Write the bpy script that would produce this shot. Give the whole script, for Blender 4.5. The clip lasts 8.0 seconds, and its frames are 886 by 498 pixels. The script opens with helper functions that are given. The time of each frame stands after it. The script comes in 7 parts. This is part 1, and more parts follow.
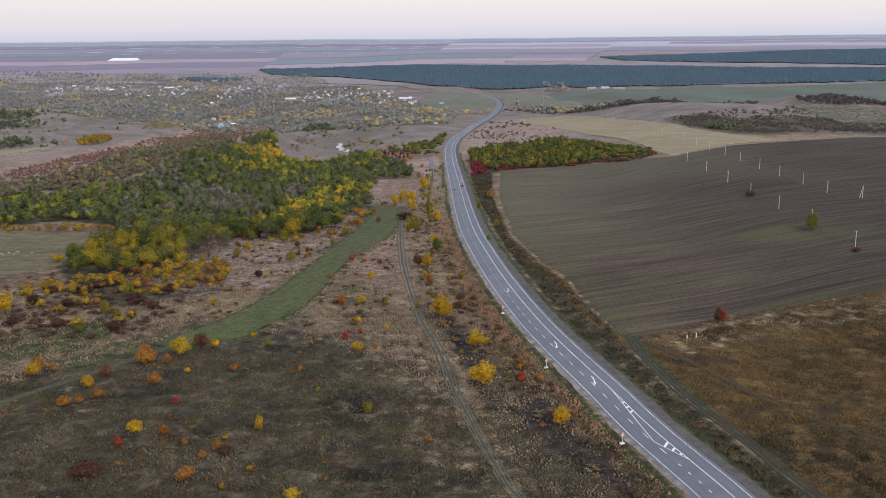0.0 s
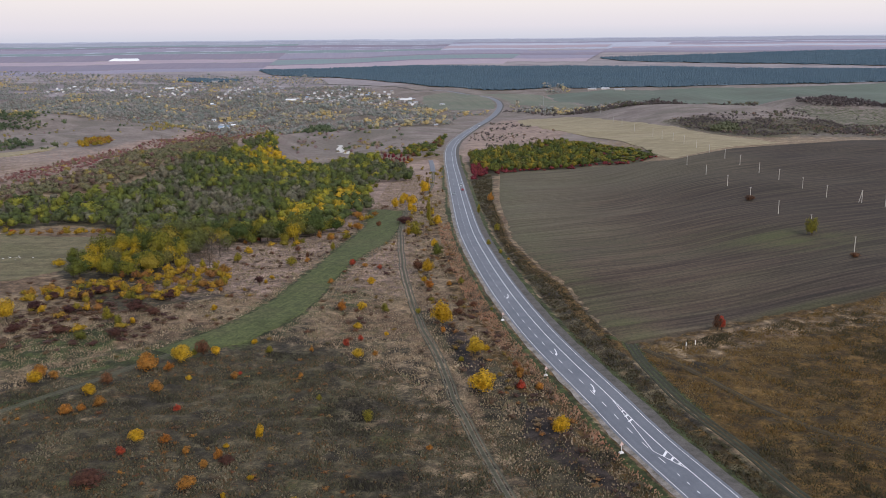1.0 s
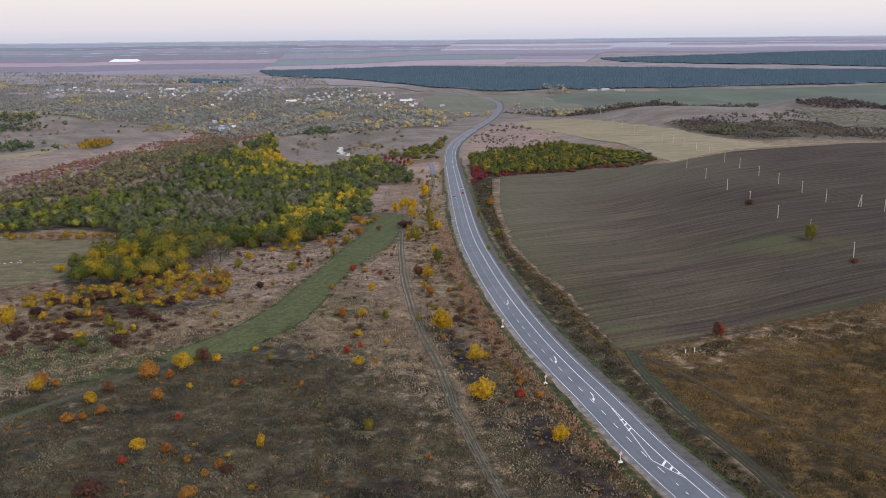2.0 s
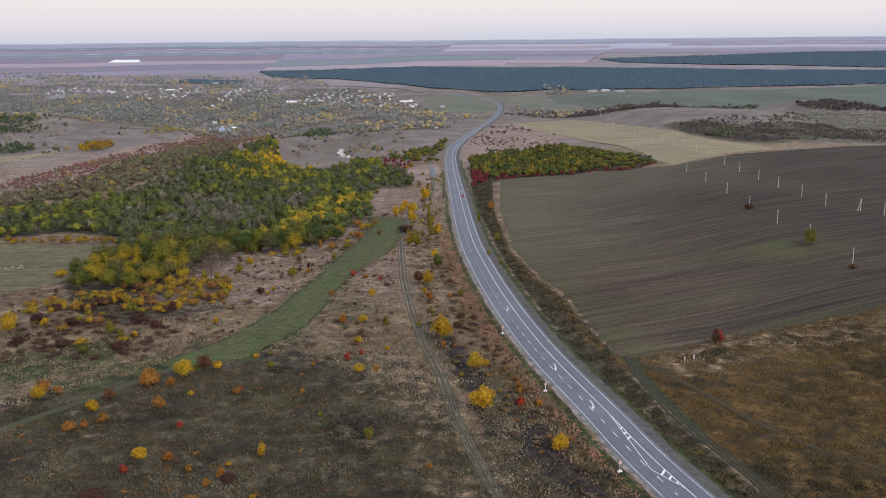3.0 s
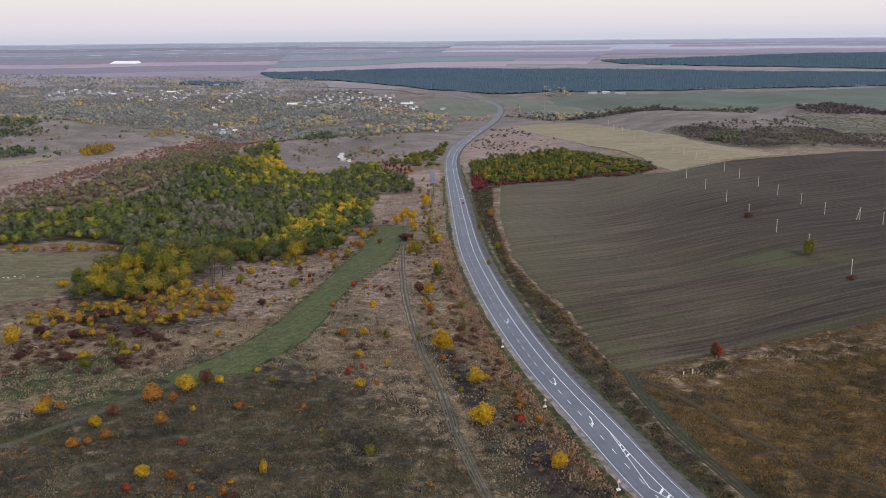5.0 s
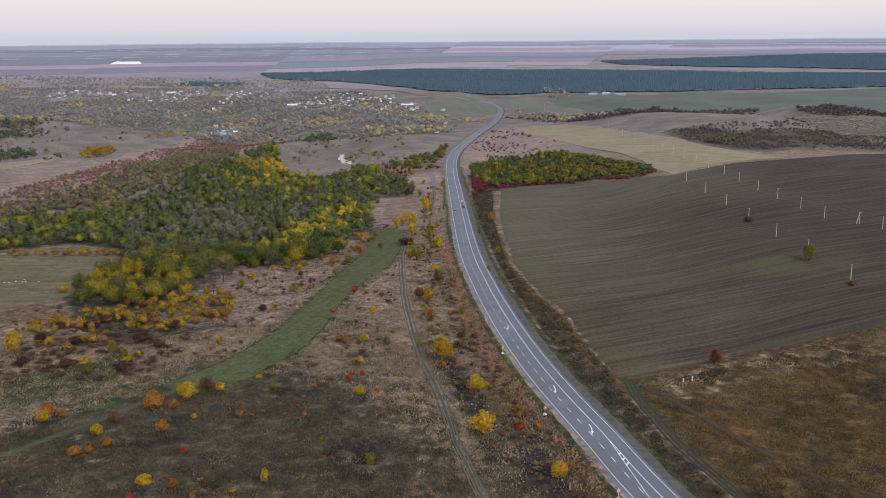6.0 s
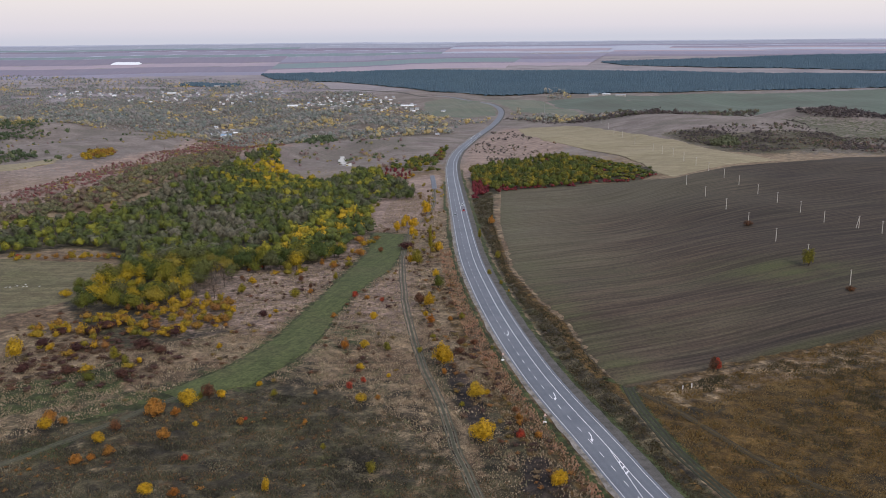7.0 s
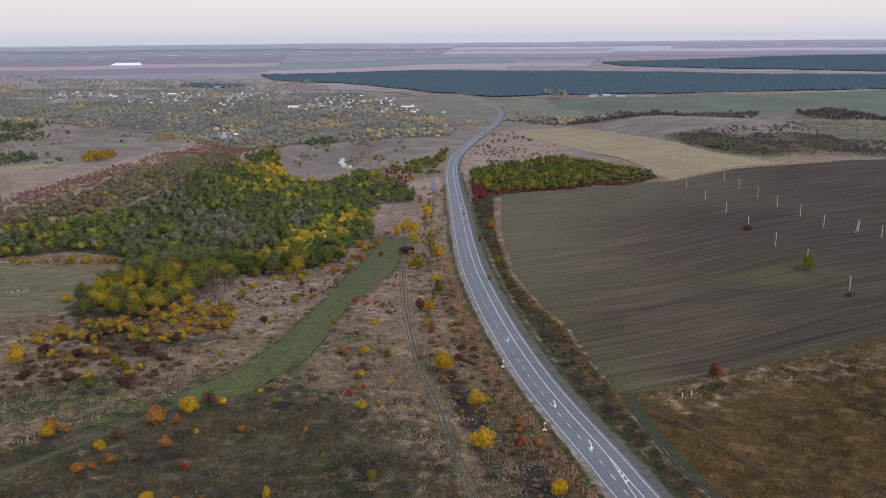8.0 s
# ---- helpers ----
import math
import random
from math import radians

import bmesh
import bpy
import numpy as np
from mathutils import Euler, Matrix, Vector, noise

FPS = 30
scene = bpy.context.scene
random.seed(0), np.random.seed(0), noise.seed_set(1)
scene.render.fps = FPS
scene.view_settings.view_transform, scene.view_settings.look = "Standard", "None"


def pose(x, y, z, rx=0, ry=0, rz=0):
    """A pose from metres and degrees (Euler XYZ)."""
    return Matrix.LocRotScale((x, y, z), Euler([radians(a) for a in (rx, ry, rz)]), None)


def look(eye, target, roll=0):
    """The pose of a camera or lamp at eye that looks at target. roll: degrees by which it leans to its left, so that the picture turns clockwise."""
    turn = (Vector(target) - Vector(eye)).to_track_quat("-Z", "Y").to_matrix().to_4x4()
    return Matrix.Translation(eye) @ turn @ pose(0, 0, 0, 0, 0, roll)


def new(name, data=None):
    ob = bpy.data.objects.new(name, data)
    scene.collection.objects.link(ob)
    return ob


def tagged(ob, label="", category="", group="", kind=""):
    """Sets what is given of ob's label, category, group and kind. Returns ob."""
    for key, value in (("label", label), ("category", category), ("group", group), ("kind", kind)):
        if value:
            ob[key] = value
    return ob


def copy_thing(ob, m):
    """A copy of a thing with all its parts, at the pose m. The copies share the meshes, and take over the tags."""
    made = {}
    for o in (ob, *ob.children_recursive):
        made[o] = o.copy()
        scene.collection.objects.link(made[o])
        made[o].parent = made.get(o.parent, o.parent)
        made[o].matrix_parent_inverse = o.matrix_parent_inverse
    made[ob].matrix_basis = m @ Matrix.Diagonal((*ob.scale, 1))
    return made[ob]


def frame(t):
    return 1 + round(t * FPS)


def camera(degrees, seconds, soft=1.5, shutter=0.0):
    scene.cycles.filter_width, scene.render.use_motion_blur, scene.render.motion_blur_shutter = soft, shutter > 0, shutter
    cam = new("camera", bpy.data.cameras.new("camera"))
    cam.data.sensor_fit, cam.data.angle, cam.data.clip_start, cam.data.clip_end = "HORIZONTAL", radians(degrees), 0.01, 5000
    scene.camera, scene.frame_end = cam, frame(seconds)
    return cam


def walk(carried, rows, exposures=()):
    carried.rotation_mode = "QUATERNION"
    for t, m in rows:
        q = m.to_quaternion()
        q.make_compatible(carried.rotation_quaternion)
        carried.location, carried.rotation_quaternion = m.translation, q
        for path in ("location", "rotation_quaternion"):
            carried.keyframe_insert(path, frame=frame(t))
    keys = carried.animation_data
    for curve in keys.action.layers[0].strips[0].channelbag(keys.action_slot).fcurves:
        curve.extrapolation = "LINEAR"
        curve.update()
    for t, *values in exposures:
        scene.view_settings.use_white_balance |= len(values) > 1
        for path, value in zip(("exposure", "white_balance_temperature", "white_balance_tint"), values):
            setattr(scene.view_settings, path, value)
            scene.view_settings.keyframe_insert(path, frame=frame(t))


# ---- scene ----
cam = camera(53.0, 8.0, soft=0.65)
# seconds, place, heading to the left, pitch, lean to the right
ROWS = [
    (0.0, 0.000, 0.000, 90.000, 0.0000, -13.3950, 0.6130),
    (0.5, 0.032, -0.228, 91.250, 0.0070, -13.3939, 0.6103),
    (1.0, 0.061, -0.449, 92.500, 0.0140, -13.3929, 0.6076),
    (1.5, 0.087, -0.661, 93.750, 0.0210, -13.3918, 0.6049),
    (2.0, 0.111, -0.865, 95.000, 0.0280, -13.3907, 0.6022),
    (2.5, 0.132, -1.060, 96.250, 0.0350, -13.3897, 0.5996),
    (3.0, 0.150, -1.248, 97.500, 0.0420, -13.3886, 0.5969),
    (3.5, 0.166, -1.427, 98.750, 0.0490, -13.3876, 0.5942),
    (4.0, 0.179, -1.599, 100.000, 0.0560, -13.3865, 0.5915),
    (4.5, 0.190, -1.762, 101.250, 0.0630, -13.3854, 0.5888),
    (5.0, 0.198, -1.916, 102.500, 0.0700, -13.3844, 0.5861),
    (5.5, 0.204, -2.063, 103.750, 0.0770, -13.3833, 0.5834),
    (6.0, 0.207, -2.202, 105.000, 0.0840, -13.3822, 0.5807),
    (6.5, 0.207, -2.332, 106.250, 0.0910, -13.3812, 0.5781),
    (7.0, 0.205, -2.454, 107.500, 0.0980, -13.3801, 0.5754),
    (7.5, 0.200, -2.568, 108.750, 0.1050, -13.3791, 0.5727),
    (8.0, 0.192, -2.674, 110.000, 0.1120, -13.3780, 0.5700),
]


def aim(x, y, z, yaw, pitch, lean):
    a, b = radians(yaw), radians(pitch)
    way = Vector((-math.sin(a) * math.cos(b), math.cos(a) * math.cos(b), math.sin(b)))
    eye = Vector((x, y, z))
    return look(eye, eye + 100 * way, -lean)


EXPOSURE = 0.41
walk(cam, [(t, aim(*place)) for t, *place in ROWS], [(0.0, EXPOSURE), (8.0, EXPOSURE - 0.09)])

# ---- sky and sun: an even, pale evening sky ----
SUN_UP, SUN_ROUND = 14.0, 215.0
world = bpy.data.worlds.new("evening_sky")
scene.world = world
world.use_nodes = True
wt = world.node_tree
wt.nodes.clear()
w_out = wt.nodes.new("ShaderNodeOutputWorld")
w_bg = wt.nodes.new("ShaderNodeBackground")
w_sky = wt.nodes.new("ShaderNodeTexSky")
w_sky.sky_type, w_sky.sun_disc = "NISHITA", False
w_sky.sun_elevation, w_sky.sun_rotation = radians(SUN_UP), radians(SUN_ROUND)
w_sky.air_density, w_sky.dust_density, w_sky.ozone_density = 1.0, 2.0, 1.0
w_co = wt.nodes.new("ShaderNodeTexCoord")
w_sep = wt.nodes.new("ShaderNodeSeparateXYZ")
w_ramp = wt.nodes.new("ShaderNodeValToRGB")
w_mix = wt.nodes.new("ShaderNodeMix")
w_mix.data_type = "RGBA"
w_mix.inputs["Factor"].default_value = 0.8
# thin high cloud: lavender at the horizon, cream above, pale blue overhead
stops = [(0.0, (6.2, 6.3, 7.4)), (0.012, (7.4, 7.0, 7.8)), (0.045, (8.45, 7.75, 7.85)), (0.25, (6.8, 6.9, 7.9)), (1.0, (5.2, 6.3, 8.7))]
while len(w_ramp.color_ramp.elements) < len(stops):
    w_ramp.color_ramp.elements.new(0.5)
for el, (at, colour) in zip(w_ramp.color_ramp.elements, stops):
    el.position, el.color = at, (*[c / 10 for c in colour], 1)
w_ten = wt.nodes.new("ShaderNodeVectorMath")
w_ten.operation = "SCALE"
w_ten.inputs["Scale"].default_value = 10.0
wt.links.new(w_co.outputs["Generated"], w_sep.inputs[0])
wt.links.new(w_sep.outputs["Z"], w_ramp.inputs["Fac"])
wt.links.new(w_ramp.outputs["Color"], w_ten.inputs[0])
wt.links.new(w_sky.outputs["Color"], w_mix.inputs["A"])
wt.links.new(w_ten.outputs[0], w_mix.inputs["B"])
wt.links.new(w_mix.outputs["Result"], w_bg.inputs["Color"])
w_bg.inputs["Strength"].default_value = 0.094
wt.links.new(w_bg.outputs[0], w_out.inputs["Surface"])

sun = new("sun", bpy.data.lights.new("sun", "SUN"))
sun.data.energy, sun.data.angle, sun.data.color = 1.9, radians(32), (1.0, 0.94, 0.90)
az, el = radians(SUN_ROUND), radians(36)
sun.matrix_world = look(Vector((-math.sin(az) * math.cos(el), math.cos(az) * math.cos(el), math.sin(el))) * 3000, (0, 0, 0))


# ---- materials ----
def wire(nt, kind, **values):
    n = nt.nodes.new(kind)
    for key, value in values.items():
        n.inputs[key.replace("_", " ")].default_value = value
    return n


class Paint:
    """A node material under construction: colours are mixed one over another."""

    def __init__(self, name, rough=0.9, bump=0.0, metal=0.0):
        self.mat = bpy.data.materials.new(name)
        self.mat.use_nodes = True
        self.nt = self.mat.node_tree
        self.bsdf = self.nt.nodes["Principled BSDF"]
        self.bsdf.inputs["Roughness"].default_value = rough
        self.bsdf.inputs["Metallic"].default_value = metal
        self.bsdf.inputs["Specular IOR Level"].default_value = 0.25
        geo = self.nt.nodes.new("ShaderNodeNewGeometry")
        self.place = geo.outputs["Position"]
        self.island = geo.outputs["Random Per Island"]
        self.one = self.nt.nodes.new("ShaderNodeObjectInfo").outputs["Random"]

    def noise(self, size, detail=4.0, rough=0.55, stretch=(1, 1, 1), turn=0.0):
        m = wire(self.nt, "ShaderNodeMapping", Scale=[s / size for s in stretch], Rotation=(0, 0, radians(turn)))
        if turn:
            m.vector_type = "POINT"
            r = wire(self.nt, "ShaderNodeMapping", Rotation=(0, 0, radians(turn)))
            self.nt.links.new(self.place, r.inputs["Vector"])
            m.inputs["Rotation"].default_value = (0, 0, 0)
            self.nt.links.new(r.outputs[0], m.inputs["Vector"])
        else:
            self.nt.links.new(self.place, m.inputs["Vector"])
        n = wire(self.nt, "ShaderNodeTexNoise", Scale=1.0, Detail=detail, Roughness=rough)
        self.nt.links.new(m.outputs[0], n.inputs["Vector"])
        return n.outputs["Fac"]

    def span(self, value, low, high, to=(0.0, 1.0)):
        n = wire(self.nt, "ShaderNodeMapRange", From_Min=low, From_Max=high, To_Min=to[0], To_Max=to[1])
        self.nt.links.new(value, n.inputs["Value"])
        return n.outputs["Result"]

    def attr(self, name):
        n = self.nt.nodes.new("ShaderNodeAttribute")
        n.attribute_name = name
        return n.outputs["Fac"]

    def math(self, op, a, b):
        n = self.nt.nodes.new("ShaderNodeMath")
        n.operation, n.use_clamp = op, True
        for i, v in enumerate((a, b)):
            if isinstance(v, (int, float)):
                n.inputs[i].default_value = v
            else:
                self.nt.links.new(v, n.inputs[i])
        return n.outputs[0]

    def mix(self, factor, a, b, blend="MIX"):
        n = self.nt.nodes.new("ShaderNodeMix")
        n.data_type, n.blend_type = "RGBA", blend
        for key, v in (("Factor", factor), ("A", a), ("B", b)):
            if isinstance(v, tuple):
                n.inputs[key].default_value = (*v, 1)
            elif isinstance(v, (int, float)):
                n.inputs[key].default_value = v
            else:
                self.nt.links.new(v, n.inputs[key])
        return n.outputs["Result"]

    def ramp(self, value, *stops):
        n = self.nt.nodes.new("ShaderNodeValToRGB")
        while len(n.color_ramp.elements) < len(stops):
            n.color_ramp.elements.new(0.5)
        for e, (at, c) in zip(n.color_ramp.elements, stops):
            e.position, e.color = at, (*c, 1)
        self.nt.links.new(value, n.inputs["Fac"])
        return n.outputs["Color"]

    def leafy(self, colour, share=0.18, clump=0.9):
        """Leaf clusters, gap shade mottled into their colour; thin leaves let some light through."""
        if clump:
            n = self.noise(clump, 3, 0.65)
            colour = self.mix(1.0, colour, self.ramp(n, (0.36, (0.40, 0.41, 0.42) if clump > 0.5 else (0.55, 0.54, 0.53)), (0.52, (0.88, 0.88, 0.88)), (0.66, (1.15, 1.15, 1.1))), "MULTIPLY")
            b = wire(self.nt, "ShaderNodeBump", Strength=0.7, Distance=0.5)
            self.nt.links.new(n, b.inputs["Height"])
            self.nt.links.new(b.outputs[0], self.bsdf.inputs["Normal"])
        self.nt.links.new(colour, self.bsdf.inputs["Base Color"])
        thin, both = self.nt.nodes.new("ShaderNodeBsdfTranslucent"), self.nt.nodes.new("ShaderNodeMixShader")
        self.nt.links.new(colour, thin.inputs["Color"])
        both.inputs["Fac"].default_value = share
        self.nt.links.new(self.bsdf.outputs[0], both.inputs[1])
        self.nt.links.new(thin.outputs[0], both.inputs[2])
        self.nt.links.new(both.outputs[0], self.nt.nodes["Material Output"].inputs["Surface"])
        return self.mat

    def done(self, colour, relief=None, depth=0.1, strength=0.5):
        if isinstance(colour, tuple):
            self.bsdf.inputs["Base Color"].default_value = (*colour, 1)
        else:
            self.nt.links.new(colour, self.bsdf.inputs["Base Color"])
        if relief is not None:
            b = wire(self.nt, "ShaderNodeBump", Strength=strength, Distance=depth)
            self.nt.links.new(relief, b.inputs["Height"])
            self.nt.links.new(b.outputs[0], self.bsdf.inputs["Normal"])
        return self.mat


def mat_ground():
    p = Paint("meadow_ground", 0.95)
    fine, mid, wide = p.noise(1.3, 5, 0.7), p.noise(7, 6, 0.72), p.noise(42, 6, 0.68)
    tan = p.mix(p.span(mid, 0.40, 0.60), (0.138, 0.101, 0.067), (0.300, 0.222, 0.142))
    tan = p.mix(p.math("MULTIPLY", p.span(wide, 0.46, 0.58), 0.8), tan, (0.143, 0.091, 0.057))
    tan = p.mix(p.math("MULTIPLY", p.span(p.noise(19, 7, 0.74), 0.54, 0.64), 0.8), tan, (0.261, 0.192, 0.117))
    tan = p.mix(p.math("MULTIPLY", p.span(p.noise(24, 7, 0.74), 0.56, 0.66), 0.7), tan, (0.074, 0.064, 0.033))
    # dark withered weeds with pale seed heads
    weeds = p.mix(p.span(mid, 0.41, 0.59), (0.032, 0.027, 0.019), (0.077, 0.064, 0.039))
    weeds = p.mix(p.span(wide, 0.5, 0.6), weeds, (0.061, 0.059, 0.024))
    weeds = p.mix(p.math("MULTIPLY", p.span(p.noise(11, 7, 0.74), 0.54, 0.64), 0.6), weeds, (0.022, 0.019, 0.017))
    weeds = p.mix(p.math("MULTIPLY", p.span(p.noise(17, 7, 0.74), 0.49, 0.60), 0.8), weeds, p.mix(p.span(mid, 0.4, 0.6), (0.075, 0.065, 0.037), (0.150, 0.122, 0.074)))
    weeds = p.mix(p.math("MULTIPLY", p.span(p.noise(13, 7, 0.74), 0.58, 0.68), 0.8), weeds, (0.104, 0.055, 0.022))
    ochre = p.mix(p.span(mid, 0.40, 0.60), (0.056, 0.036, 0.012), (0.118, 0.068, 0.019))
    ochre = p.mix(p.span(wide, 0.5, 0.62), ochre, (0.050, 0.037, 0.015))
    ochre = p.mix(p.math("MULTIPLY", p.span(p.noise(12, 7, 0.74), 0.55, 0.62), 0.85), ochre, (0.039, 0.035, 0.021))
    ochre = p.mix(p.math("MULTIPLY", p.span(p.noise(21, 7, 0.74), 0.48, 0.58), 0.85), ochre, p.mix(p.span(mid, 0.4, 0.6), (0.085, 0.047, 0.012), (0.155, 0.092, 0.028)))
    ochre = p.mix(p.math("MULTIPLY", p.span(p.noise(26, 7, 0.74), 0.54, 0.62), 0.85), ochre, (0.030, 0.027, 0.018))
    lush = p.mix(p.span(mid, 0.35, 0.65), (0.034, 0.044, 0.014), (0.068, 0.080, 0.029))
    rusty = p.mix(p.span(p.noise(16, 4, 0.6), 0.38, 0.62), (0.200, 0.140, 0.114), (0.320, 0.232, 0.188))
    edge = p.span(p.noise(5, 4, 0.7), 0.3, 0.7, (-0.45, 0.45))

    def zone(name):
        a = p.attr(name)
        n = p.nt.nodes.new("ShaderNodeMath")
        n.operation = "ADD"
        p.nt.links.new(a, n.inputs[0])
        p.nt.links.new(edge, n.inputs[1])
        return p.math("MULTIPLY", p.span(n.outputs[0], 0.3, 0.7), p.span(a, 0.02, 0.1))

    c = p.mix(zone("weeds"), tan, weeds)
    # dry grass farther off: mauve-grey distance haze is tinted into its colours
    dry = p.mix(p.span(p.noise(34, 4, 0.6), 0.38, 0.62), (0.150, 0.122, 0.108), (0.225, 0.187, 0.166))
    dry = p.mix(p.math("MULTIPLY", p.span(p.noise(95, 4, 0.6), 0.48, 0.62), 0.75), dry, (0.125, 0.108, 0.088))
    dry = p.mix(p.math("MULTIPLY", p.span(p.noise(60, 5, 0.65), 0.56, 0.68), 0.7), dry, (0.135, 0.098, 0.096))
    c = p.mix(zone("bleached_haze"), c, dry)
    # far steppe and heath: blue and mauve distance haze painted as base colour
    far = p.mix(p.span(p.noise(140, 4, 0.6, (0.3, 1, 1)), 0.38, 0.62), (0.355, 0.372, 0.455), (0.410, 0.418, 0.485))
    hazy_heath = p.mix(p.span(p.noise(70, 5, 0.6, (0.4, 1, 1)), 0.38, 0.62), (0.205, 0.180, 0.190), (0.285, 0.250, 0.255))
    c = p.mix(zone("hazy_heath"), c, hazy_heath)
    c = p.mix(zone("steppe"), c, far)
    c = p.mix(zone("rusty"), c, rusty)
    c = p.mix(zone("ochre"), c, ochre)
    c = p.mix(zone("lush"), c, lush)
    # blackened soil and dead stalks
    c = p.mix(p.math("MULTIPLY", zone("burnt"), 0.85), c, p.mix(p.span(mid, 0.4, 0.6), (0.016, 0.013, 0.015), (0.050, 0.036, 0.034)))
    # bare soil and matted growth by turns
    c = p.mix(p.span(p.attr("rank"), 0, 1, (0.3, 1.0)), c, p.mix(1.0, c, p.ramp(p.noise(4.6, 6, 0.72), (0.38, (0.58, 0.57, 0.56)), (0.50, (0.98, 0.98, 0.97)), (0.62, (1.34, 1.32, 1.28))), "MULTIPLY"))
    # shade in the gaps between the stalks, multiplied into the colour at two sizes
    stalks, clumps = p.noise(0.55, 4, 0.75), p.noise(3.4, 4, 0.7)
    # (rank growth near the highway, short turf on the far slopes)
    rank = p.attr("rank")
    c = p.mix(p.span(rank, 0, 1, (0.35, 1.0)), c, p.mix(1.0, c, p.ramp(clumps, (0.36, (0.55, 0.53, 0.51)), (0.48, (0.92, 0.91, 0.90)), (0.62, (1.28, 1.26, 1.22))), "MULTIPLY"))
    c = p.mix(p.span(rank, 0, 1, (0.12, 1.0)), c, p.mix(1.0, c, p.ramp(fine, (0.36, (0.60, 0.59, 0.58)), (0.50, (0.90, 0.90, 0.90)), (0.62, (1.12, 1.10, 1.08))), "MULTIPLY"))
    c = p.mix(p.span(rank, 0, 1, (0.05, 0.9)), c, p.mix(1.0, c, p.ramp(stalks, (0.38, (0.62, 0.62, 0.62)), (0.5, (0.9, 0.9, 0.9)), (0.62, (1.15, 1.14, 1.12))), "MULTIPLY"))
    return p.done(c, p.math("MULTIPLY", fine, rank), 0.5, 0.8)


FURROW = -26


def mat_plough():
    p = Paint("ploughed_soil", 0.95)
    furrow = p.noise(2.2, 4, 0.65, (0.03, 1, 0), FURROW)
    broad = p.noise(9, 4, 0.6, (0.05, 1, 0), FURROW)
    wide, fine = p.noise(75, 4, 0.6), p.noise(1.1, 4, 0.7)
    c = p.mix(p.span(furrow, 0.38, 0.64), (0.040, 0.027, 0.019), (0.098, 0.067, 0.045))
    c = p.mix(p.math("MULTIPLY", p.span(broad, 0.42, 0.58), 0.7), c, p.mix(p.span(furrow, 0.4, 0.6), (0.064, 0.048, 0.028), (0.106, 0.086, 0.058)))
    c = p.mix(1.0, c, p.ramp(p.noise(15, 6, 0.7, (0.2, 1, 0), FURROW), (0.36, (0.72, 0.71, 0.70)), (0.52, (1, 1, 1)), (0.66, (1.24, 1.25, 1.19))), "MULTIPLY")
    # a thin flush of young green
    c = p.mix(p.math("MULTIPLY", p.math("MULTIPLY", p.span(wide, 0.46, 0.62), p.span(broad, 0.38, 0.58, (0.3, 1.0))), 0.5), c, (0.063, 0.058, 0.027))
    c = p.mix(p.math("MULTIPLY", p.math("MULTIPLY", p.attr("lush"), p.span(broad, 0.40, 0.56, (0.35, 1.0))), 0.8), c, (0.068, 0.075, 0.025))
    c = p.mix(p.math("MULTIPLY", p.attr("bare"), 0.84), c, p.mix(p.span(furrow, 0.40, 0.62), (0.022, 0.016, 0.013), (0.066, 0.048, 0.034)))
    c = p.mix(p.math("MULTIPLY", p.attr("pale"), 0.75), c, p.mix(p.span(furrow, 0.4, 0.6), (0.080, 0.067, 0.037), (0.140, 0.124, 0.080)))
    c = p.mix(1.0, c, p.ramp(fine, (0.34, (0.62, 0.62, 0.62)), (0.52, (1, 1, 1)), (0.7, (1.2, 1.17, 1.12))), "MULTIPLY")
    return p.done(c, furrow, 0.10, 0.3)


def mat_crop(name, dark, light, row=3.0, turn=0.0, patch=60.0, third=None, grain=1.0):
    p = Paint(name, 0.95)
    rows, wide, fine, mid = p.noise(row, 3, 0.6, (0.05, 1, 0), turn), p.noise(patch, 4, 0.6), p.noise(max(0.9, row * 0.3), 4, 0.75), p.noise(row * 2.2, 4, 0.65)
    c = p.mix(p.span(rows, 0.35, 0.65), dark, light)
    c = p.mix(p.math("MULTIPLY", p.span(wide, 0.45, 0.65), 0.7), c, third or tuple(0.75 * v for v in dark))
    c = p.mix(grain, c, p.ramp(mid, (0.38, (0.74, 0.73, 0.72)), (0.6, (1.12, 1.12, 1.1))), "MULTIPLY")
    c = p.mix(grain, c, p.ramp(fine, (0.36, (0.55, 0.55, 0.55)), (0.5, (0.95, 0.95, 0.95)), (0.62, (1.18, 1.16, 1.12))), "MULTIPLY")
    return p.done(c, fine, 0.2, 0.5 * grain)


def mat_leaf(name, *colours, vary=0.25):
    """Foliage: the hue shifts from plant to plant and from leaf cluster to leaf cluster."""
    p = Paint(name, 0.7)
    n = len(colours)
    c = p.ramp(p.one, *[(i / max(1, n - 1), col) for i, col in enumerate(colours)])
    c = p.mix(1.0, c, p.ramp(p.island, (0.0, (1 - vary,) * 3), (0.75, (1, 1, 1)), (1.0, (1, 1, 1))), "MULTIPLY")
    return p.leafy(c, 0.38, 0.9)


def mat_wood_mass(name, *colours, share=0.18, clump=0.9):
    """Many plants in one mesh: the hue goes by stand, each plant keeps near its neighbours."""
    p = Paint(name, 0.75)
    n = len(colours)
    pick = p.attr("plant")
    c = p.ramp(pick, *[(i / max(1, n - 1), col) for i, col in enumerate(colours)])
    c = p.mix(1.0, c, p.ramp(p.island, (0.0, (0.8, 0.8, 0.8)), (0.8, (1, 1, 1))), "MULTIPLY")
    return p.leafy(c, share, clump)


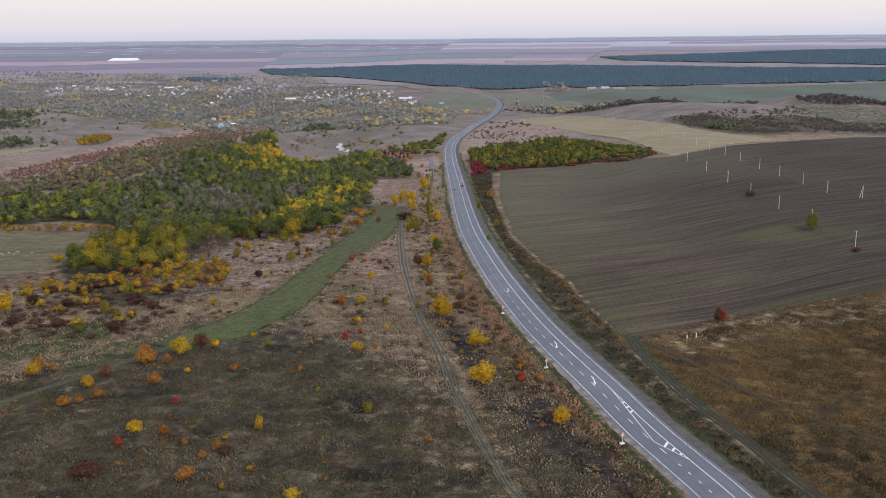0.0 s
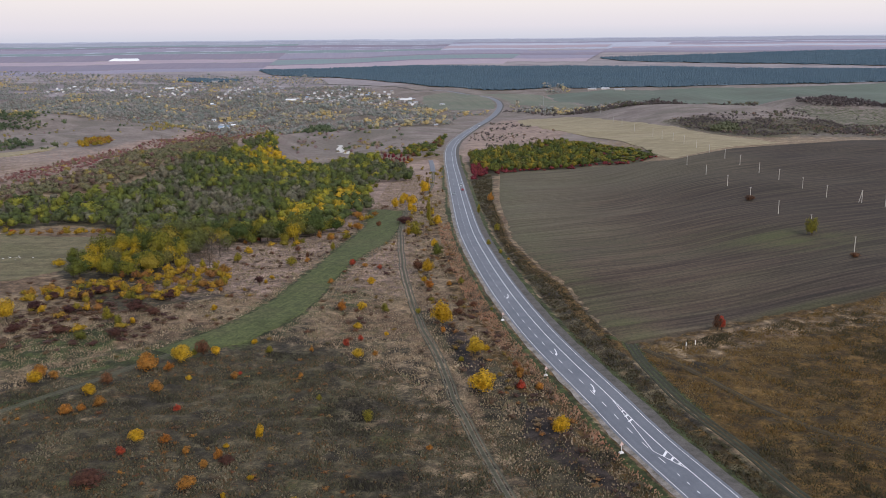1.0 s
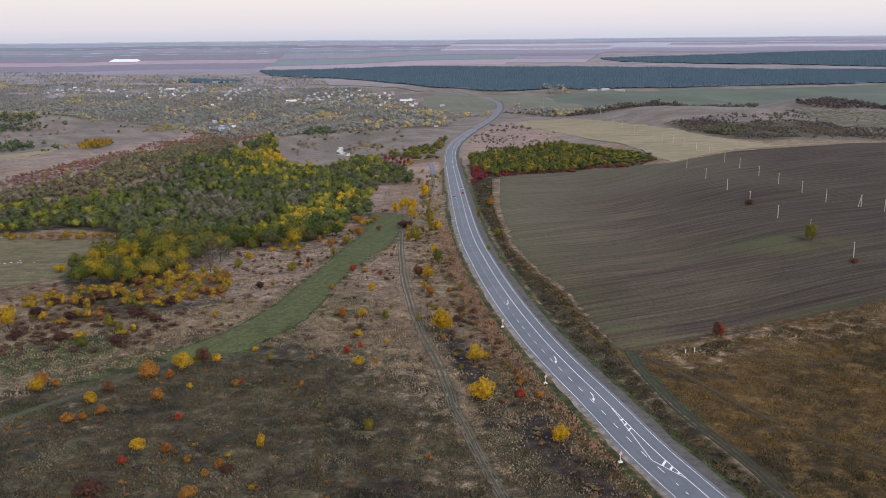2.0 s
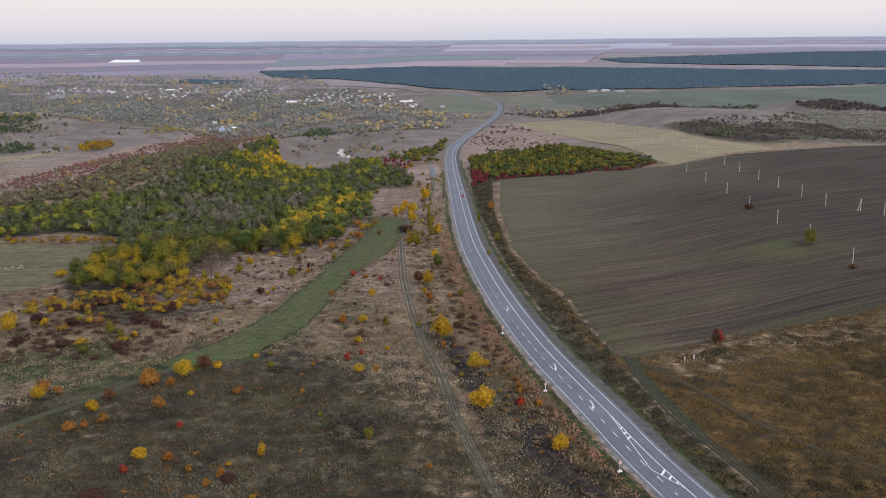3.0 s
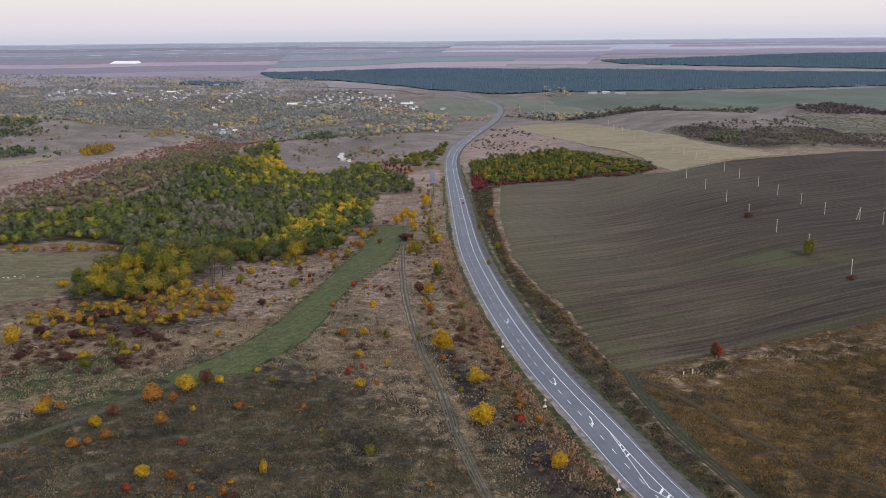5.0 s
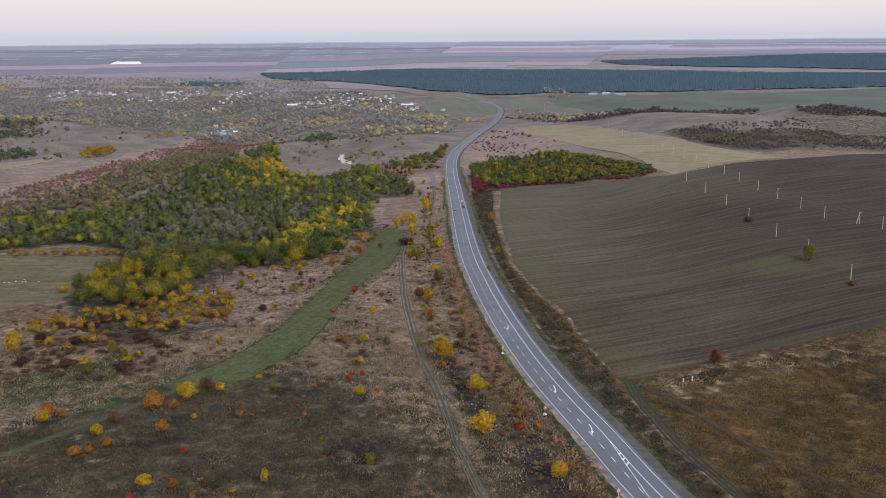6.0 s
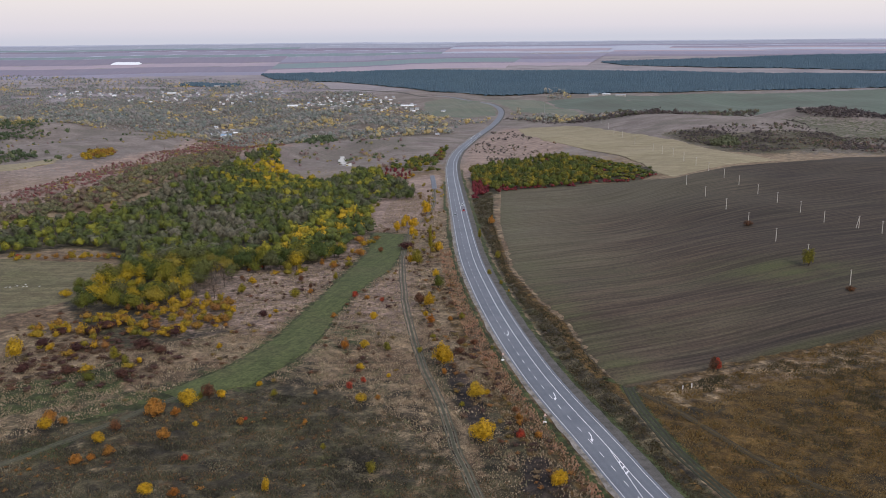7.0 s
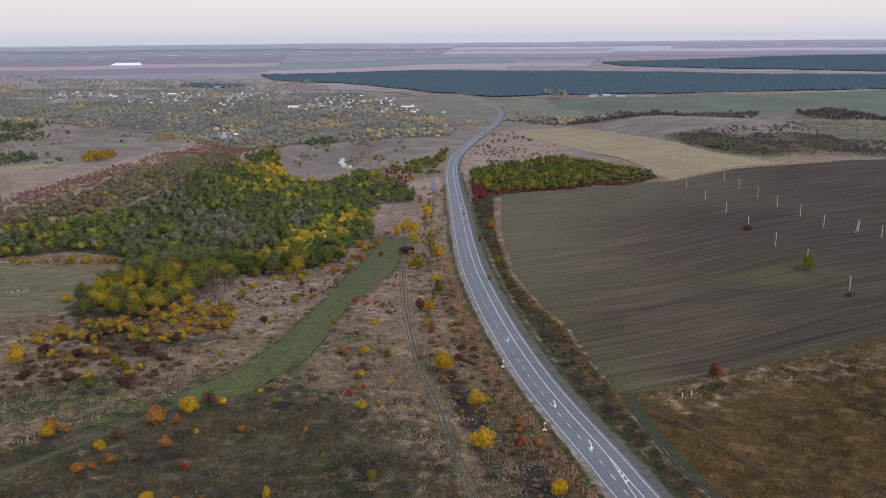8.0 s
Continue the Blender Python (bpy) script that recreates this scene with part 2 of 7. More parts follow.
def mat_plain(name, colour, rough=0.8, size=1.0, vary=0.25, metal=0.0, spec=0.25):
    p = Paint(name, rough, metal=metal)
    p.bsdf.inputs["Specular IOR Level"].default_value = spec
    a, b = p.noise(size, 4, 0.6), p.noise(size * 9, 3, 0.5)
    c = p.mix(p.span(a, 0.3, 0.7), tuple(v * (1 - vary) for v in colour), colour)
    c = p.mix(p.math("MULTIPLY", p.span(b, 0.4, 0.65), 0.5), c, tuple(v * (1 - 0.6 * vary) for v in colour))
    return p.done(c, a, 0.02, 0.3)


def mat_asphalt():
    p = Paint("worn_asphalt", 0.62)
    grain, patch, wide = p.noise(0.5, 4, 0.7), p.noise(6, 4, 0.6), p.noise(40, 3, 0.6)
    lane = p.attr("wheel")
    c = p.mix(p.span(patch, 0.35, 0.65), (0.118, 0.126, 0.147), (0.153, 0.161, 0.184))
    c = p.mix(p.math("MULTIPLY", lane, 0.5), c, (0.106, 0.112, 0.129))
    c = p.mix(p.math("MULTIPLY", p.span(wide, 0.5, 0.65), 0.4), c, (0.182, 0.187, 0.205))
    c = p.mix(1.0, c, p.ramp(grain, (0.25, (0.82, 0.82, 0.82)), (0.6, (1, 1, 1))), "MULTIPLY")
    return p.done(c, grain, 0.01, 0.3)


def mat_paint():
    p = Paint("worn_road_paint", 0.7)
    n = p.noise(0.8, 5, 0.7)
    return p.done(p.mix(p.span(n, 0.3, 0.5), (0.42, 0.42, 0.43), (0.74, 0.74, 0.75)))


def mat_gravel(name, a, b):
    p = Paint(name, 0.95)
    fine, mid = p.noise(0.35, 4, 0.7), p.noise(3, 4, 0.7)
    c = p.mix(p.span(mid, 0.35, 0.65), a, b)
    c = p.mix(1.0, c, p.ramp(fine, (0.25, (0.6, 0.6, 0.6)), (0.6, (1, 1, 1))), "MULTIPLY")
    return p.done(c, fine, 0.06, 0.6)


GROUND, PLOUGH, ASPHALT, PAINT = mat_ground(), mat_plough(), mat_asphalt(), mat_paint()
STRAW = mat_crop("straw_stubble", (0.231, 0.185, 0.114), (0.308, 0.257, 0.160), 4, 60, 50, (0.212, 0.176, 0.101), grain=0.35)
SWARD = mat_crop("mown_green_sward", (0.064, 0.076, 0.027), (0.086, 0.099, 0.036), 1.4, -74, 22, (0.090, 0.090, 0.040))
PASTURE = mat_crop("far_pasture", (0.128, 0.127, 0.098), (0.163, 0.163, 0.122), 6, 80, 90, (0.099, 0.122, 0.087), grain=0.15)
PASTURE_GREEN = mat_crop("green_pasture", (0.093, 0.113, 0.090), (0.117, 0.141, 0.109), 8, 80, 140, (0.087, 0.088, 0.073), grain=0.12)
DRY_PASTURE = mat_crop("dry_pasture", (0.115, 0.098, 0.052), (0.165, 0.137, 0.077), 3.0, -8, 26, (0.110, 0.103, 0.050))
# far fields: distance haze is mixed into these soil and crop colours
HAZY_PINK = mat_crop("hazed_rosy_ploughland", (0.322, 0.262, 0.296), (0.352, 0.286, 0.316), 12, 85, 200, (0.288, 0.245, 0.288), grain=0.06)
HAZY_MAUVE = mat_crop("hazed_mauve_ploughland", (0.232, 0.212, 0.271), (0.262, 0.237, 0.292), 12, 85, 200, (0.222, 0.216, 0.280), grain=0.06)
HAZY_PLUM = mat_crop("hazed_plum_ploughland", (0.196, 0.171, 0.219), (0.222, 0.190, 0.233), 12, 85, 200, (0.190, 0.180, 0.228), grain=0.06)
HAZY_GREEN = mat_crop("hazed_winter_crop", (0.166, 0.214, 0.226), (0.182, 0.234, 0.24), 14, 85, 200, (0.184, 0.212, 0.226), grain=0.06)
HAZY_SOIL = mat_crop("hazed_grey_blue_ploughland", (0.262, 0.270, 0.322), (0.300, 0.306, 0.352), 14, 85, 200, (0.270, 0.285, 0.330), grain=0.05)
SHOULDER_PALE = mat_gravel("pale_gravel", (0.120, 0.104, 0.086), (0.330, 0.296, 0.262))
SHOULDER_GREY = mat_gravel("grey_gravel", (0.074, 0.067, 0.060), (0.130, 0.118, 0.106))
CHALK = mat_gravel("chalk", (0.50, 0.47, 0.43), (0.68, 0.65, 0.60))
BARK = mat_plain("bark", (0.085, 0.065, 0.05), 0.9, 0.4, 0.4)
CONCRETE = mat_plain("pole_concrete", (0.496, 0.464, 0.424), 0.8, 0.6, 0.2)
LEAF = {
    "yellow": mat_leaf("leaf_yellow", (0.506, 0.312, 0.020), (0.742, 0.456, 0.025), (0.607, 0.405, 0.034)),
    "olive": mat_leaf("leaf_olive", (0.195, 0.180, 0.027), (0.300, 0.247, 0.030), (0.128, 0.143, 0.027)),
    "orange": mat_leaf("leaf_orange", (0.420, 0.161, 0.028), (0.504, 0.238, 0.049), (0.378, 0.182, 0.042)),
    "red": mat_leaf("leaf_red", (0.378, 0.070, 0.035), (0.532, 0.077, 0.042), (0.308, 0.084, 0.042)),
    "rust": mat_leaf("leaf_rust", (0.20, 0.085, 0.045), (0.15, 0.075, 0.045), (0.24, 0.11, 0.05)),
    "maroon": mat_leaf("leaf_maroon", (0.105, 0.039, 0.035), (0.140, 0.063, 0.042), (0.084, 0.035, 0.035)),
    "oak": mat_leaf("leaf_oak", (0.060, 0.096, 0.022), (0.300, 0.262, 0.028), (0.098, 0.129, 0.031), (0.074, 0.110, 0.033), (0.372, 0.285, 0.031), (0.134, 0.140, 0.062), (0.170, 0.184, 0.029), (0.062, 0.092, 0.026)),
    "gold": mat_leaf("leaf_gold", (0.480, 0.330, 0.022), (0.320, 0.272, 0.026), (0.560, 0.370, 0.022), (0.240, 0.236, 0.028)),
    "bare": mat_leaf("leaf_sere", (0.190, 0.154, 0.122), (0.154, 0.134, 0.108), (0.216, 0.144, 0.100)),
}


# ---- the lie of the land ----
def ease(a, b, v):
    u = np.clip((v - a) / (b - a), 0.0, 1.0)
    return u * u * (3 - 2 * u)


def ramp(a, b, v):
    """A straight slope from 0 to 1 with softened ends."""
    u = (v - a) / (b - a)
    return (np.logaddexp(0, 14 * u) - np.logaddexp(0, 14 * (u - 1))) / 14


def height(x, y):
    """The land: a plateau that falls into a wide valley and climbs again to the far plain."""
    x, y = np.asarray(x, float), np.asarray(y, float)
    r = np.hypot(x, y)
    east, west = ease(60, 260, x - 0.05 * y), ease(-250, -700, x)
    brow = ease(340, 500, x)
    top = 370 + 600 * east + 120 * west - 160 * brow
    foot = 1560 + 420 * east + 700 * west - 680 * brow
    floor = -57 - 16 * ease(-50, -500, x)
    z = floor * ramp(top, foot, y)
    z = z + 19 * np.exp(-((x + 715) / 120) ** 2 - ((y - 1480) / 110) ** 2)
    # the western hollow, and the long spur with the red scrub and the wood on its flank
    z = z - 6 * np.exp(-((x + 470) / 120) ** 2 - ((y - 1200) / 150) ** 2) - 9 * np.exp(-((x + 590) / 90) ** 2 - ((y - 1440) / 130) ** 2)
    crest = np.interp(y, [600, 720, 1120, 1330], [-325, -296, -212, -186])
    lift = np.interp(y, [560, 700, 900, 1000, 1120, 1300, 1420], [0, 6, 4, 9, 23, 15, 0])
    z = z + lift * np.exp(-((x - crest) / np.where(x > crest, 46, 80)) ** 2)
    z = z - 6 * np.exp(-((x + 125) / 45) ** 2 - ((y - 740) / 90) ** 2) - 7 * np.exp(-((x + 130) / 45) ** 2 - ((y - 1150) / 80) ** 2)
    z = z + 1.5 * np.sin((0.75 * x + 0.32 * y) / 8.5) * ease(880, 960, y) * (1 - ease(1280, 1400, y)) * ease(-215, -180, x) * (1 - ease(-70, -40, x))
    # the stubble swell, the ravine behind the field and the eastern hill
    z = z + 15 * np.exp(-((x - 140) / 55) ** 2 - ((y - 1160) / 250) ** 2)
    z = z - 8 * np.exp(-((x - 350) / 80) ** 2 - ((y - 950) / 90) ** 2)
    z = z + 42 * np.exp(-((x - 570) / 170) ** 2 - ((y - 1300) / 220) ** 2)
    z = z + 20 * np.exp(-((x - 800) / 420) ** 2 - ((y - 1500) / 230) ** 2)
    # gully with the oak wood
    z = z - 9 * np.exp(-((x + 190) / 130) ** 2 - ((y - 560) / 170) ** 2)
    u = np.clip((r - 2550) / 2400, 0, 1)
    z = z + (y > 0) * (-floor * 0 + 140 * (0.78 * u + 0.22 * u ** 3)) + (y <= 0) * 20 * u
    z = z + 20 * ease(-50, -500, x) * ease(3850, 4800, r)
    # spurs and soft swells
    w = ease(500, 1100, r) * (1 - 0.97 * ease(2300, 2800, r)) * (1 - ease(-150, 100, x) * ease(-2300, -1700, -y))
    z = z + w * (7.0 * np.sin(x / 71 + y / 190 + 1.3) + 3.0 * np.sin(x / 39 - y / 83) + 2.0 * np.sin(y / 47 + x / 110))
    w = brow * ease(880, 1100, y) * (1 - ease(1700, 2100, y))
    z = z + w * (4.5 * np.sin(x / 52 - y / 90) + 3.0 * np.sin(x / 33 + y / 61))
    n = ease(60, 160, r)
    return z + n * (0.45 * np.sin(x / 23 + 0.6 * np.sin(y / 31)) + 0.35 * np.sin(y / 19 + x / 57) + 0.2 * np.sin(x / 9.3 - y / 12.1))


def spline(points, step):
    """A smooth line through plan points, sampled at even steps."""
    p = np.array([points[0], *points, points[-1]], float)
    p[0], p[-1] = 2 * p[1] - p[2], 2 * p[-2] - p[-3]
    out = []
    for i in range(1, len(p) - 2):
        a, b, c, d = p[i - 1:i + 3]
        n = max(4, int(np.linalg.norm(c - b) / step * 2))
        u = np.linspace(0, 1, n, endpoint=False)[:, None]
        out.append(0.5 * (2 * b + (c - a) * u + (2 * a - 5 * b + 4 * c - d) * u ** 2 + (3 * b - a - 3 * c + d) * u ** 3))
    q = np.vstack([*out, p[-2:-1]])
    s = np.concatenate([[0], np.cumsum(np.linalg.norm(np.diff(q, axis=0), axis=1))])
    at = np.linspace(0, s[-1], max(2, int(s[-1] / step)))
    return np.column_stack([np.interp(at, s, q[:, k]) for k in range(q.shape[1])])


def sideways(line):
    t = np.gradient(line[:, :2], axis=0)
    t /= np.linalg.norm(t, axis=1)[:, None]
    return np.column_stack([t[:, 1], -t[:, 0]])


def smooth(v, n):
    k = np.hanning(n + 2)[1:-1]
    return np.convolve(np.pad(v, n // 2, mode="edge"), k / k.sum(), "same")[n // 2:-(n // 2)]


# the solid line of the highway, from behind the eye to the far bend
HIGHWAY = [(420, -1500), (270, -700), (150, -200), (104, 0), (72, 100), (57.4, 161), (53, 177.5), (48.4, 195), (43.6, 218), (36.2, 251), (30.6, 282), (24.6, 328), (19.6, 380),
           (15.2, 452), (13, 570), (11, 746), (10, 850), (11, 962), (18, 1105), (29, 1213), (52, 1417), (82, 1614), (106, 1770), (126, 1935), (132, 2045), (121, 2130), (97, 2243), (65, 2351), (-20, 2480)]
ROAD_XY = spline(HIGHWAY, 4.0)
ROAD_Z = smooth(height(ROAD_XY[:, 0], ROAD_XY[:, 1]), 41) + 0.25
ROAD_S = np.concatenate([[0], np.cumsum(np.linalg.norm(np.diff(ROAD_XY, axis=0), axis=1))])
ROAD_N = sideways(ROAD_XY)


def road_offset(x, y):
    """Signed distance to the right of the solid line, and the road's height there."""
    x, y = np.ravel(np.asarray(x, float)), np.ravel(np.asarray(y, float))
    best, off, z = np.full(len(x), 1e9), np.full(len(x), 1e9), np.zeros(len(x))
    near = np.flatnonzero((x > -120) & (x < 560) & (y < 2600) & (y > -1600))
    for part in np.array_split(near, max(1, len(near) // 4000)):
        if not len(part):
            continue
        dx, dy = x[part, None] - ROAD_XY[None, :, 0], y[part, None] - ROAD_XY[None, :, 1]
        d = dx * dx + dy * dy
        i = d.argmin(1)
        k = np.arange(len(part))
        off[part] = np.sign(dx[k, i] * ROAD_N[i, 0] + dy[k, i] * ROAD_N[i, 1]) * np.sqrt(d[k, i])
        z[part] = ROAD_Z[i]
    return off, z


def ground_z(x, y):
    shape = np.shape(x)
    x, y = np.ravel(np.asarray(x, float)), np.ravel(np.asarray(y, float))
    z = height(x, y)
    off, rz = road_offset(x, y)
    d = np.abs(off + 1.6)
    near = 1 - ease(11, 26, d)
    ditch = 0.9 * np.exp(-((d - 12.5) / 2.2) ** 2)
    z = z * (1 - near) + near * (rz - 0.22) - ditch
    return z.reshape(shape)


def mesh_object(name, verts, faces, mats, smooth_faces=True, attrs=None):
    me = bpy.data.meshes.new(name)
    verts, faces = np.asarray(verts, np.float32), np.asarray(faces, np.int32)
    k = faces.shape[1]
    me.vertices.add(len(verts))
    me.vertices.foreach_set("co", verts.ravel())
    me.loops.add(faces.size)
    me.loops.foreach_set("vertex_index", faces.ravel())
    me.polygons.add(len(faces))
    me.polygons.foreach_set("loop_start", np.arange(0, faces.size, k, dtype=np.int32))
    me.update(calc_edges=True)
    me.polygons.foreach_set("use_smooth", np.broadcast_to(smooth_faces, len(faces)).copy())
    for m in mats if isinstance(mats, (list, tuple)) else [mats]:
        me.materials.append(m)
    for key, values in (attrs or {}).items():
        me.attributes.new(key, "FLOAT", "POINT").data.foreach_set("value", np.asarray(values, np.float32).ravel())
    return new(name, me)


def grid_faces(rows, cols, wrap=False):
    i = np.arange(rows - 1)[:, None] * cols
    j = np.arange(cols if wrap else cols - 1)[None, :]
    j2 = (j + 1) % cols
    return np.stack([i + j, i + j2, i + cols + j2, i + cols + j], -1).reshape(-1, 4)


def inside(x, y, poly, soft=1.0):
    """1 inside a plan polygon, falling to 0 over soft metres beyond its edge."""
    x, y = np.asarray(x, float), np.asarray(y, float)
    hit, d2 = np.zeros(x.shape, bool), np.full(x.shape, 1e12)
    for (ax, ay), (bx, by) in zip(poly, poly[1:] + poly[:1]):
        with np.errstate(divide="ignore", invalid="ignore"):
            hit ^= ((ay > y) != (by > y)) & (x < (bx - ax) * (y - ay) / ((by - ay) or 1e-9) + ax)
        ex, ey = bx - ax, by - ay
        t = np.clip(((x - ax) * ex + (y - ay) * ey) / (ex * ex + ey * ey + 1e-9), 0, 1)
        d2 = np.minimum(d2, (x - ax - t * ex) ** 2 + (y - ay - t * ey) ** 2)
    return np.where(hit, 1.0, np.clip(1 - np.sqrt(d2) / soft, 0, 1))


def part(name, verts, faces, mat, parent, label="", smooth_faces=False, attrs=None):
    ob = mesh_object(name, verts, faces, mat, smooth_faces, attrs)
    ob.parent = parent
    if label:
        tagged(ob, label)
    return ob


# plan of the woods and fields
WOOD = [(-265, 500), (-231, 535), (-195, 520), (-160, 425), (-180, 400), (-142, 335), (-118, 306), (-98, 315), (-84, 326), (-100, 392), (-104, 432), (-74, 432), (-56, 470), (-45, 540), (-53, 639), (-54, 690), (-21, 693), (-23, 738), (-50, 823), (-72, 915), (-89, 968),
        (-106, 896), (-125, 870), (-152, 901), (-171, 942), (-189, 1019), (-200, 1075), (-210, 1090), (-224, 994), (-231, 895), (-238, 836), (-236, 761), (-243, 693), (-257, 647), (-274, 629), (-294, 609), (-298, 585), (-312, 569), (-400, 560)]
SAGE = [(-403, 570), (-304, 598), (-300, 623), (-281, 644), (-263, 663), (-249, 704), (-242, 772), (-243, 851), (-236, 908), (-232, 1014), (-262, 1060), (-300, 1075), (-318, 1031), (-291, 820), (-289, 747), (-302, 696), (-319, 665), (-338, 618), (-397, 591)]
REDS = [(-430, 626), (-324, 639), (-316, 677), (-302, 742), (-293, 812), (-305, 946), (-300, 1098), (-230, 1020), (-218, 1118), (-230, 1290), (-303, 1629), (-335, 1686), (-394, 1711), (-408, 1484), (-360, 1101), (-373, 1000), (-369, 882), (-347, 746), (-401, 712)]
COPSE = [(24, 850), (30, 745), (22, 680), (44, 715), (67, 735), (101, 750), (132, 765), (158, 735), (180, 745), (186, 800), (160, 900), (128, 960), (86, 960), (44, 920)]
WEEDS = [(-180, 100), (-170, 205), (-118, 215), (-84, 252), (-60, 262), (-40, 254), (-32, 236), (-26, 205), (-12, 170), (16, 100)]
SCRUB_E = [(60, 161), (48, 215), (42, 265), (36, 330), (29, 400), (23, 560), (22, 680), (40, 716), (32, 560), (31, 420), (38, 360), (46, 330), (52, 268), (55, 240), (59, 213), (64, 193), (72, 161), (106, 60), (90, 60)]
MEADOW_E = [(62, 214), (58, 262), (160, 316), (420, 430), (420, 60), (130, 40), (75, 150)]
PINK_SLOPE = [(-50, 560), (-20, 480), (-20, 330), (-110, 330), (-110, 450), (-70, 450)]
SWARD_WEST = [(-90, 260), (-83.5, 270), (-75.4, 281.7), (-69.3, 297.8), (-63.6, 319), (-60.2, 343.5), (-55.4, 371.3), (-50.5, 414), (-47, 443), (-43, 479), (-45, 543)]
SWARD_EAST = [(-84, 254), (-73.6, 260), (-64.4, 266.2), (-56.1, 280.2), (-49.6, 298.4), (-46.6, 321), (-45, 349.5), (-41.2, 376.4), (-35.6, 398.8), (-27, 432), (-23.8, 473.6), (-24.5, 534)]
SWARD_EDGE = SWARD_WEST + SWARD_EAST[::-1]
TRACK_LINES = [[(24, 140), (15, 161), (7, 197), (0.5, 237), (-8, 285), (-17, 364), (-20, 410), (-22.5, 472), (-21, 551)], [(-150, 170), (-114, 213), (-102, 230), (-91, 248), (-84, 257)], [(88, 130), (74.5, 161), (69, 188), (62.5, 213), (58.2, 245), (57.5, 262)], [(142, 172), (118, 195), (94, 219), (80, 236), (66, 254)]]
BURNT = [[(0.4, 282), (2.5, 281), (8.6, 261), (11.6, 236), (8.6, 232), (4.3, 253)], [(21.8, 211), (25.5, 212), (26, 204), (27, 195), (31.3, 187), (35.5, 175), (37.6, 164), (33, 171), (27.4, 179), (24, 188), (19.3, 196)]]
VALLEY = [(-1250, 1700), (-60, 1420), (20, 1500), (-20, 1950), (-60, 2200), (-250, 2750), (-700, 2950), (-1500, 2900)]
EAST_SLOPE = [(276, 1110), (315, 1111), (337, 1047), (366, 1056), (425, 1086), (488, 1119), (485, 1072), (421, 935), (368, 907), (308, 838), (284, 863), (285, 939), (272, 993)]

PINE_NEAR = [(-700, 3480), (-400, 3520), (40, 3420), (450, 3330), (825, 3210), (1065, 3060), (1500, 2900), (1900, 2800), (1750, 2420), (1250, 2560), (800, 2580), (560, 2600), (422, 2560), (120, 2600), (-35, 2700), (-350, 3140), (-620, 3300)]
PINE_FAR = [(651, 3720), (1091, 3740), (1549, 3760), (2300, 3500), (2200, 2950), (1500, 3060), (1246, 3260), (978, 3380), (710, 3560)]


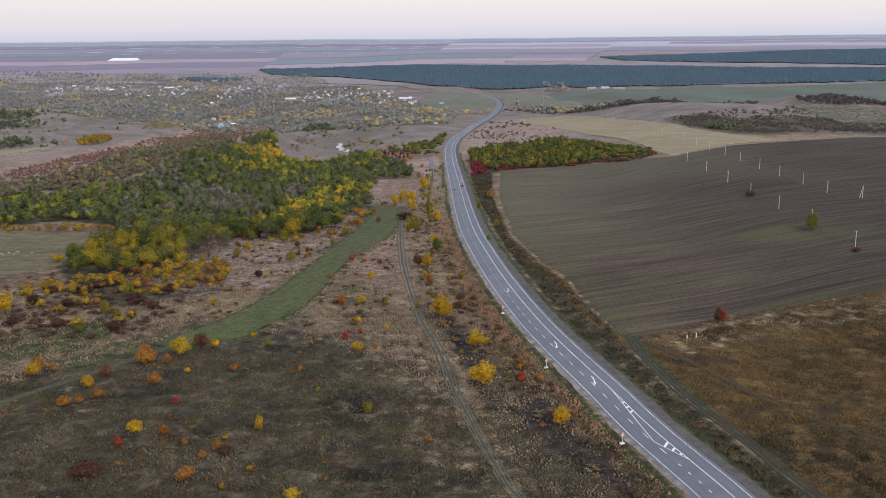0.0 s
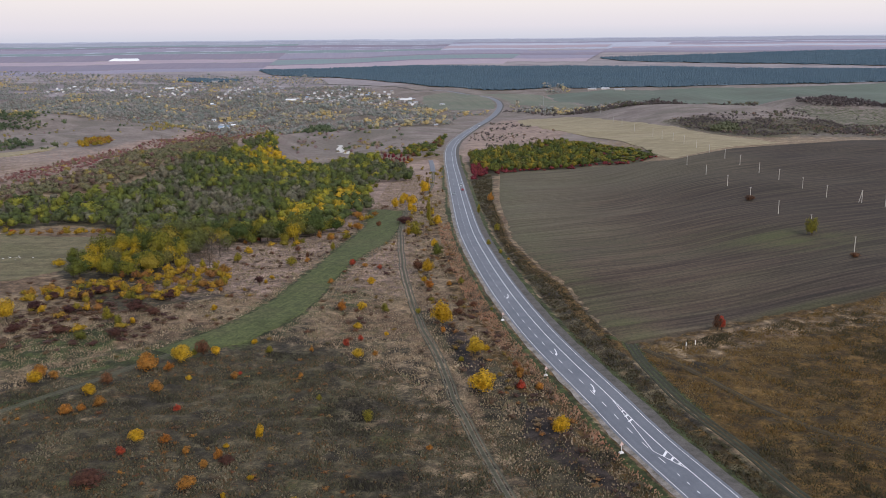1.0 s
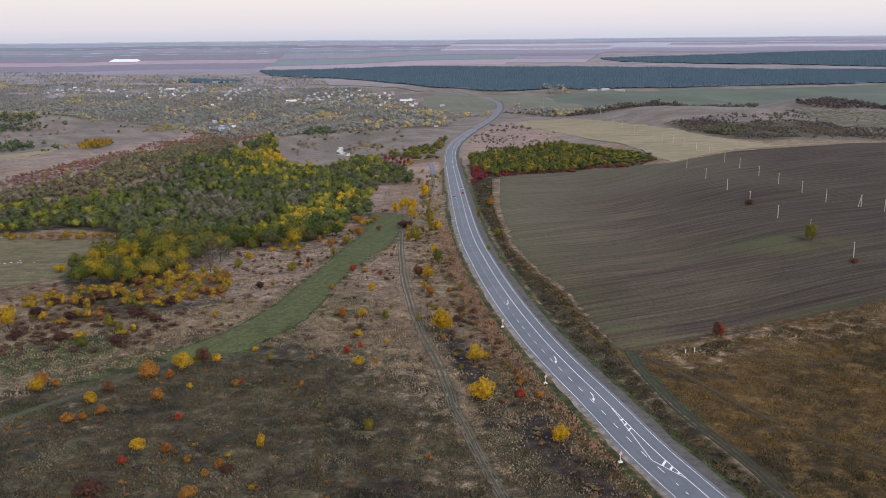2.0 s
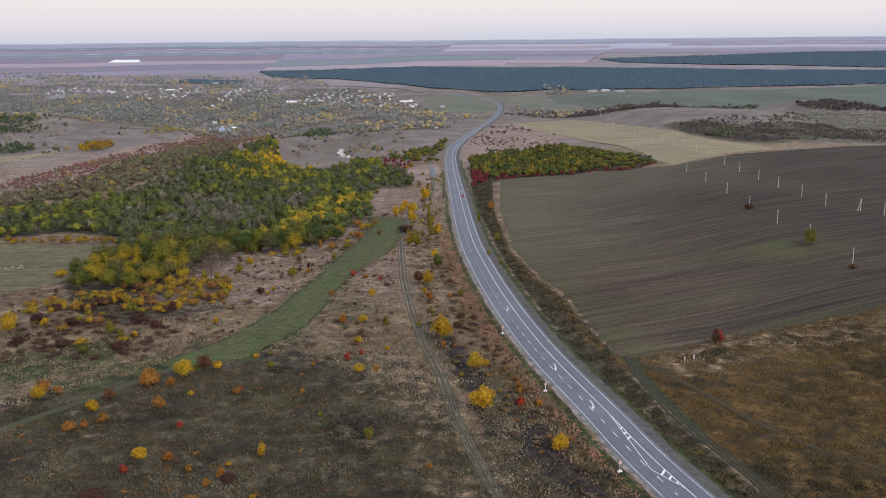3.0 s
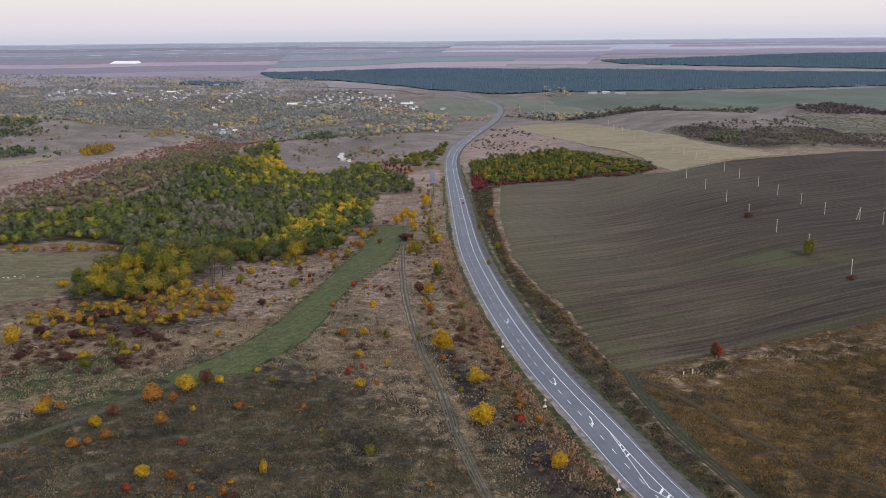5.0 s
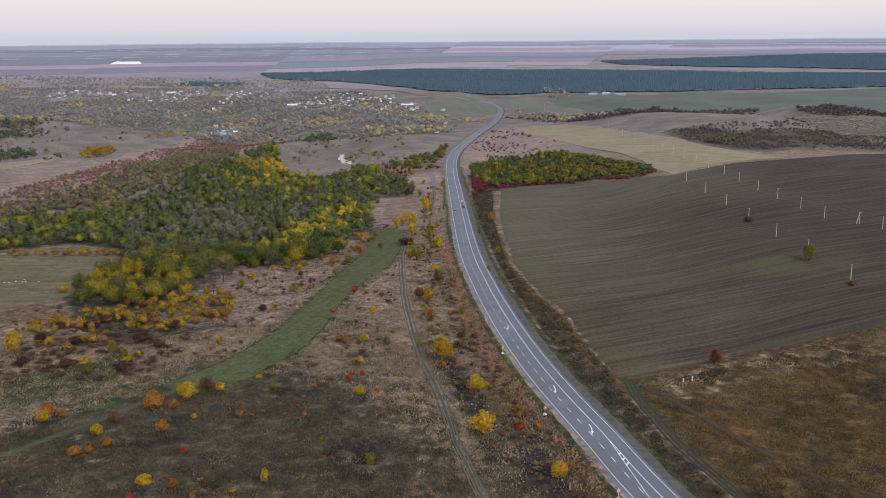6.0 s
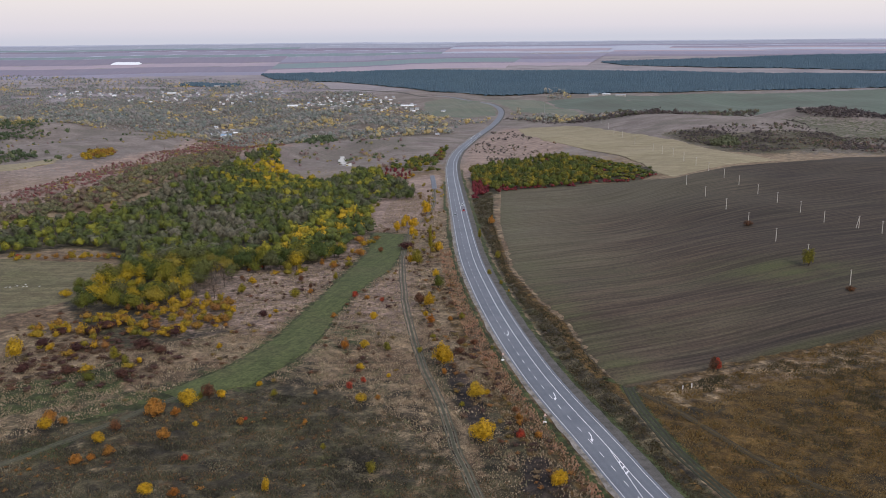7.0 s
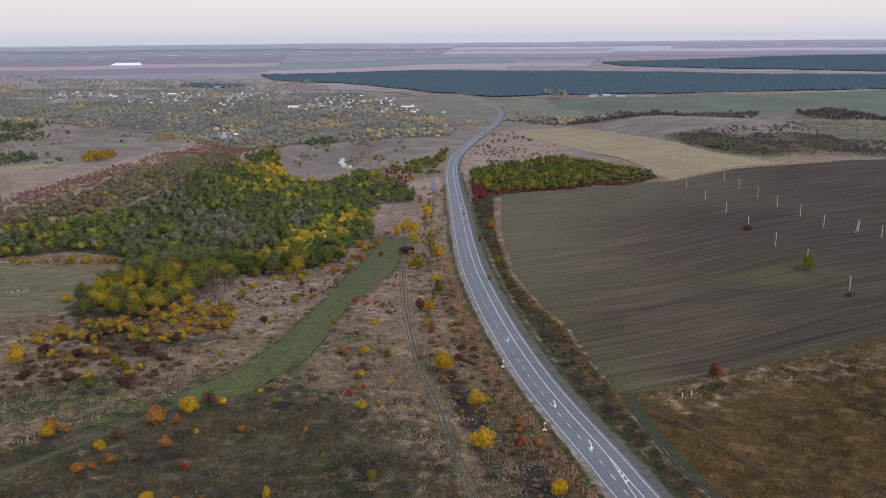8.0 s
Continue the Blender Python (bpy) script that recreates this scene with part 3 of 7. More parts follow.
def build_ground():
    fine = np.arange(-33, 33.01, 0.19)
    coarse = np.arange(36, 325, 4.0)
    a = np.radians(np.concatenate([fine, coarse]))
    rows = [0.3, 20.0, 50.0, 80.0, 110.0]
    r = 110.0
    while r < 4950:
        r += min(30.0, 4.0 * r * r / 1572 / 95)
        rows.append(min(r, 4950.0))
    rr, aa = np.meshgrid(rows, a, indexing="ij")
    x, y = rr * np.sin(aa), rr * np.cos(aa)
    z = ground_z(x, y)
    # tussocks and hollows in the open land
    fx, fy, fr = x.ravel(), y.ravel(), rr.ravel()
    off, _ = road_offset(fx, fy)
    rough = ease(9.5, 16, np.abs(off + 1.6)) * (1 - ease(420, 700, fr)) * (1 - inside(fx, fy, SWARD_EDGE, 4))
    for line in TRACK_LINES:
        q = np.array(line)
        side = np.abs(fx - np.interp(fy, q[:, 1], q[:, 0]))
        rough = rough * np.where((fy > q[0, 1] - 5) & (fy < q[-1, 1] + 5), ease(1.5, 4.5, side), 1)
    bumps = np.array([noise.noise((float(u) / 4.5, float(v) / 4.5, 0.0)) if k > 0.02 else 0.0 for u, v, k in zip(fx, fy, rough)])
    z = z.ravel() + rough * bumps * 0.45
    v = np.column_stack([fx, fy, z])
    faces = grid_faces(len(rows), len(a), True)[:, ::-1]
    X, Y = v[:, 0], v[:, 1]
    strip = ((np.abs(off - 8.6) < 1.6) | (np.abs(off + 10.6) < 1.2)) * 0.85
    lush = np.maximum.reduce([strip,
                              inside(X, Y, [(-150, 262), (-112, 285), (-108, 262), (-135, 246)], 8) * 0.9,
                              inside(X, Y, [(-116, 216), (-104, 216), (-104, 224), (-114, 224)], 3) * 0.9,
                              inside(X, Y, [(-35, 300), (-28, 330), (-40, 340), (-46, 310)], 6) * 0.5, inside(X, Y, SWARD_EDGE, 7) * 0.72, inside(X, Y, [(-88, 256), (-75, 262), (-84, 267), (-100, 259), (-113, 244), (-106, 240)], 5) * 0.75,
                              inside(X, Y, [(56, 264), (52, 268), (56, 262), (57, 245), (60, 224), (64, 206), (66, 206), (62, 226), (60, 246), (60, 262)], 1.5) * 0.8])
    hilltop = inside(X, Y, [(499, 1279), (533, 1246), (599, 1205), (760, 1250), (700, 1120), (599, 1101), (535, 1073), (489, 1075), (490, 1125), (486, 1188)], 50) * 0.5
    lush = np.where((Y > 90) & (Y < 900), lush, hilltop)
    weeds = np.maximum.reduce([inside(X, Y, VALLEY, 60) * 0.8, inside(X, Y, EAST_SLOPE, 30) * 0.95, inside(X, Y, [(300, 1112), (390, 1192), (500, 1352), (620, 1330), (560, 1180), (490, 1080), (420, 940), (330, 860)], 40) * 0.55, inside(X, Y, [(345, 1105), (420, 1130), (490, 1230), (488, 1100), (568, 1043), (436, 800), (389, 840), (353, 848)], 30) * 0.8, inside(X, Y, PINE_NEAR, 12) * 1.2, inside(X, Y, PINE_FAR, 12) * 1.2, inside(X, Y, WEEDS, 48) * 0.9, inside(X, Y, [(-42, 254), (-16, 264), (-1, 236), (5, 200), (22, 150), (16, 100), (-12, 170), (-26, 205)], 6) * 0.55, inside(X, Y, SCRUB_E, 2.5) * 0.9, inside(X, Y, WOOD, 6) * 0.8, inside(X, Y, COPSE, 5),
                               inside(X, Y, [(-8, 300), (-2, 270), (6, 240), (10, 245), (2, 275), (-3, 305)], 3), inside(X, Y, [(6, 246), (13, 200), (24, 150), (46, 150), (34, 200), (20, 250)], 5),
                               inside(X, Y, [(60, 256), (68, 239), (80, 212), (96, 189), (130, 160), (136, 164), (100, 194), (84, 217), (72, 243), (63, 258)], 3) * 0.95,
                               inside(X, Y, [(100, 245), (170, 270), (205, 235), (165, 195), (135, 215), (115, 225)], 18) * 0.65])
    rim = inside(X, Y, [(58, 258), (53, 268), (49, 292), (47, 328), (40, 358), (32, 420), (32, 560), (29, 560), (29.5, 420), (36.5, 356), (44, 326), (46, 290), (50, 264), (55.2, 250), (56.4, 238), (60, 216), (65.2, 193), (73, 161), (71.4, 161), (63.6, 191), (58.4, 213), (54.6, 238)], 1.2)
    ochre = np.maximum(np.maximum.reduce([inside(X, Y, MEADOW_E, 6), rim, inside(X, Y, SCRUB_E, 3) * 0.2]), ((off < -8.5) & (off > -22) & (Y > 120) & (Y < 420)) * 0.55)
    ochre = ochre * (1 - 0.95 * inside(X, Y, [(55.6, 248), (57, 236), (60.4, 216), (65.6, 193), (73.4, 161), (71.8, 161), (64, 191), (58.8, 213), (55.2, 236)], 0.6)) * (1 - 0.5 * inside(X, Y, [(60, 256), (75, 266), (97, 280), (141, 295), (240, 342), (240, 330), (150, 284), (104, 266), (76, 246)], 6))
    rusty = np.maximum.reduce([inside(X, Y, REDS, 30), inside(X, Y, PINK_SLOPE, 20) * 0.6, inside(X, Y, [(-60, 560), (-16, 545), (-8, 640), (-8, 860), (-30, 850), (-40, 760), (-56, 690)], 12) * 0.95, inside(X, Y, [(26, 850), (40, 980), (120, 1010), (210, 1200), (120, 1600), (70, 1400), (40, 1150)], 30) * 0.8,
                               inside(X, Y, [(-700, 600), (-330, 700), (-400, 1000), (-700, 1000)], 60) * 0.5])
    bleached_haze = np.maximum(ease(760, 1200, np.hypot(X, Y)) * 1.4 * (1 - 0.6 * inside(X, Y, VALLEY, 40)) * (1 - 0.75 * inside(X, Y, EAST_SLOPE, 25)) * (1 - 0.8 * inside(X, Y, PINE_NEAR, 12)) * (1 - 0.8 * inside(X, Y, PINE_FAR, 12)), inside(X, Y, [(62, 240), (66, 258), (100, 276), (130, 290), (128, 282), (98, 258), (74, 238)], 7) * 0.15)
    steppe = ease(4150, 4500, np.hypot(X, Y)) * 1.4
    hazy_heath = ease(2500, 3100, np.hypot(X, Y)) * 1.3 * (1 - inside(X, Y, PINE_NEAR, 12)) * (1 - inside(X, Y, PINE_FAR, 12))
    burnt = np.maximum.reduce([inside(X, Y, poly, 2.5) for poly in BURNT])
    ground = mesh_object("ground", v, faces, GROUND, True, {"lush": lush, "weeds": weeds, "ochre": ochre, "rusty": rusty, "bleached_haze": bleached_haze, "steppe": steppe, "hazy_heath": hazy_heath, "burnt": burnt, "rank": 1 - ease(380, 900, np.hypot(X, Y))})
    tagged(ground, "rolling autumn steppe of dry brown grass", "ground", kind="structure")
    return ground


GROUND_SHEET = build_ground()


def ribbon(line, left, right, across, lift, crown=0.0, zline=None):
    """Verts and faces of a strip that follows a plan line between two offsets to its right."""
    n = sideways(line)
    u = np.linspace(0, 1, across)
    left, right = np.broadcast_to(left, len(line)), np.broadcast_to(right, len(line))
    o = left[:, None] + (right - left)[:, None] * u[None, :]
    x, y = line[:, 0, None] + n[:, 0, None] * o, line[:, 1, None] + n[:, 1, None] * o
    z = (ground_z(x, y) if zline is None else np.repeat(zline[:, None], across, 1)) + lift - crown * (2 * u[None, :] - 1) ** 2
    return np.stack([x, y, z], -1).reshape(-1, 3), grid_faces(len(line), across)[:, ::-1], np.tile(u, len(line))


def build_road():
    keep = (ROAD_XY[:, 1] > -900)
    line, z = ROAD_XY[keep], ROAD_Z[keep]
    v, f, u = ribbon(line, -7.3, 4.3, 24, 0.02, 0.06, z)
    o = -7.3 + 11.6 * u
    wheel = sum(np.exp(-((o - c) / 0.45) ** 2) for c in (-5.8, -4.1, 0.9, 2.6))
    road = mesh_object("road", v, f, ASPHALT, True, {"wheel": np.clip(wheel, 0, 1)})
    tagged(road, "grey worn asphalt highway with white lane lines", "road", kind="structure")
    wob = 0.5 * np.array([noise.noise((s / 7, 3.3, 0)) for s in ROAD_S[keep]])
    for name, lo, hi, mat, label in (("pavement", -8.75 + 1.5 * wob, -7.25, SHOULDER_PALE, "pale gravel verge along the highway"),
                                     ("pavement", 4.25, 7.4 + wob, SHOULDER_GREY, "grey gravel verge along the highway")):
        v, f, u = ribbon(line, lo, hi, 8, -0.06, 0.0, z)
        v[:, 2] -= 0.10 * ((1 - u) if mat is SHOULDER_PALE else u)
        tagged(mesh_object(name, v, f, mat), label, "road verge", kind="structure")
    near = (line[:, 1] > 60) & (line[:, 1] < 1500)
    ln = spline([tuple(p) for p in line[near][::3]], 1.5)
    zz = np.interp(ln[:, 1], line[near][:, 1], z[near])
    for off in (-6.6, 0.0, 3.35):
        w = 0.11 if off == 0.0 else 0.08
        v, f, _ = ribbon(ln, off - w, off + w, 2, 0.035, 0.0, zz)
        part("lane_line", v, f, PAINT, road, "solid white line")
    s = np.concatenate([[0], np.cumsum(np.linalg.norm(np.diff(ln, axis=0), axis=1))])
    nn = sideways(ln)

    def at(d, off):
        x, y, zc = np.interp(d, s, ln[:, 0]), np.interp(d, s, ln[:, 1]), np.interp(d, s, zz)
        nx, ny = np.interp(d, s, nn[:, 0]), np.interp(d, s, nn[:, 1])
        return np.array([x + nx * off, y + ny * off, zc + 0.04])

    def bar(name, a, b, width, label=""):
        """A painted bar between two places given as (distance along, offset)."""
        p, q = at(*a), at(*b)
        t = (q - p) / np.linalg.norm(q - p)
        n = np.array([t[1], -t[0], 0]) * width / 2
        return part(name, [p - n, p + n, q + n, q - n], [[0, 3, 2, 1]], PAINT, road, label)

    s_of = lambda y: float(np.interp(y, ln[:, 1], s))
    # dashes: short and close before the island, longer beyond it
    d = s_of(62)
    while d < s_of(177):
        bar("lane_dash", (d, -3.3), (d + 1.1, -3.3), 0.22)
        d += 4.05
    d = s_of(181)
    while d < s_of(720):
        long = 3.0 if d < s_of(300) else 1.8
        bar("lane_dash", (d, -3.3), (d + long, -3.3), 0.2)
        d += 8.1 if d < s_of(420) else 9.0
    # the painted island between two turning lanes
    tip, knee, foot = s_of(216.5), s_of(187), s_of(177.5)
    bar("island_line", (tip, -0.1), (knee, -3.0), 0.2)
    bar("island_line", (knee, -3.0), (foot, -0.1), 0.2)
    for y, y2 in ((208.5, 209.3), (205.5, 206.6), (202.6, 204.0)):
        k = (tip - s_of(y)) / (tip - knee)
        bar("island_bar", (s_of(y), -0.1 - 2.9 * k), (s_of(y2), -0.1), 0.55)
    for y, y2 in ((184.0, 186.0), (181.8, 183.0), (179.6, 180.3)):
        k = (s_of(y) - foot) / (knee - foot)
        bar("island_bar", (s_of(y), -0.1 - 2.9 * k), (s_of(y2), -0.1), 0.6)
    # bent merging arrows in the middle lane
    for y in (224.5, 253.5, 317.0):
        d0 = s_of(y)
        us = np.linspace(0, 1, 9)
        mid = [at(d0 + 3.0 - 4.4 * k, -1.55 - 0.8 * k ** 2.2) for k in us]
        v = []
        for i, p in enumerate(mid):
            t = mid[min(8, i + 1)] - mid[max(0, i - 1)]
            t = t / np.linalg.norm(t)
            n = np.array([t[1], -t[0], 0])
            v += [p - n * 0.16, p + n * 0.16]
        f = [[2 * i, 2 * i + 1, 2 * i + 3, 2 * i + 2] for i in range(8)]
        t = mid[8] - mid[7]
        t = t / np.linalg.norm(t)
        n = np.array([t[1], -t[0], 0])
        b = len(v)
        v += [mid[8] - n * 0.5, mid[8] + n * 0.5, mid[8] + t * 1.9 + n * 0.03, mid[8] + t * 1.9 - n * 0.03]
        f.append([b, b + 1, b + 2, b + 3])
        part("turn_arrow", v, f, PAINT, road, "white bent merging arrow")
    return at, s_of


ROAD_AT, ROAD_DIST = build_road()


def coons(south, north, west, east, n, m, lift, name, mat, label, category="field", ragged=1.0, attrs=None):
    """A field draped over the ground between four edge lines (west and east run from south to north)."""
    def even(line, k):
        line = np.array(line, float)
        s = np.concatenate([[0], np.cumsum(np.linalg.norm(np.diff(line, axis=0), axis=1))])
        at = np.linspace(0, s[-1], k)
        return np.column_stack([np.interp(at, s, line[:, 0]), np.interp(at, s, line[:, 1])])
    S, N, W_, E = even(south, n), even(north, n), even(west, m), even(east, m)
    u, v = np.linspace(0, 1, n)[None, :, None], np.linspace(0, 1, m)[:, None, None]
    P = (1 - v) * S[None] + v * N[None] + (1 - u) * W_[:, None] + u * E[:, None] - ((1 - u) * (1 - v) * S[0] + u * (1 - v) * S[-1] + (1 - u) * v * N[0] + u * v * N[-1])
    edge = np.minimum(np.minimum(u, 1 - u) * n, np.minimum(v, 1 - v) * m)
    for i in range(m):
        for j in range(n):
            if edge[i, j, 0] < 1.5 and ragged:
                x, y = P[i, j]
                P[i, j] += ragged * np.array([noise.noise((x / 5, y / 5, 0)), noise.noise((x / 5, y / 5, 9))])
    x, y = P[..., 0], P[..., 1]
    z = ground_z(x, y) + lift
    rim = (edge[..., 0] < 0.5)
    z = z - np.where(rim, lift + 0.3, 0)
    vals = {k: fn(x, y) for k, fn in (attrs or {}).items()}
    ob = mesh_object(name, np.stack([x, y, z], -1).reshape(-1, 3), grid_faces(m, n), mat, True, vals)
    return tagged(ob, label, category, kind="structure")


coons([(57, 258), (75, 269), (97, 283), (119, 291), (141, 298), (160, 309), (240, 345), (520, 460)],
      [(46, 722), (108, 762), (152, 742), (187, 708), (217, 726), (247, 749), (275, 759), (300, 762), (328, 771), (368, 802), (420, 800), (560, 850)],
      [(57, 258), (53, 266), (50, 290), (48, 326), (41, 356), (33, 420), (35, 558), (46, 722)], [(520, 460), (540, 650), (560, 850)], 170, 170, 0.34,
      "ploughed_field", PLOUGH, "dark ploughed field with faint green flush", ragged=0.25,
      attrs={"lush": lambda x, y: np.maximum.reduce([np.exp(-((x - 165) / 45) ** 2 - ((y - 400) / 28) ** 2), 0.9 * np.exp(-((x - 60) / 10) ** 2 - ((y - 276) / 15) ** 2), 0.5 * np.exp(-((x - (56 - 0.12 * (y - 290))) / 9) ** 2) * (y < 430), 0.55 * np.exp(-((x - 42) / 9) ** 2) * (y > 400), 0.85 * (1 - ease(2, 8, y - (262 + 0.49 * (x - 57)))) * ease(90, 140, x)]),
             "pale": lambda x, y: np.maximum((1 - ease(40, 120, x - 0.03 * (y - 300))) * ease(320, 480, y) * 0.8, 0.75 * ease(520, 680, y) * (1 - ease(150, 280, x))),
             "bare": lambda x, y: np.maximum(0.95 * ease(80, 180, x) * (1 - np.exp(-((x - 160) / 34) ** 2 - ((y - 402) / 22) ** 2)), np.maximum(0.95 * np.exp(-((y - (273 + 0.48 * (x - 57))) / 6) ** 2) * ease(66, 84, x), np.exp(-((x - 178 - 6 * np.sin(y / 40)) / 8) ** 2) * (y > 350) * 0.7))})
coons([(183, 752), (188, 712), (218, 730), (248, 752), (276, 763), (301, 772)], [(133, 1596), (161, 1622), (220, 1603)], [(183, 752), (189, 879), (180, 954), (154, 1021), (128, 1141), (123, 1316), (133, 1596)], [(301, 772), (293, 783), (279, 830), (269, 885), (271, 977), (260, 1059), (257, 1136), (247, 1269), (238, 1434), (220, 1603)],
      40, 70, 0.4, "stubble_field", STRAW, "pale straw-coloured stubble field", ragged=3)
coons([SWARD_WEST[0], SWARD_EAST[0]], [SWARD_WEST[-1], SWARD_EAST[-1]], SWARD_WEST, SWARD_EAST,
      24, 110, 0.22, "grass_strip", SWARD, "smooth green sward strip between dry meadows", "grass strip", ragged=1.3)
coons([(-300, 345), (-185, 352)], [(-300, 492), (-192, 488)], [(-300, 345), (-300, 492)], [(-185, 352), (-168, 388), (-176, 425), (-192, 488)], 50, 50, 0.3, "pasture_field", DRY_PASTURE, "dry olive pasture with worn paths", "pasture", ragged=2.5)
coons([(-520, 850), (-476, 880), (-464, 925), (-454, 982)], [(-610, 1020), (-569, 1055), (-543, 1084), (-488, 1139)], [(-520, 850), (-610, 1020)], [(-454, 982), (-442, 1013), (-488, 1139)], 12, 12, 0.6, "stubble_field", STRAW, "pale stubble strip on the hillside", ragged=4)
coons([(-45, 1990), (45, 1880), (118, 1930)], [(-52, 2330), (28, 2400), (95, 2330)], [(-45, 1990), (-52, 2330)], [(118, 1930), (122, 2040), (95, 2330)], 14, 20, 0.6, "pasture_field", PASTURE, "dull green-brown pasture by the village", ragged=8)
coons([(150, 1990), (256, 1880), (320, 1650)], [(80, 2440), (156, 2520), (273, 2450)], [(150, 1990), (140, 2120), (80, 2440)], [(320, 1650), (300, 2000), (273, 2450)], 14, 20, 0.6, "pasture_field", PASTURE, "brownish pasture beside the far bend", ragged=8)
coons([(320, 1650), (462, 1600), (560, 1620), (720, 1600), (1100, 1750)], [(273, 2450), (428, 2470), (674, 2560), (900, 2500), (1300, 2550)], [(320, 1650), (300, 2000), (273, 2450)], [(1100, 1750), (1300, 2550)], 30, 30, 0.6,
      "pasture_field", PASTURE_GREEN, "wide pale green pasture before the pinewood", ragged=8)


def far_field(name, a0, a1, r0, r1, mat, label, lift=2.4):
    """A field on the far plain, between two bearings (degrees right of the view) and two distances."""
    n, m = max(4, int((a1 - a0) / 1.0)), max(4, int((r1 - r0) / 25))
    aa, rr = np.meshgrid(np.radians(np.linspace(a0, a1, n)), np.linspace(r0, r1, m))
    aa = aa + np.radians(0.0022) * (rr - 3600)
    rr = rr + 14 * np.sin(aa * 37)
    x, y = rr * np.sin(aa), rr * np.cos(aa)
    z = ground_z(x, y) + lift
    z[0] -= 2.6
    z[-1] -= 2.6
    ob = mesh_object(name, np.stack([x, y, z], -1).reshape(-1, 3), grid_faces(m, n), mat)
    return tagged(ob, label, "field", kind="structure")


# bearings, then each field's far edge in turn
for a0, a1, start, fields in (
        (-33, -11.2, 3560, ((3700, HAZY_MAUVE, "mauve"), (3960, HAZY_PLUM, "plum-coloured"), (4100, HAZY_PINK, "rosy"), (4330, HAZY_PLUM, "plum-coloured"), (4420, HAZY_GREEN, "dim green"), (4560, HAZY_MAUVE, "mauve"))),
        (-11.2, 4.1, 3540, ((3780, HAZY_PINK, "rosy"), (3810, HAZY_PLUM, "plum-coloured"), (4030, HAZY_GREEN, "green"), (4080, HAZY_PLUM, "plum-coloured"), (4290, HAZY_MAUVE, "mauve"))),
        (4.1, 9.0, 3640, ((3790, HAZY_PINK, "rosy"), (3960, HAZY_MAUVE, "mauve"), (4100, HAZY_PLUM, "plum-coloured"), (4240, HAZY_MAUVE, "mauve"))),
        (-1.6, 8.6, 4380, ((4540, HAZY_PINK, "rosy"),)),
        (9.0, 33, 4080, ((4160, HAZY_PLUM, "plum-coloured"), (4330, HAZY_MAUVE, "mauve"), (4380, HAZY_PINK, "rosy"))),
        (12, 33, 4500, ((4550, HAZY_PINK, "rosy"), (4640, HAZY_MAUVE, "mauve"))),
        (-33, -11.2, 4560, ((4620, HAZY_PLUM, "plum-coloured"), (4700, HAZY_GREEN, "dim green"), (4790, HAZY_SOIL, "pale grey-blue"), (4900, HAZY_SOIL, "pale grey-blue"))),
        (-11.2, -1.6, 4290, ((4400, HAZY_GREEN, "dim green"), (4520, HAZY_MAUVE, "mauve"), (4640, HAZY_PLUM, "plum-coloured"), (4760, HAZY_SOIL, "pale grey-blue"), (4880, HAZY_SOIL, "pale grey-blue"))),
        (-1.6, 33, 4660, ((4740, HAZY_MAUVE, "mauve"), (4830, HAZY_SOIL, "pale grey-blue"), (4900, HAZY_SOIL, "pale grey-blue")))):
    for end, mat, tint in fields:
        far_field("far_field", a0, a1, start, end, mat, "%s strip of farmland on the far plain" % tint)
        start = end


# ---- plants ----
def leaf_cards(rng, centres, radii, count, size, flat=0.85, loose=0.0, ragged=0.12):
    """Leaf clusters set over the outer skin of a heap of lobes, with gaps and an uneven outline."""
    centres, radii = np.asarray(centres, float), np.asarray(radii, float)
    squash = np.array([1, 1, flat])
    mid = (centres * radii[:, None] ** 2).sum(0) / (radii ** 2).sum() - [0, 0, 0.25 * radii.max()]
    P, N = [], []
    while sum(map(len, P)) < count:
        m = 3 * count
        k = rng.choice(len(centres), m, p=radii ** 2 / (radii ** 2).sum())
        d = rng.normal(size=(m, 3))
        d /= np.linalg.norm(d, axis=1)[:, None]
        q = centres[k] + d * (radii[k] * (0.88 + (0.1 + ragged) * rng.random(m) ** 1.6))[:, None] * squash
        near = (np.linalg.norm((q[:, None] - centres[None]) / squash, axis=2) / radii[None]).min(1)
        ok = (near > (0.84 - loose)) & (d[:, 2] > -0.6)
        P.append(q[ok])
        out = q[ok] - mid
        out /= np.linalg.norm(out, axis=1)[:, None]
        N.append(0.6 * d[ok] + 0.5 * out)
    p, n = np.vstack(P)[:count], np.vstack(N)[:count]
    n = n + rng.normal(0, 0.06 + 0.5 * ragged, (count, 3))
    n /= np.linalg.norm(n, axis=1)[:, None]
    a = np.cross(n, rng.normal(size=(count, 3)))
    a /= np.linalg.norm(a, axis=1)[:, None] + 1e-9
    b = np.cross(n, a)
    s = (size * rng.uniform(0.6, 1.3, count))[:, None]
    a, b = a * s, b * s * rng.uniform(0.55, 1.0, count)[:, None]
    q = np.stack([p - a, p - 0.75 * b, p + a, p + 0.75 * b + n * s * 0.15], 1)
    return q.reshape(-1, 3), np.arange(4 * count).reshape(-1, 4)


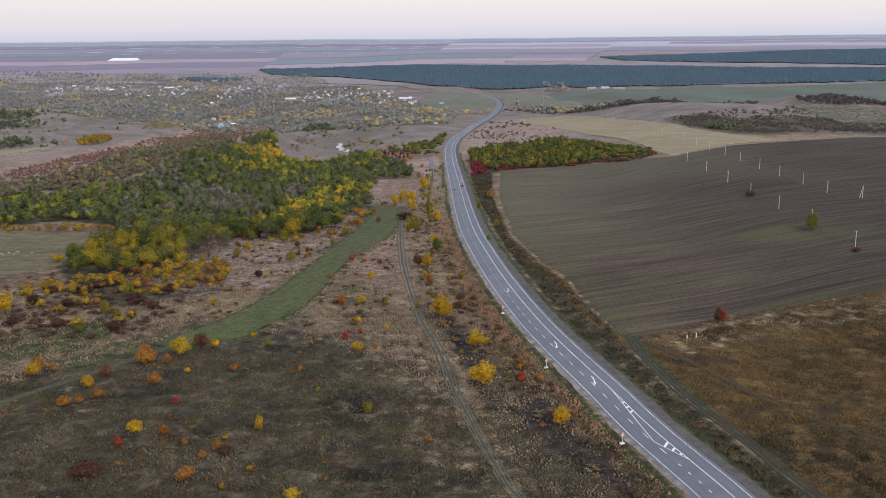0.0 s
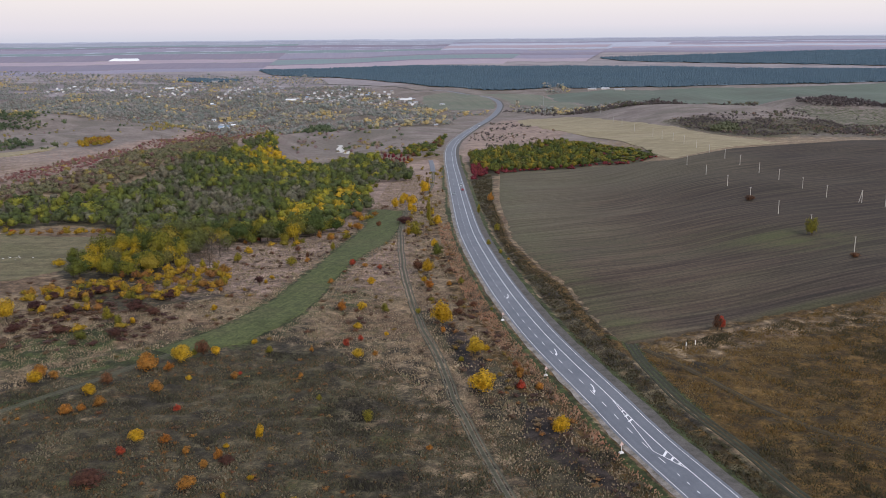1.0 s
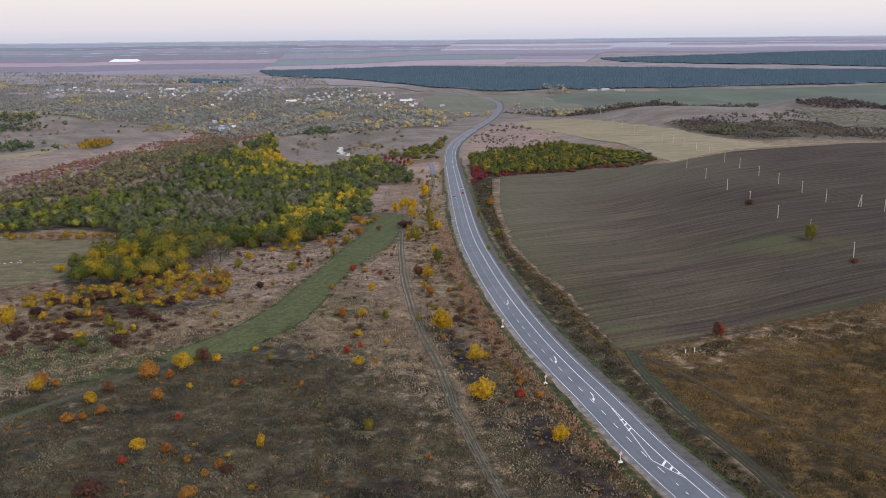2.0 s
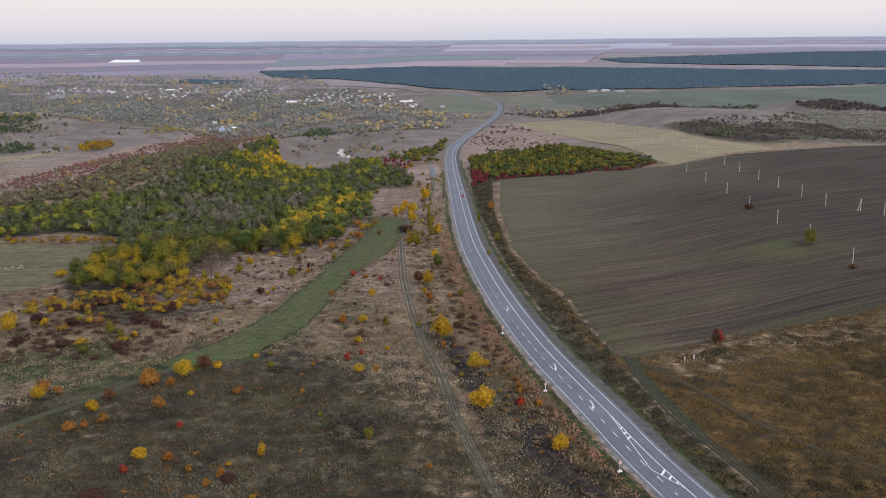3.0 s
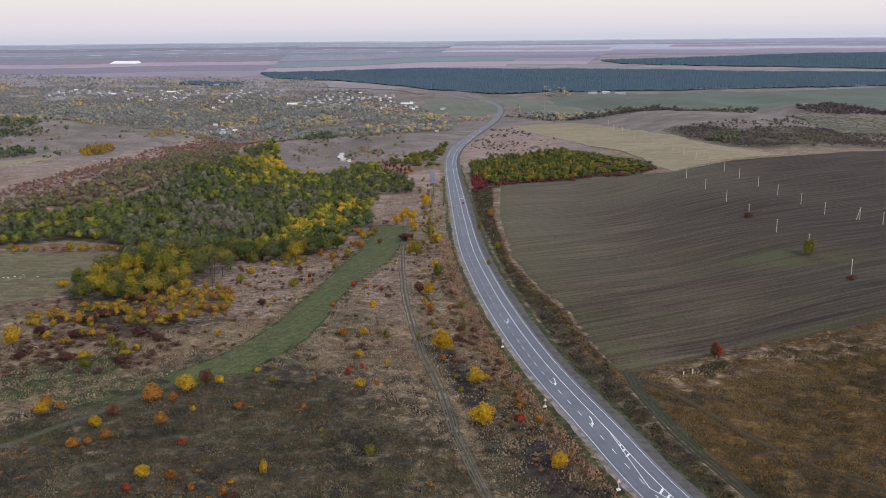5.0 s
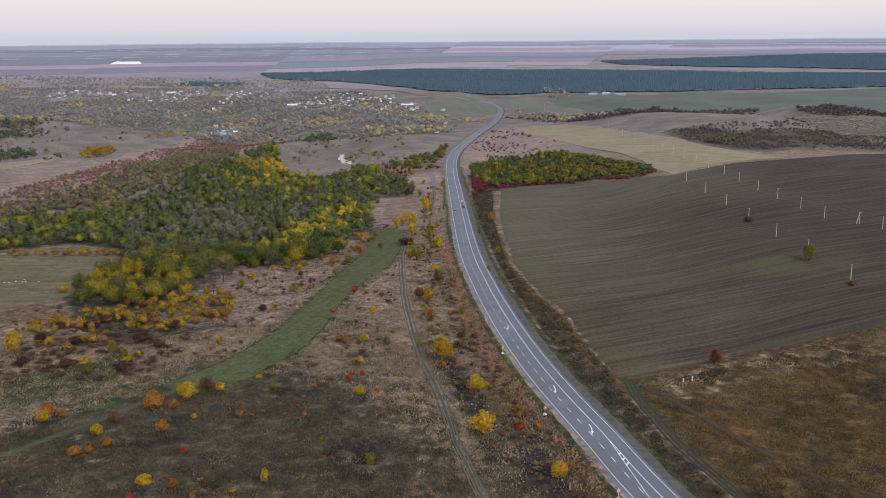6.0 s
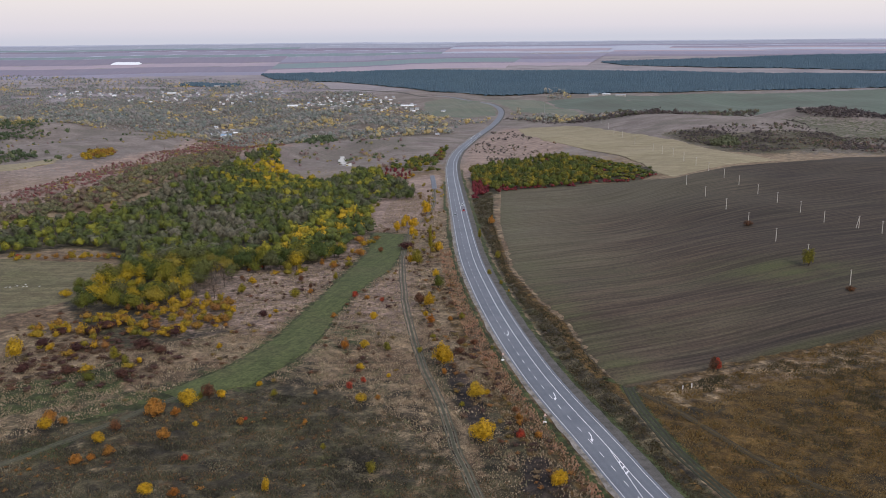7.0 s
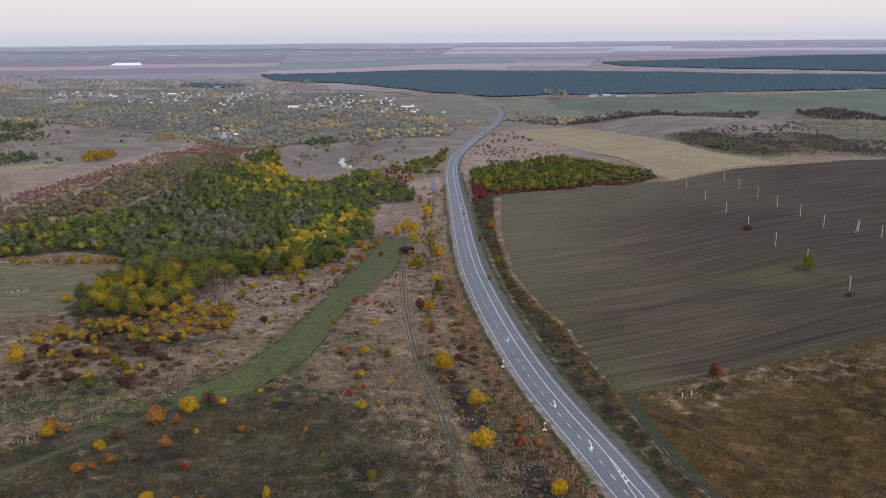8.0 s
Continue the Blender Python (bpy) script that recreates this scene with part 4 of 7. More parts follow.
def crown_core(rng, centres, radii, flat, around, up, shrink=0.97):
    """The closed, lumpy body of a crown: the outer skin of its lobes."""
    centres, radii = np.asarray(centres, float), np.asarray(radii, float)
    mid = np.array([0, 0, centres[0][2]])
    w, e = np.meshgrid(np.linspace(0, 2 * math.pi, around, endpoint=False), np.linspace(-0.75, 1.45, up))
    d = np.stack([np.cos(w) * np.cos(e), np.sin(w) * np.cos(e), np.sin(e)], -1).reshape(-1, 3)
    c = (mid - centres) / [1, 1, flat]
    b = d @ c.T
    gap = b * b - ((c * c).sum(1) - radii ** 2)[None]
    t = np.where(gap > 0, -b + np.sqrt(np.maximum(gap, 0)), 0).max(1)
    v = mid + d * (t * shrink * rng.uniform(0.86, 1.08, len(t)))[:, None] * [1, 1, flat]
    return v, grid_faces(up, around, True)


def limb(path, r0, r1, sides=6):
    path = np.asarray(path, float)
    v, m = [], len(path)
    for i, p in enumerate(path):
        t = path[min(m - 1, i + 1)] - path[max(0, i - 1)]
        t /= np.linalg.norm(t)
        a = np.cross(t, [0.31, 0.95, 0.1])
        a /= np.linalg.norm(a)
        b = np.cross(t, a)
        r = r0 + (r1 - r0) * i / (m - 1)
        for j in range(sides):
            w = 2 * math.pi * j / sides
            v.append(p + r * (math.cos(w) * a + math.sin(w) * b))
    f = [[i * sides + j, i * sides + (j + 1) % sides, (i + 1) * sides + (j + 1) % sides, (i + 1) * sides + j] for i in range(m - 1) for j in range(sides)]
    return np.array(v), np.array(f)


def join(pieces):
    v, f, n = [], [], 0
    for a, b in pieces:
        v.append(a)
        f.append(np.asarray(b) + n)
        n += len(a)
    return np.vstack(v), np.vstack(f)


def crown_lobes(rng, width, tall, bottom, lobes, leader=True):
    """A main dome with smaller lobes bulging from its upper side."""
    half, rise = width / 2, (tall - bottom) / 2
    k = 0.62
    c, r = [(0, 0, bottom + rise * 0.85)], [half * k]
    for i in range(lobes):
        w = 2.4 * i + rng.uniform(-0.7, 0.7)
        u = rng.uniform(-0.5, 1.0)
        ring = math.sqrt(1 - u * u) * rng.uniform(0.5, 0.82)
        c.append((half * ring * math.cos(w), half * ring * math.sin(w), bottom + rise * (0.9 + 0.66 * u)))
        r.append(half * rng.uniform(0.22, 0.46))
    if not leader:
        return c, r
    # a leading shoot off the middle
    w = rng.uniform(0, 6.28)
    c.append((0.22 * half * math.cos(w), 0.22 * half * math.sin(w), bottom + rise * 1.72))
    r.append(half * 0.24)
    return c, r


def make_tree(name, label, mat, width, tall, seed, leaves=420, size=0.34, bottom=None, trunk=True, category="tree", solid=True, ragged=0.2):
    rng = np.random.default_rng(seed)
    base = new(name)
    base.empty_display_size = 0.5
    tagged(base, label, category)
    bottom = tall * 0.2 if bottom is None else bottom
    c, r = crown_lobes(rng, width, tall, bottom, 11)
    stems = []
    if trunk:
        r0 = 0.028 * tall + 0.03
        lean = rng.uniform(-0.12, 0.12, 2) * tall * 0.3
        stems.append(limb([(0, 0, -0.4), (0, 0, 0.3), (lean[0] * 0.4, lean[1] * 0.4, tall * 0.35), (lean[0], lean[1], tall * 0.75)], r0, r0 * 0.25, 7))
        start = np.array([lean[0] * 0.35, lean[1] * 0.35, tall * 0.3])
    else:
        start = np.array([0, 0, 0.1])
    for i in rng.choice(len(c), 6, replace=False):
        end = np.array(c[i])
        mid = 0.5 * (start + end) + rng.normal(0, 0.05 * tall, 3)
        stems.append(limb([start - [0, 0, 0.25 * (not trunk)], mid, end], 0.013 * tall + 0.02, 0.012, 5))
    v, f = join(stems)
    part("trunk" if trunk else "stem", v, f, BARK, base)
    flat = min(1.6, (tall - bottom) / width * 1.05)
    pieces = [leaf_cards(rng, c, r, leaves, size, flat, 0.12, ragged)]
    if solid:
        pieces.append(crown_core(rng, c, r, flat, 14, 7, 0.84 - 0.4 * ragged))
    v, f = join(pieces)
    v[:, 2] = np.maximum(v[:, 2], 0.02)
    part("crown", v, f, mat, base)
    return base


def pose_at(x, y, turn, sx=1.0, sz=1.0):
    z = float(ground_z(np.array([x]), np.array([y]))[0])
    return Matrix.Translation((x, y, z - 0.05)) @ Matrix.Rotation(turn, 4, "Z"), sx, sz


def plant_out(protos, spots, group):
    """Sets copies of the prototypes at (x, y, width, height) and drops the prototypes themselves."""
    rng = np.random.default_rng(len(spots) * 7 + 3)
    for i, (x, y, w, h) in enumerate(spots):
        ob, w0, h0 = protos[i % len(protos)]
        m, _, _ = pose_at(x, y, rng.uniform(0, 6.28))
        c = copy_thing(ob, m)
        c.scale = (1.12 * w / w0, 1.12 * w / w0, 1.1 * h / h0)
        tagged(c, group=group)
    for ob, *_ in protos:
        for o in (*ob.children_recursive, ob):
            bpy.data.objects.remove(o)


# single bushes and young trees on the open land: place, width, height
YELLOW = [(-0.4, 278.9, 5.6, 8.8), (9.6, 250.7, 4.7, 5.9), (10.4, 220.6, 6.4, 6.9), (27.8, 195.9, 3.9, 4.9), (-17.5, 443, 2.9, 4.8), (-6.4, 355.5, 4.2, 6.3), (-3.2, 469.2, 4.3, 5.7), (-29.2, 303, 3, 3.3), (-25.8, 250.7, 3.1, 3.2), (-28.6, 339.7, 3.1, 3.5), (-28.7, 280.1, 2.6, 2.5), (-18.6, 271.5, 1.5, 1.5), (-69.8, 256.3, 2.9, 2.9), (-95.6, 223.1, 3, 3.7), (-72.8, 193.5, 3.2, 3.5), (-51.4, 191.8, 1.3, 1.3)]
YELLOW += [(-78.8, 250.3, 5.6, 5.1), (-44.2, 195.9, 1.9, 4.3), (-113.9, 232.0, 3.6, 4.2), (-42.2, 175.4, 1.3, 1.3), (-46.2, 167.1, 1.2, 1.5), (-31.1, 162.2, 3.1, 2.5), (-151.6, 294, 5.7, 8.1), (-59.9, 266, 2, 1.9), (-88.1, 352, 2.4, 2.5), (-90.2, 401.3, 3.2, 3.9), (-72.6, 236.4, 1.7, 1.7), (-7.6, 342.1, 2.3, 2.8), (-28.9, 538.5, 4.2, 7.2), (-25.3, 576.5, 5.2, 6.1), (-19.8, 555.8, 6.5, 6.7), (-12.1, 608.5, 6.3, 8.1), (-105.3, 286.6, 1.8, 2.5), (-71, 342.6, 1.4, 1.9), (-81.5, 301.7, 2.1, 2.6)]
OLIVE = [(-13.9, 437.6, 5.7, 8.2), (-2.5, 384.9, 4.3, 6.8), (-7.4, 465.2, 2.4, 15), (-20.7, 300.1, 2.8, 3.3), (5, 246.3, 1.5, 1.9), (-19, 206.1, 2.6, 3.3), (-33.4, 220.5, 1.5, 1.9), (-53.9, 258.6, 2.3, 2.2), (-91.8, 384.9, 3.6, 4.3), (-66.4, 377.9, 4.5, 4.1), (-78.8, 433.5, 5.2, 5.3), (-49.2, 440.3, 4, 3.6)]
OLIVE += [(-114.6, 289.4, 3.3, 5.1), (-110.1, 286, 2.8, 3.4), (-117.2, 271.8, 3.5, 3.2), (173.4, 407, 5.7, 8), (7, 336.9, 2.2, 3.2), (26.1, 391.3, 1.8, 2.1), (16.9, 299.2, 1.2, 1.4), (-91.2, 219, 1.9, 1.7), (-72.5, 429.6, 2.8, 3.5), (-75.9, 255.2, 1.4, 2.6)]
ORANGE = [(-36, 301.3, 2.8, 4.4), (21.2, 234.9, 1.9, 3), (25.7, 224.8, 2, 2.2), (-0.1, 272.7, 1.6, 2.3), (2.3, 335.7, 1.8, 2.3), (-86.2, 243.1, 6.3, 5.7), (-80.2, 243.4, 2.4, 2.9), (-78.9, 227.6, 3.3, 3.4), (-59.9, 237.7, 2.2, 2.1), (-90.4, 216.7, 2.9, 3), (-97.1, 211.3, 3.2, 2.8), (-94, 213.8, 2.2, 2), (-115.9, 239.2, 4.0, 3.6), (-110.5, 236.5, 2.6, 2.8)]
ORANGE += [(-66.1, 193.7, 2.7, 2.3), (-59.8, 188.3, 1.7, 2), (-51.7, 185.5, 1.9, 3.1), (-54.1, 181.9, 2.1, 1.8), (-55.1, 171.6, 3.8, 2.9), (-40.8, 236.9, 1.3, 1.7), (-40.8, 258.8, 1.4, 2), (-3.6, 189.4, 1.3, 1.4), (-56.1, 435.9, 2.9, 4.1), (-49.5, 508.4, 6, 4.1), (-46.2, 472.5, 5.6, 3.8), (-5.4, 333.5, 3.1, 4.1), (-60.5, 383.2, 2.3, 2.6)]
RED = [(-30.6, 262.8, 2.1, 2.4), (-26.4, 267.9, 1.8, 2), (-39.5, 373.8, 3, 3), (-27.1, 367.5, 1.9, 2.2), (20.7, 224, 2.3, 2.7), (-58.9, 240.8, 1.2, 1.2), (-69.2, 213.9, 1.7, 1.9), (-74.3, 186.5, 2.1, 2.3), (91, 276.4, 2.6, 4.6), (-94.4, 443.6, 2.4, 2.4), (-244.3, 492.7, 3.6, 2.2)]
RUST = [(89.3, 275.7, 3.2, 5.2), (173.4, 362.2, 3.4, 2.4), (176.3, 502.3, 5.5, 3.2), (10.7, 305.4, 2.8, 1.9), (6.1, 305.3, 3.2, 2.5), (-10.5, 360.3, 4.3, 5.4), (-93.8, 231.6, 3, 3.8), (-73.6, 256.2, 3.9, 4.8)]
MAROON = [(-74.1, 344.7, 3.5, 2.9), (-126.2, 278.1, 5.3, 2.9), (-76.2, 173.1, 6.9, 2.7), (-147.8, 307.5, 4.9, 3.7), (-133.6, 302.7, 5.2, 3.2), (-135.3, 322.5, 6.4, 3.3), (-132.9, 333.2, 8.5, 2.9), (-109.3, 302.3, 6.4, 3.9), (-101.3, 296.1, 4.6, 3), (-102, 318.3, 5.3, 3.6), (-107.1, 274.1, 4.7, 2.8), (-143.1, 280.4, 4.2, 3.9), (-49.3, 183.8, 3.5, 1.9), (-148.7, 323.9, 5.6, 2.9), (-107.4, 359.7, 4.4, 3)]

# smaller bushes on the slope below the wood and along the track
OLIVE += [(-92.1, 355.9, 1.9, 1.9), (-52.2, 410.2, 2.4, 3.8), (-72.5, 420.4, 2.2, 2.2), (-49.5, 658.9, 3.4, 3.4), (28, 449.5, 2.9, 4.7), (21.6, 410.6, 2.2, 2.7), (20.9, 505.5, 2, 5.9), (-4.4, 315.5, 2.1, 1.7), (-8.8, 297.7, 2, 2), (-90, 339.7, 2.7, 3.2)]
YELLOW += [(-70, 350.5, 1.9, 1.9), (-57.7, 488.3, 2.5, 1.9), (-25.7, 553.9, 3.6, 6.5), (-19.6, 522.3, 3.4, 6.8), (-16.7, 516.5, 2.7, 5.4), (-4, 406.8, 3.2, 4.3), (-13.7, 636.7, 4.9, 5.8), (28.8, 379.6, 1, 1.3), (12.8, 254, 2.1, 2.4)]
ORANGE += [(-63.6, 446.2, 2.3, 4.1), (-33.8, 371.7, 2.5, 2), (-45.3, 344.4, 2.3, 2.3), (-99.2, 434.7, 2.3, 2.3), (30.5, 555.2, 3.6, 6.5), (-20.8, 253.1, 1.7, 1.7), (21, 232.2, 1.9, 1.9), (-86, 329.8, 1.8, 1.8)]
RED += [(-68.8, 473.9, 2.5, 1.9)]
RUST += [(-68.6, 408, 2.7, 2.7), (-61.5, 392.4, 1.6, 3.1), (-35.3, 478.6, 3.1, 3.1), (-98.4, 414.9, 2.2, 2.2), (5.3, 294.2, 3.2, 2.4), (20.7, 241.8, 2, 2), (-92, 333.2, 2.2, 1.8)]
MAROON += [(-21.1, 484.3, 8.8, 3.8)]

KINDS = {
    "yellow": (YELLOW, "yellow_tree", "young tree with bright yellow autumn leaves", "yellow trees on the steppe"),
    "olive": (OLIVE, "olive_bush", "bush with olive green and yellowing leaves", "olive bushes on the steppe"),
    "orange": (ORANGE, "orange_bush", "rounded bush with orange autumn leaves", "orange bushes on the steppe"),
    "red": (RED, "red_bush", "small bush with vivid red leaves", "red bushes on the steppe"),
    "rust": (RUST, "rusty_bush", "rust-brown bush with withering leaves", "rusty bushes on the steppe"),
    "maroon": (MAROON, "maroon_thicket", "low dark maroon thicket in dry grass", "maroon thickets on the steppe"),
}
for n, (kind, (spots, name, label, group)) in enumerate(KINDS.items()):
    protos = []
    for k in range(5):
        if kind == "yellow":
            protos.append((make_tree(name, label, LEAF[kind], 4.5, 5.5, 10 * n + k, 1500, 0.19, 0.3, ragged=0.34), 4.5, 5.5))
        else:
            protos.append((make_tree(name, label, LEAF[kind], 3.0, 3.0, 10 * n + k, 820, 0.145, 0.05, False, "bush", ragged=0.42), 3.0, 3.0))
    plant_out(protos, spots, group)


def scatter(rng, poly, gap, limit=100000):
    """Plan places inside a polygon, about gap metres apart."""
    p = np.array(poly)
    lo, hi = p.min(0), p.max(0)
    gx, gy = np.meshgrid(np.arange(lo[0], hi[0], gap), np.arange(lo[1], hi[1], gap))
    x, y = gx.ravel() + rng.uniform(-0.5, 0.5, gx.size) * gap, gy.ravel() + rng.uniform(-0.5, 0.5, gx.size) * gap
    k = inside(x, y, poly, 0.01) > 0.5
    return np.column_stack([x[k], y[k]])[:limit]


def wood_mass(name, spots, widths, heights, pick, mat, label, category, leaves=60, size=0.55, seed=5, bottom=0.04, lobes=7, parts=8, core=(11, 6), ragged=0.15):
    """Many plants as one mesh."""
    rng = np.random.default_rng(seed)
    shapes = []
    for k in range(parts):
        c, r = crown_lobes(rng, 1.0, 1.0, bottom, lobes, False)
        cards = leaf_cards(rng, c, r, leaves, size, 0.95, 0.0, ragged)
        body = crown_core(rng, c, r, 0.95, *core, 0.88 - 0.3 * ragged)
        v, f = join([cards, body])
        shapes.append((v, f, np.arange(len(f)) >= len(cards[1])))
    z = ground_z(spots[:, 0], spots[:, 1])
    V, A, F, M, n = [], [], [], [], 0
    for i, (x, y) in enumerate(spots):
        v = shapes[i % parts][0]
        w = rng.uniform(0, 6.28)
        q = np.column_stack([v[:, 0] * math.cos(w) - v[:, 1] * math.sin(w), v[:, 0] * math.sin(w) + v[:, 1] * math.cos(w), v[:, 2]]) * [widths[i], widths[i], heights[i]]
        V.append(q + [x, y, z[i] - 0.1])
        F.append(shapes[i % parts][1] + n)
        M.append(shapes[i % parts][2])
        n += len(v)
        A.append(np.full(len(v), pick[i]))
    V = np.vstack(V)
    ob = mesh_object(name, V, np.vstack(F), mat, np.concatenate(M), {"plant": np.concatenate(A)})
    return tagged(ob, label, category, kind="stuff")


def patchy(xy, size, seed, spread=0.24):
    """A slow random value in 0..1 over the plan, with some scatter from plant to plant."""
    rng = np.random.default_rng(seed)
    base = np.array([noise.noise((float(x) / size, float(y) / size, seed * 1.7)) for x, y in xy])
    tone = 0.75 * base + rng.normal(0, spread, len(xy))
    return np.argsort(np.argsort(tone)) / max(1, len(xy) - 1)


# ---- the oak wood in the gully: its near edge tree by tree ----
rng = np.random.default_rng(42)
oaks = scatter(rng, WOOD, 7.3)
oaks = oaks[(oaks[:, 1] > 368 + 0.3 * (oaks[:, 0] + 110)) | (oaks[:, 0] < -240)]
front = (inside(oaks[:, 0], oaks[:, 1], [(-185, 300), (-185, 420), (-150, 470), (-60, 470), (-40, 560), (-30, 300)], 1) > 0.5)
tall = rng.uniform(5.0, 11.5, len(oaks)) * (0.8 + 0.35 * patchy(oaks, 80, 3))
wide = (4.6 + 0.42 * tall) * np.exp(rng.normal(0, 0.2, len(oaks)))
rim = 1 - inside(oaks[:, 0], oaks[:, 1], [(-265, 540), (-231, 560), (-170, 520), (-140, 440), (-150, 400), (-125, 345), (-100, 345), (-108, 420), (-70, 460), (-62, 540), (-90, 690), (-120, 840), (-200, 860), (-420, 640)], 14)
hue = patchy(oaks, 38, 8, 0.28)
hue = np.where((np.exp(-((oaks[:, 0] + 95) / 40) ** 2 - ((oaks[:, 1] - 520) / 90) ** 2) > 0.4) & (rng.random(len(oaks)) < 0.6), rng.uniform(0.74, 0.82, len(oaks)), hue)
gold = front & ((rim > 0.5) & (hue > 0.45) | (hue > 0.90))
sere = front & ~gold & (np.exp(-((oaks[:, 0] + 108) / 14) ** 2 - ((oaks[:, 1] - 385) / 50) ** 2) > 0.6)
green = front & ~gold & ~sere
for mask, kind, name, label, group in ((green, "oak", "oak_tree", "leafy oak with dull green autumn crown", "oaks at the wood's edge"),
                                       (gold, "gold", "golden_tree", "tree with golden yellow autumn crown", "golden trees at the wood's edge"),
                                       (sere, "bare", "bare_tree", "half bare grey-brown tree among the oaks", "bare trees in the wood")):
    protos = [(make_tree(name, label, LEAF[kind], 8.0, 8.0, 100 + k, 760 if kind != "bare" else 260, 0.30 if kind != "bare" else 0.24, 0.35, solid=kind != "bare", ragged=0.3), 8.0, 8.0) for k in range(5)]
    k = 0.8 if kind == "gold" else 1.0
    plant_out(protos, [(float(x), float(y), float(w) * k, float(h) * k) for (x, y), w, h in zip(oaks[mask], wide[mask], tall[mask])], group)
rest = ~front
# stands of one kind: grey and half bare, dull green, dark oak, yellow-green, gold
STANDS = [(-235, 740, 45, 100, 0.12), (-175, 900, 42, 120, 0.74), (-150, 605, 42, 75, 0.10), (-80, 760, 40, 110, 0.40), (-78, 500, 20, 45, 0.86), (-64, 570, 14, 60, 0.80), (-270, 580, 45, 32, 0.36)]
pull = [np.exp(-((oaks[:, 0] - cx) / sx) ** 2 - ((oaks[:, 1] - cy) / sy) ** 2) for cx, cy, sx, sy, _ in STANDS]
stand = (sum(k * q[4] for k, q in zip(pull, STANDS)) + 0.3 * 0.42) / (sum(pull) + 0.3) + 0.74 * (patchy(oaks, 26, 8, 0.22) - 0.46)
WOOD_MIX = mat_wood_mass("oakwood_foliage", (0.178, 0.160, 0.112), (0.124, 0.124, 0.076), (0.094, 0.106, 0.046), (0.074, 0.098, 0.028), (0.106, 0.130, 0.029), (0.150, 0.162, 0.030), (0.250, 0.236, 0.026), (0.380, 0.296, 0.026), (0.560, 0.360, 0.022), share=0.08, clump=3.0)
wood_mass("oak_wood", oaks[rest], wide[rest] * 0.98, tall[rest], np.clip(stand[rest], 0, 1), WOOD_MIX, "dense oak wood turning green to gold", "wood", 110, 0.07, core=(8, 4), parts=14)

# ---- far stands, thickets and the pinewood ----
copse = scatter(rng, COPSE, 6.2)
c_hue = patchy(copse, 40, 21, 0.4)
south = 1 - ease(0, 45, copse[:, 1] - np.interp(copse[:, 0], [22, 44, 101, 132, 158, 186], [690, 718, 752, 766, 738, 748]))
c_hue = np.where((south > 0.45) & (rng.random(len(copse)) < 0.22), rng.uniform(0.86, 1, len(copse)), np.where(rng.random(len(copse)) < 0.09, 0.9, c_hue * 0.66))
c_hue = np.where((copse[:, 0] < 34) & (copse[:, 1] < 760), 0.97, c_hue)
COPSE_MIX = mat_wood_mass("copse_foliage", (0.047, 0.073, 0.022), (0.155, 0.163, 0.022), (0.069, 0.099, 0.026), (0.284, 0.215, 0.022), (0.065, 0.086, 0.029), (0.206, 0.043, 0.039), (0.206, 0.029, 0.047), clump=2.0)
wood_mass("copse", copse, rng.uniform(5.5, 10.0, len(copse)) * np.where(c_hue > 0.8, 0.6, 1), rng.uniform(4.5, 10.5, len(copse)) * (1 - 0.6 * ease(105, 186, copse[:, 0])) * np.where(c_hue > 0.8, 0.5, 1), c_hue, COPSE_MIX, "copse with green, yellow and crimson foliage", "wood", 110, 0.07, 6, core=(8, 4), ragged=0.18)
foot = scatter(rng, [(44, 708), (67, 727), (101, 742), (132, 757), (158, 728), (180, 738), (180, 748), (158, 742), (132, 771), (101, 757), (67, 742), (44, 724)], 4.6)
foot = foot[patchy(foot, 20, 23, 0.15) > 0.45]
wood_mass("crimson_undergrowth", foot, rng.uniform(3, 5.5, len(foot)), rng.uniform(2.0, 3.8, len(foot)), rng.uniform(0.8, 1, len(foot)), COPSE_MIX, "crimson undergrowth along the copse", "thicket", 44, 0.09, 62, core=(7, 4), ragged=0.35)
crimson = np.vstack([scatter(rng, [(24, 705), (32, 695), (42, 735), (38, 800), (30, 810), (25, 755)], 4.5), scatter(rng, [(-66, 870), (-70, 945), (-50, 940), (-31, 874), (-30, 828), (-45, 834)], 11)])
wood_mass("crimson_thicket", crimson, rng.uniform(3, 5.5, len(crimson)), rng.uniform(3.5, 8, len(crimson)), rng.uniform(0.8, 1, len(crimson)), COPSE_MIX, "crimson shrubs beside the highway", "thicket", 70, 0.08, 61, core=(8, 4), ragged=0.35)

reds = scatter(rng, REDS, 4.6)
reds = reds[(patchy(reds, 34, 33, 0.15) > 0.24) & (rng.random(len(reds)) < 0.9)]
RED_MIX = mat_wood_mass("sumac_foliage", (0.172, 0.160, 0.090), (0.205, 0.120, 0.104), (0.235, 0.100, 0.095), (0.165, 0.140, 0.098), (0.240, 0.066, 0.072), (0.200, 0.128, 0.112), (0.180, 0.052, 0.066), (0.160, 0.150, 0.070), (0.340, 0.230, 0.060), clump=0)
sage = scatter(rng, SAGE, 6.0)
SAGE_MIX = mat_wood_mass("sage_foliage", (0.126, 0.142, 0.057), (0.221, 0.200, 0.115), (0.163, 0.158, 0.086), (0.247, 0.205, 0.132), (0.184, 0.179, 0.092), (0.158, 0.079, 0.075), (0.210, 0.189, 0.109), (0.347, 0.263, 0.057), clump=2.0)
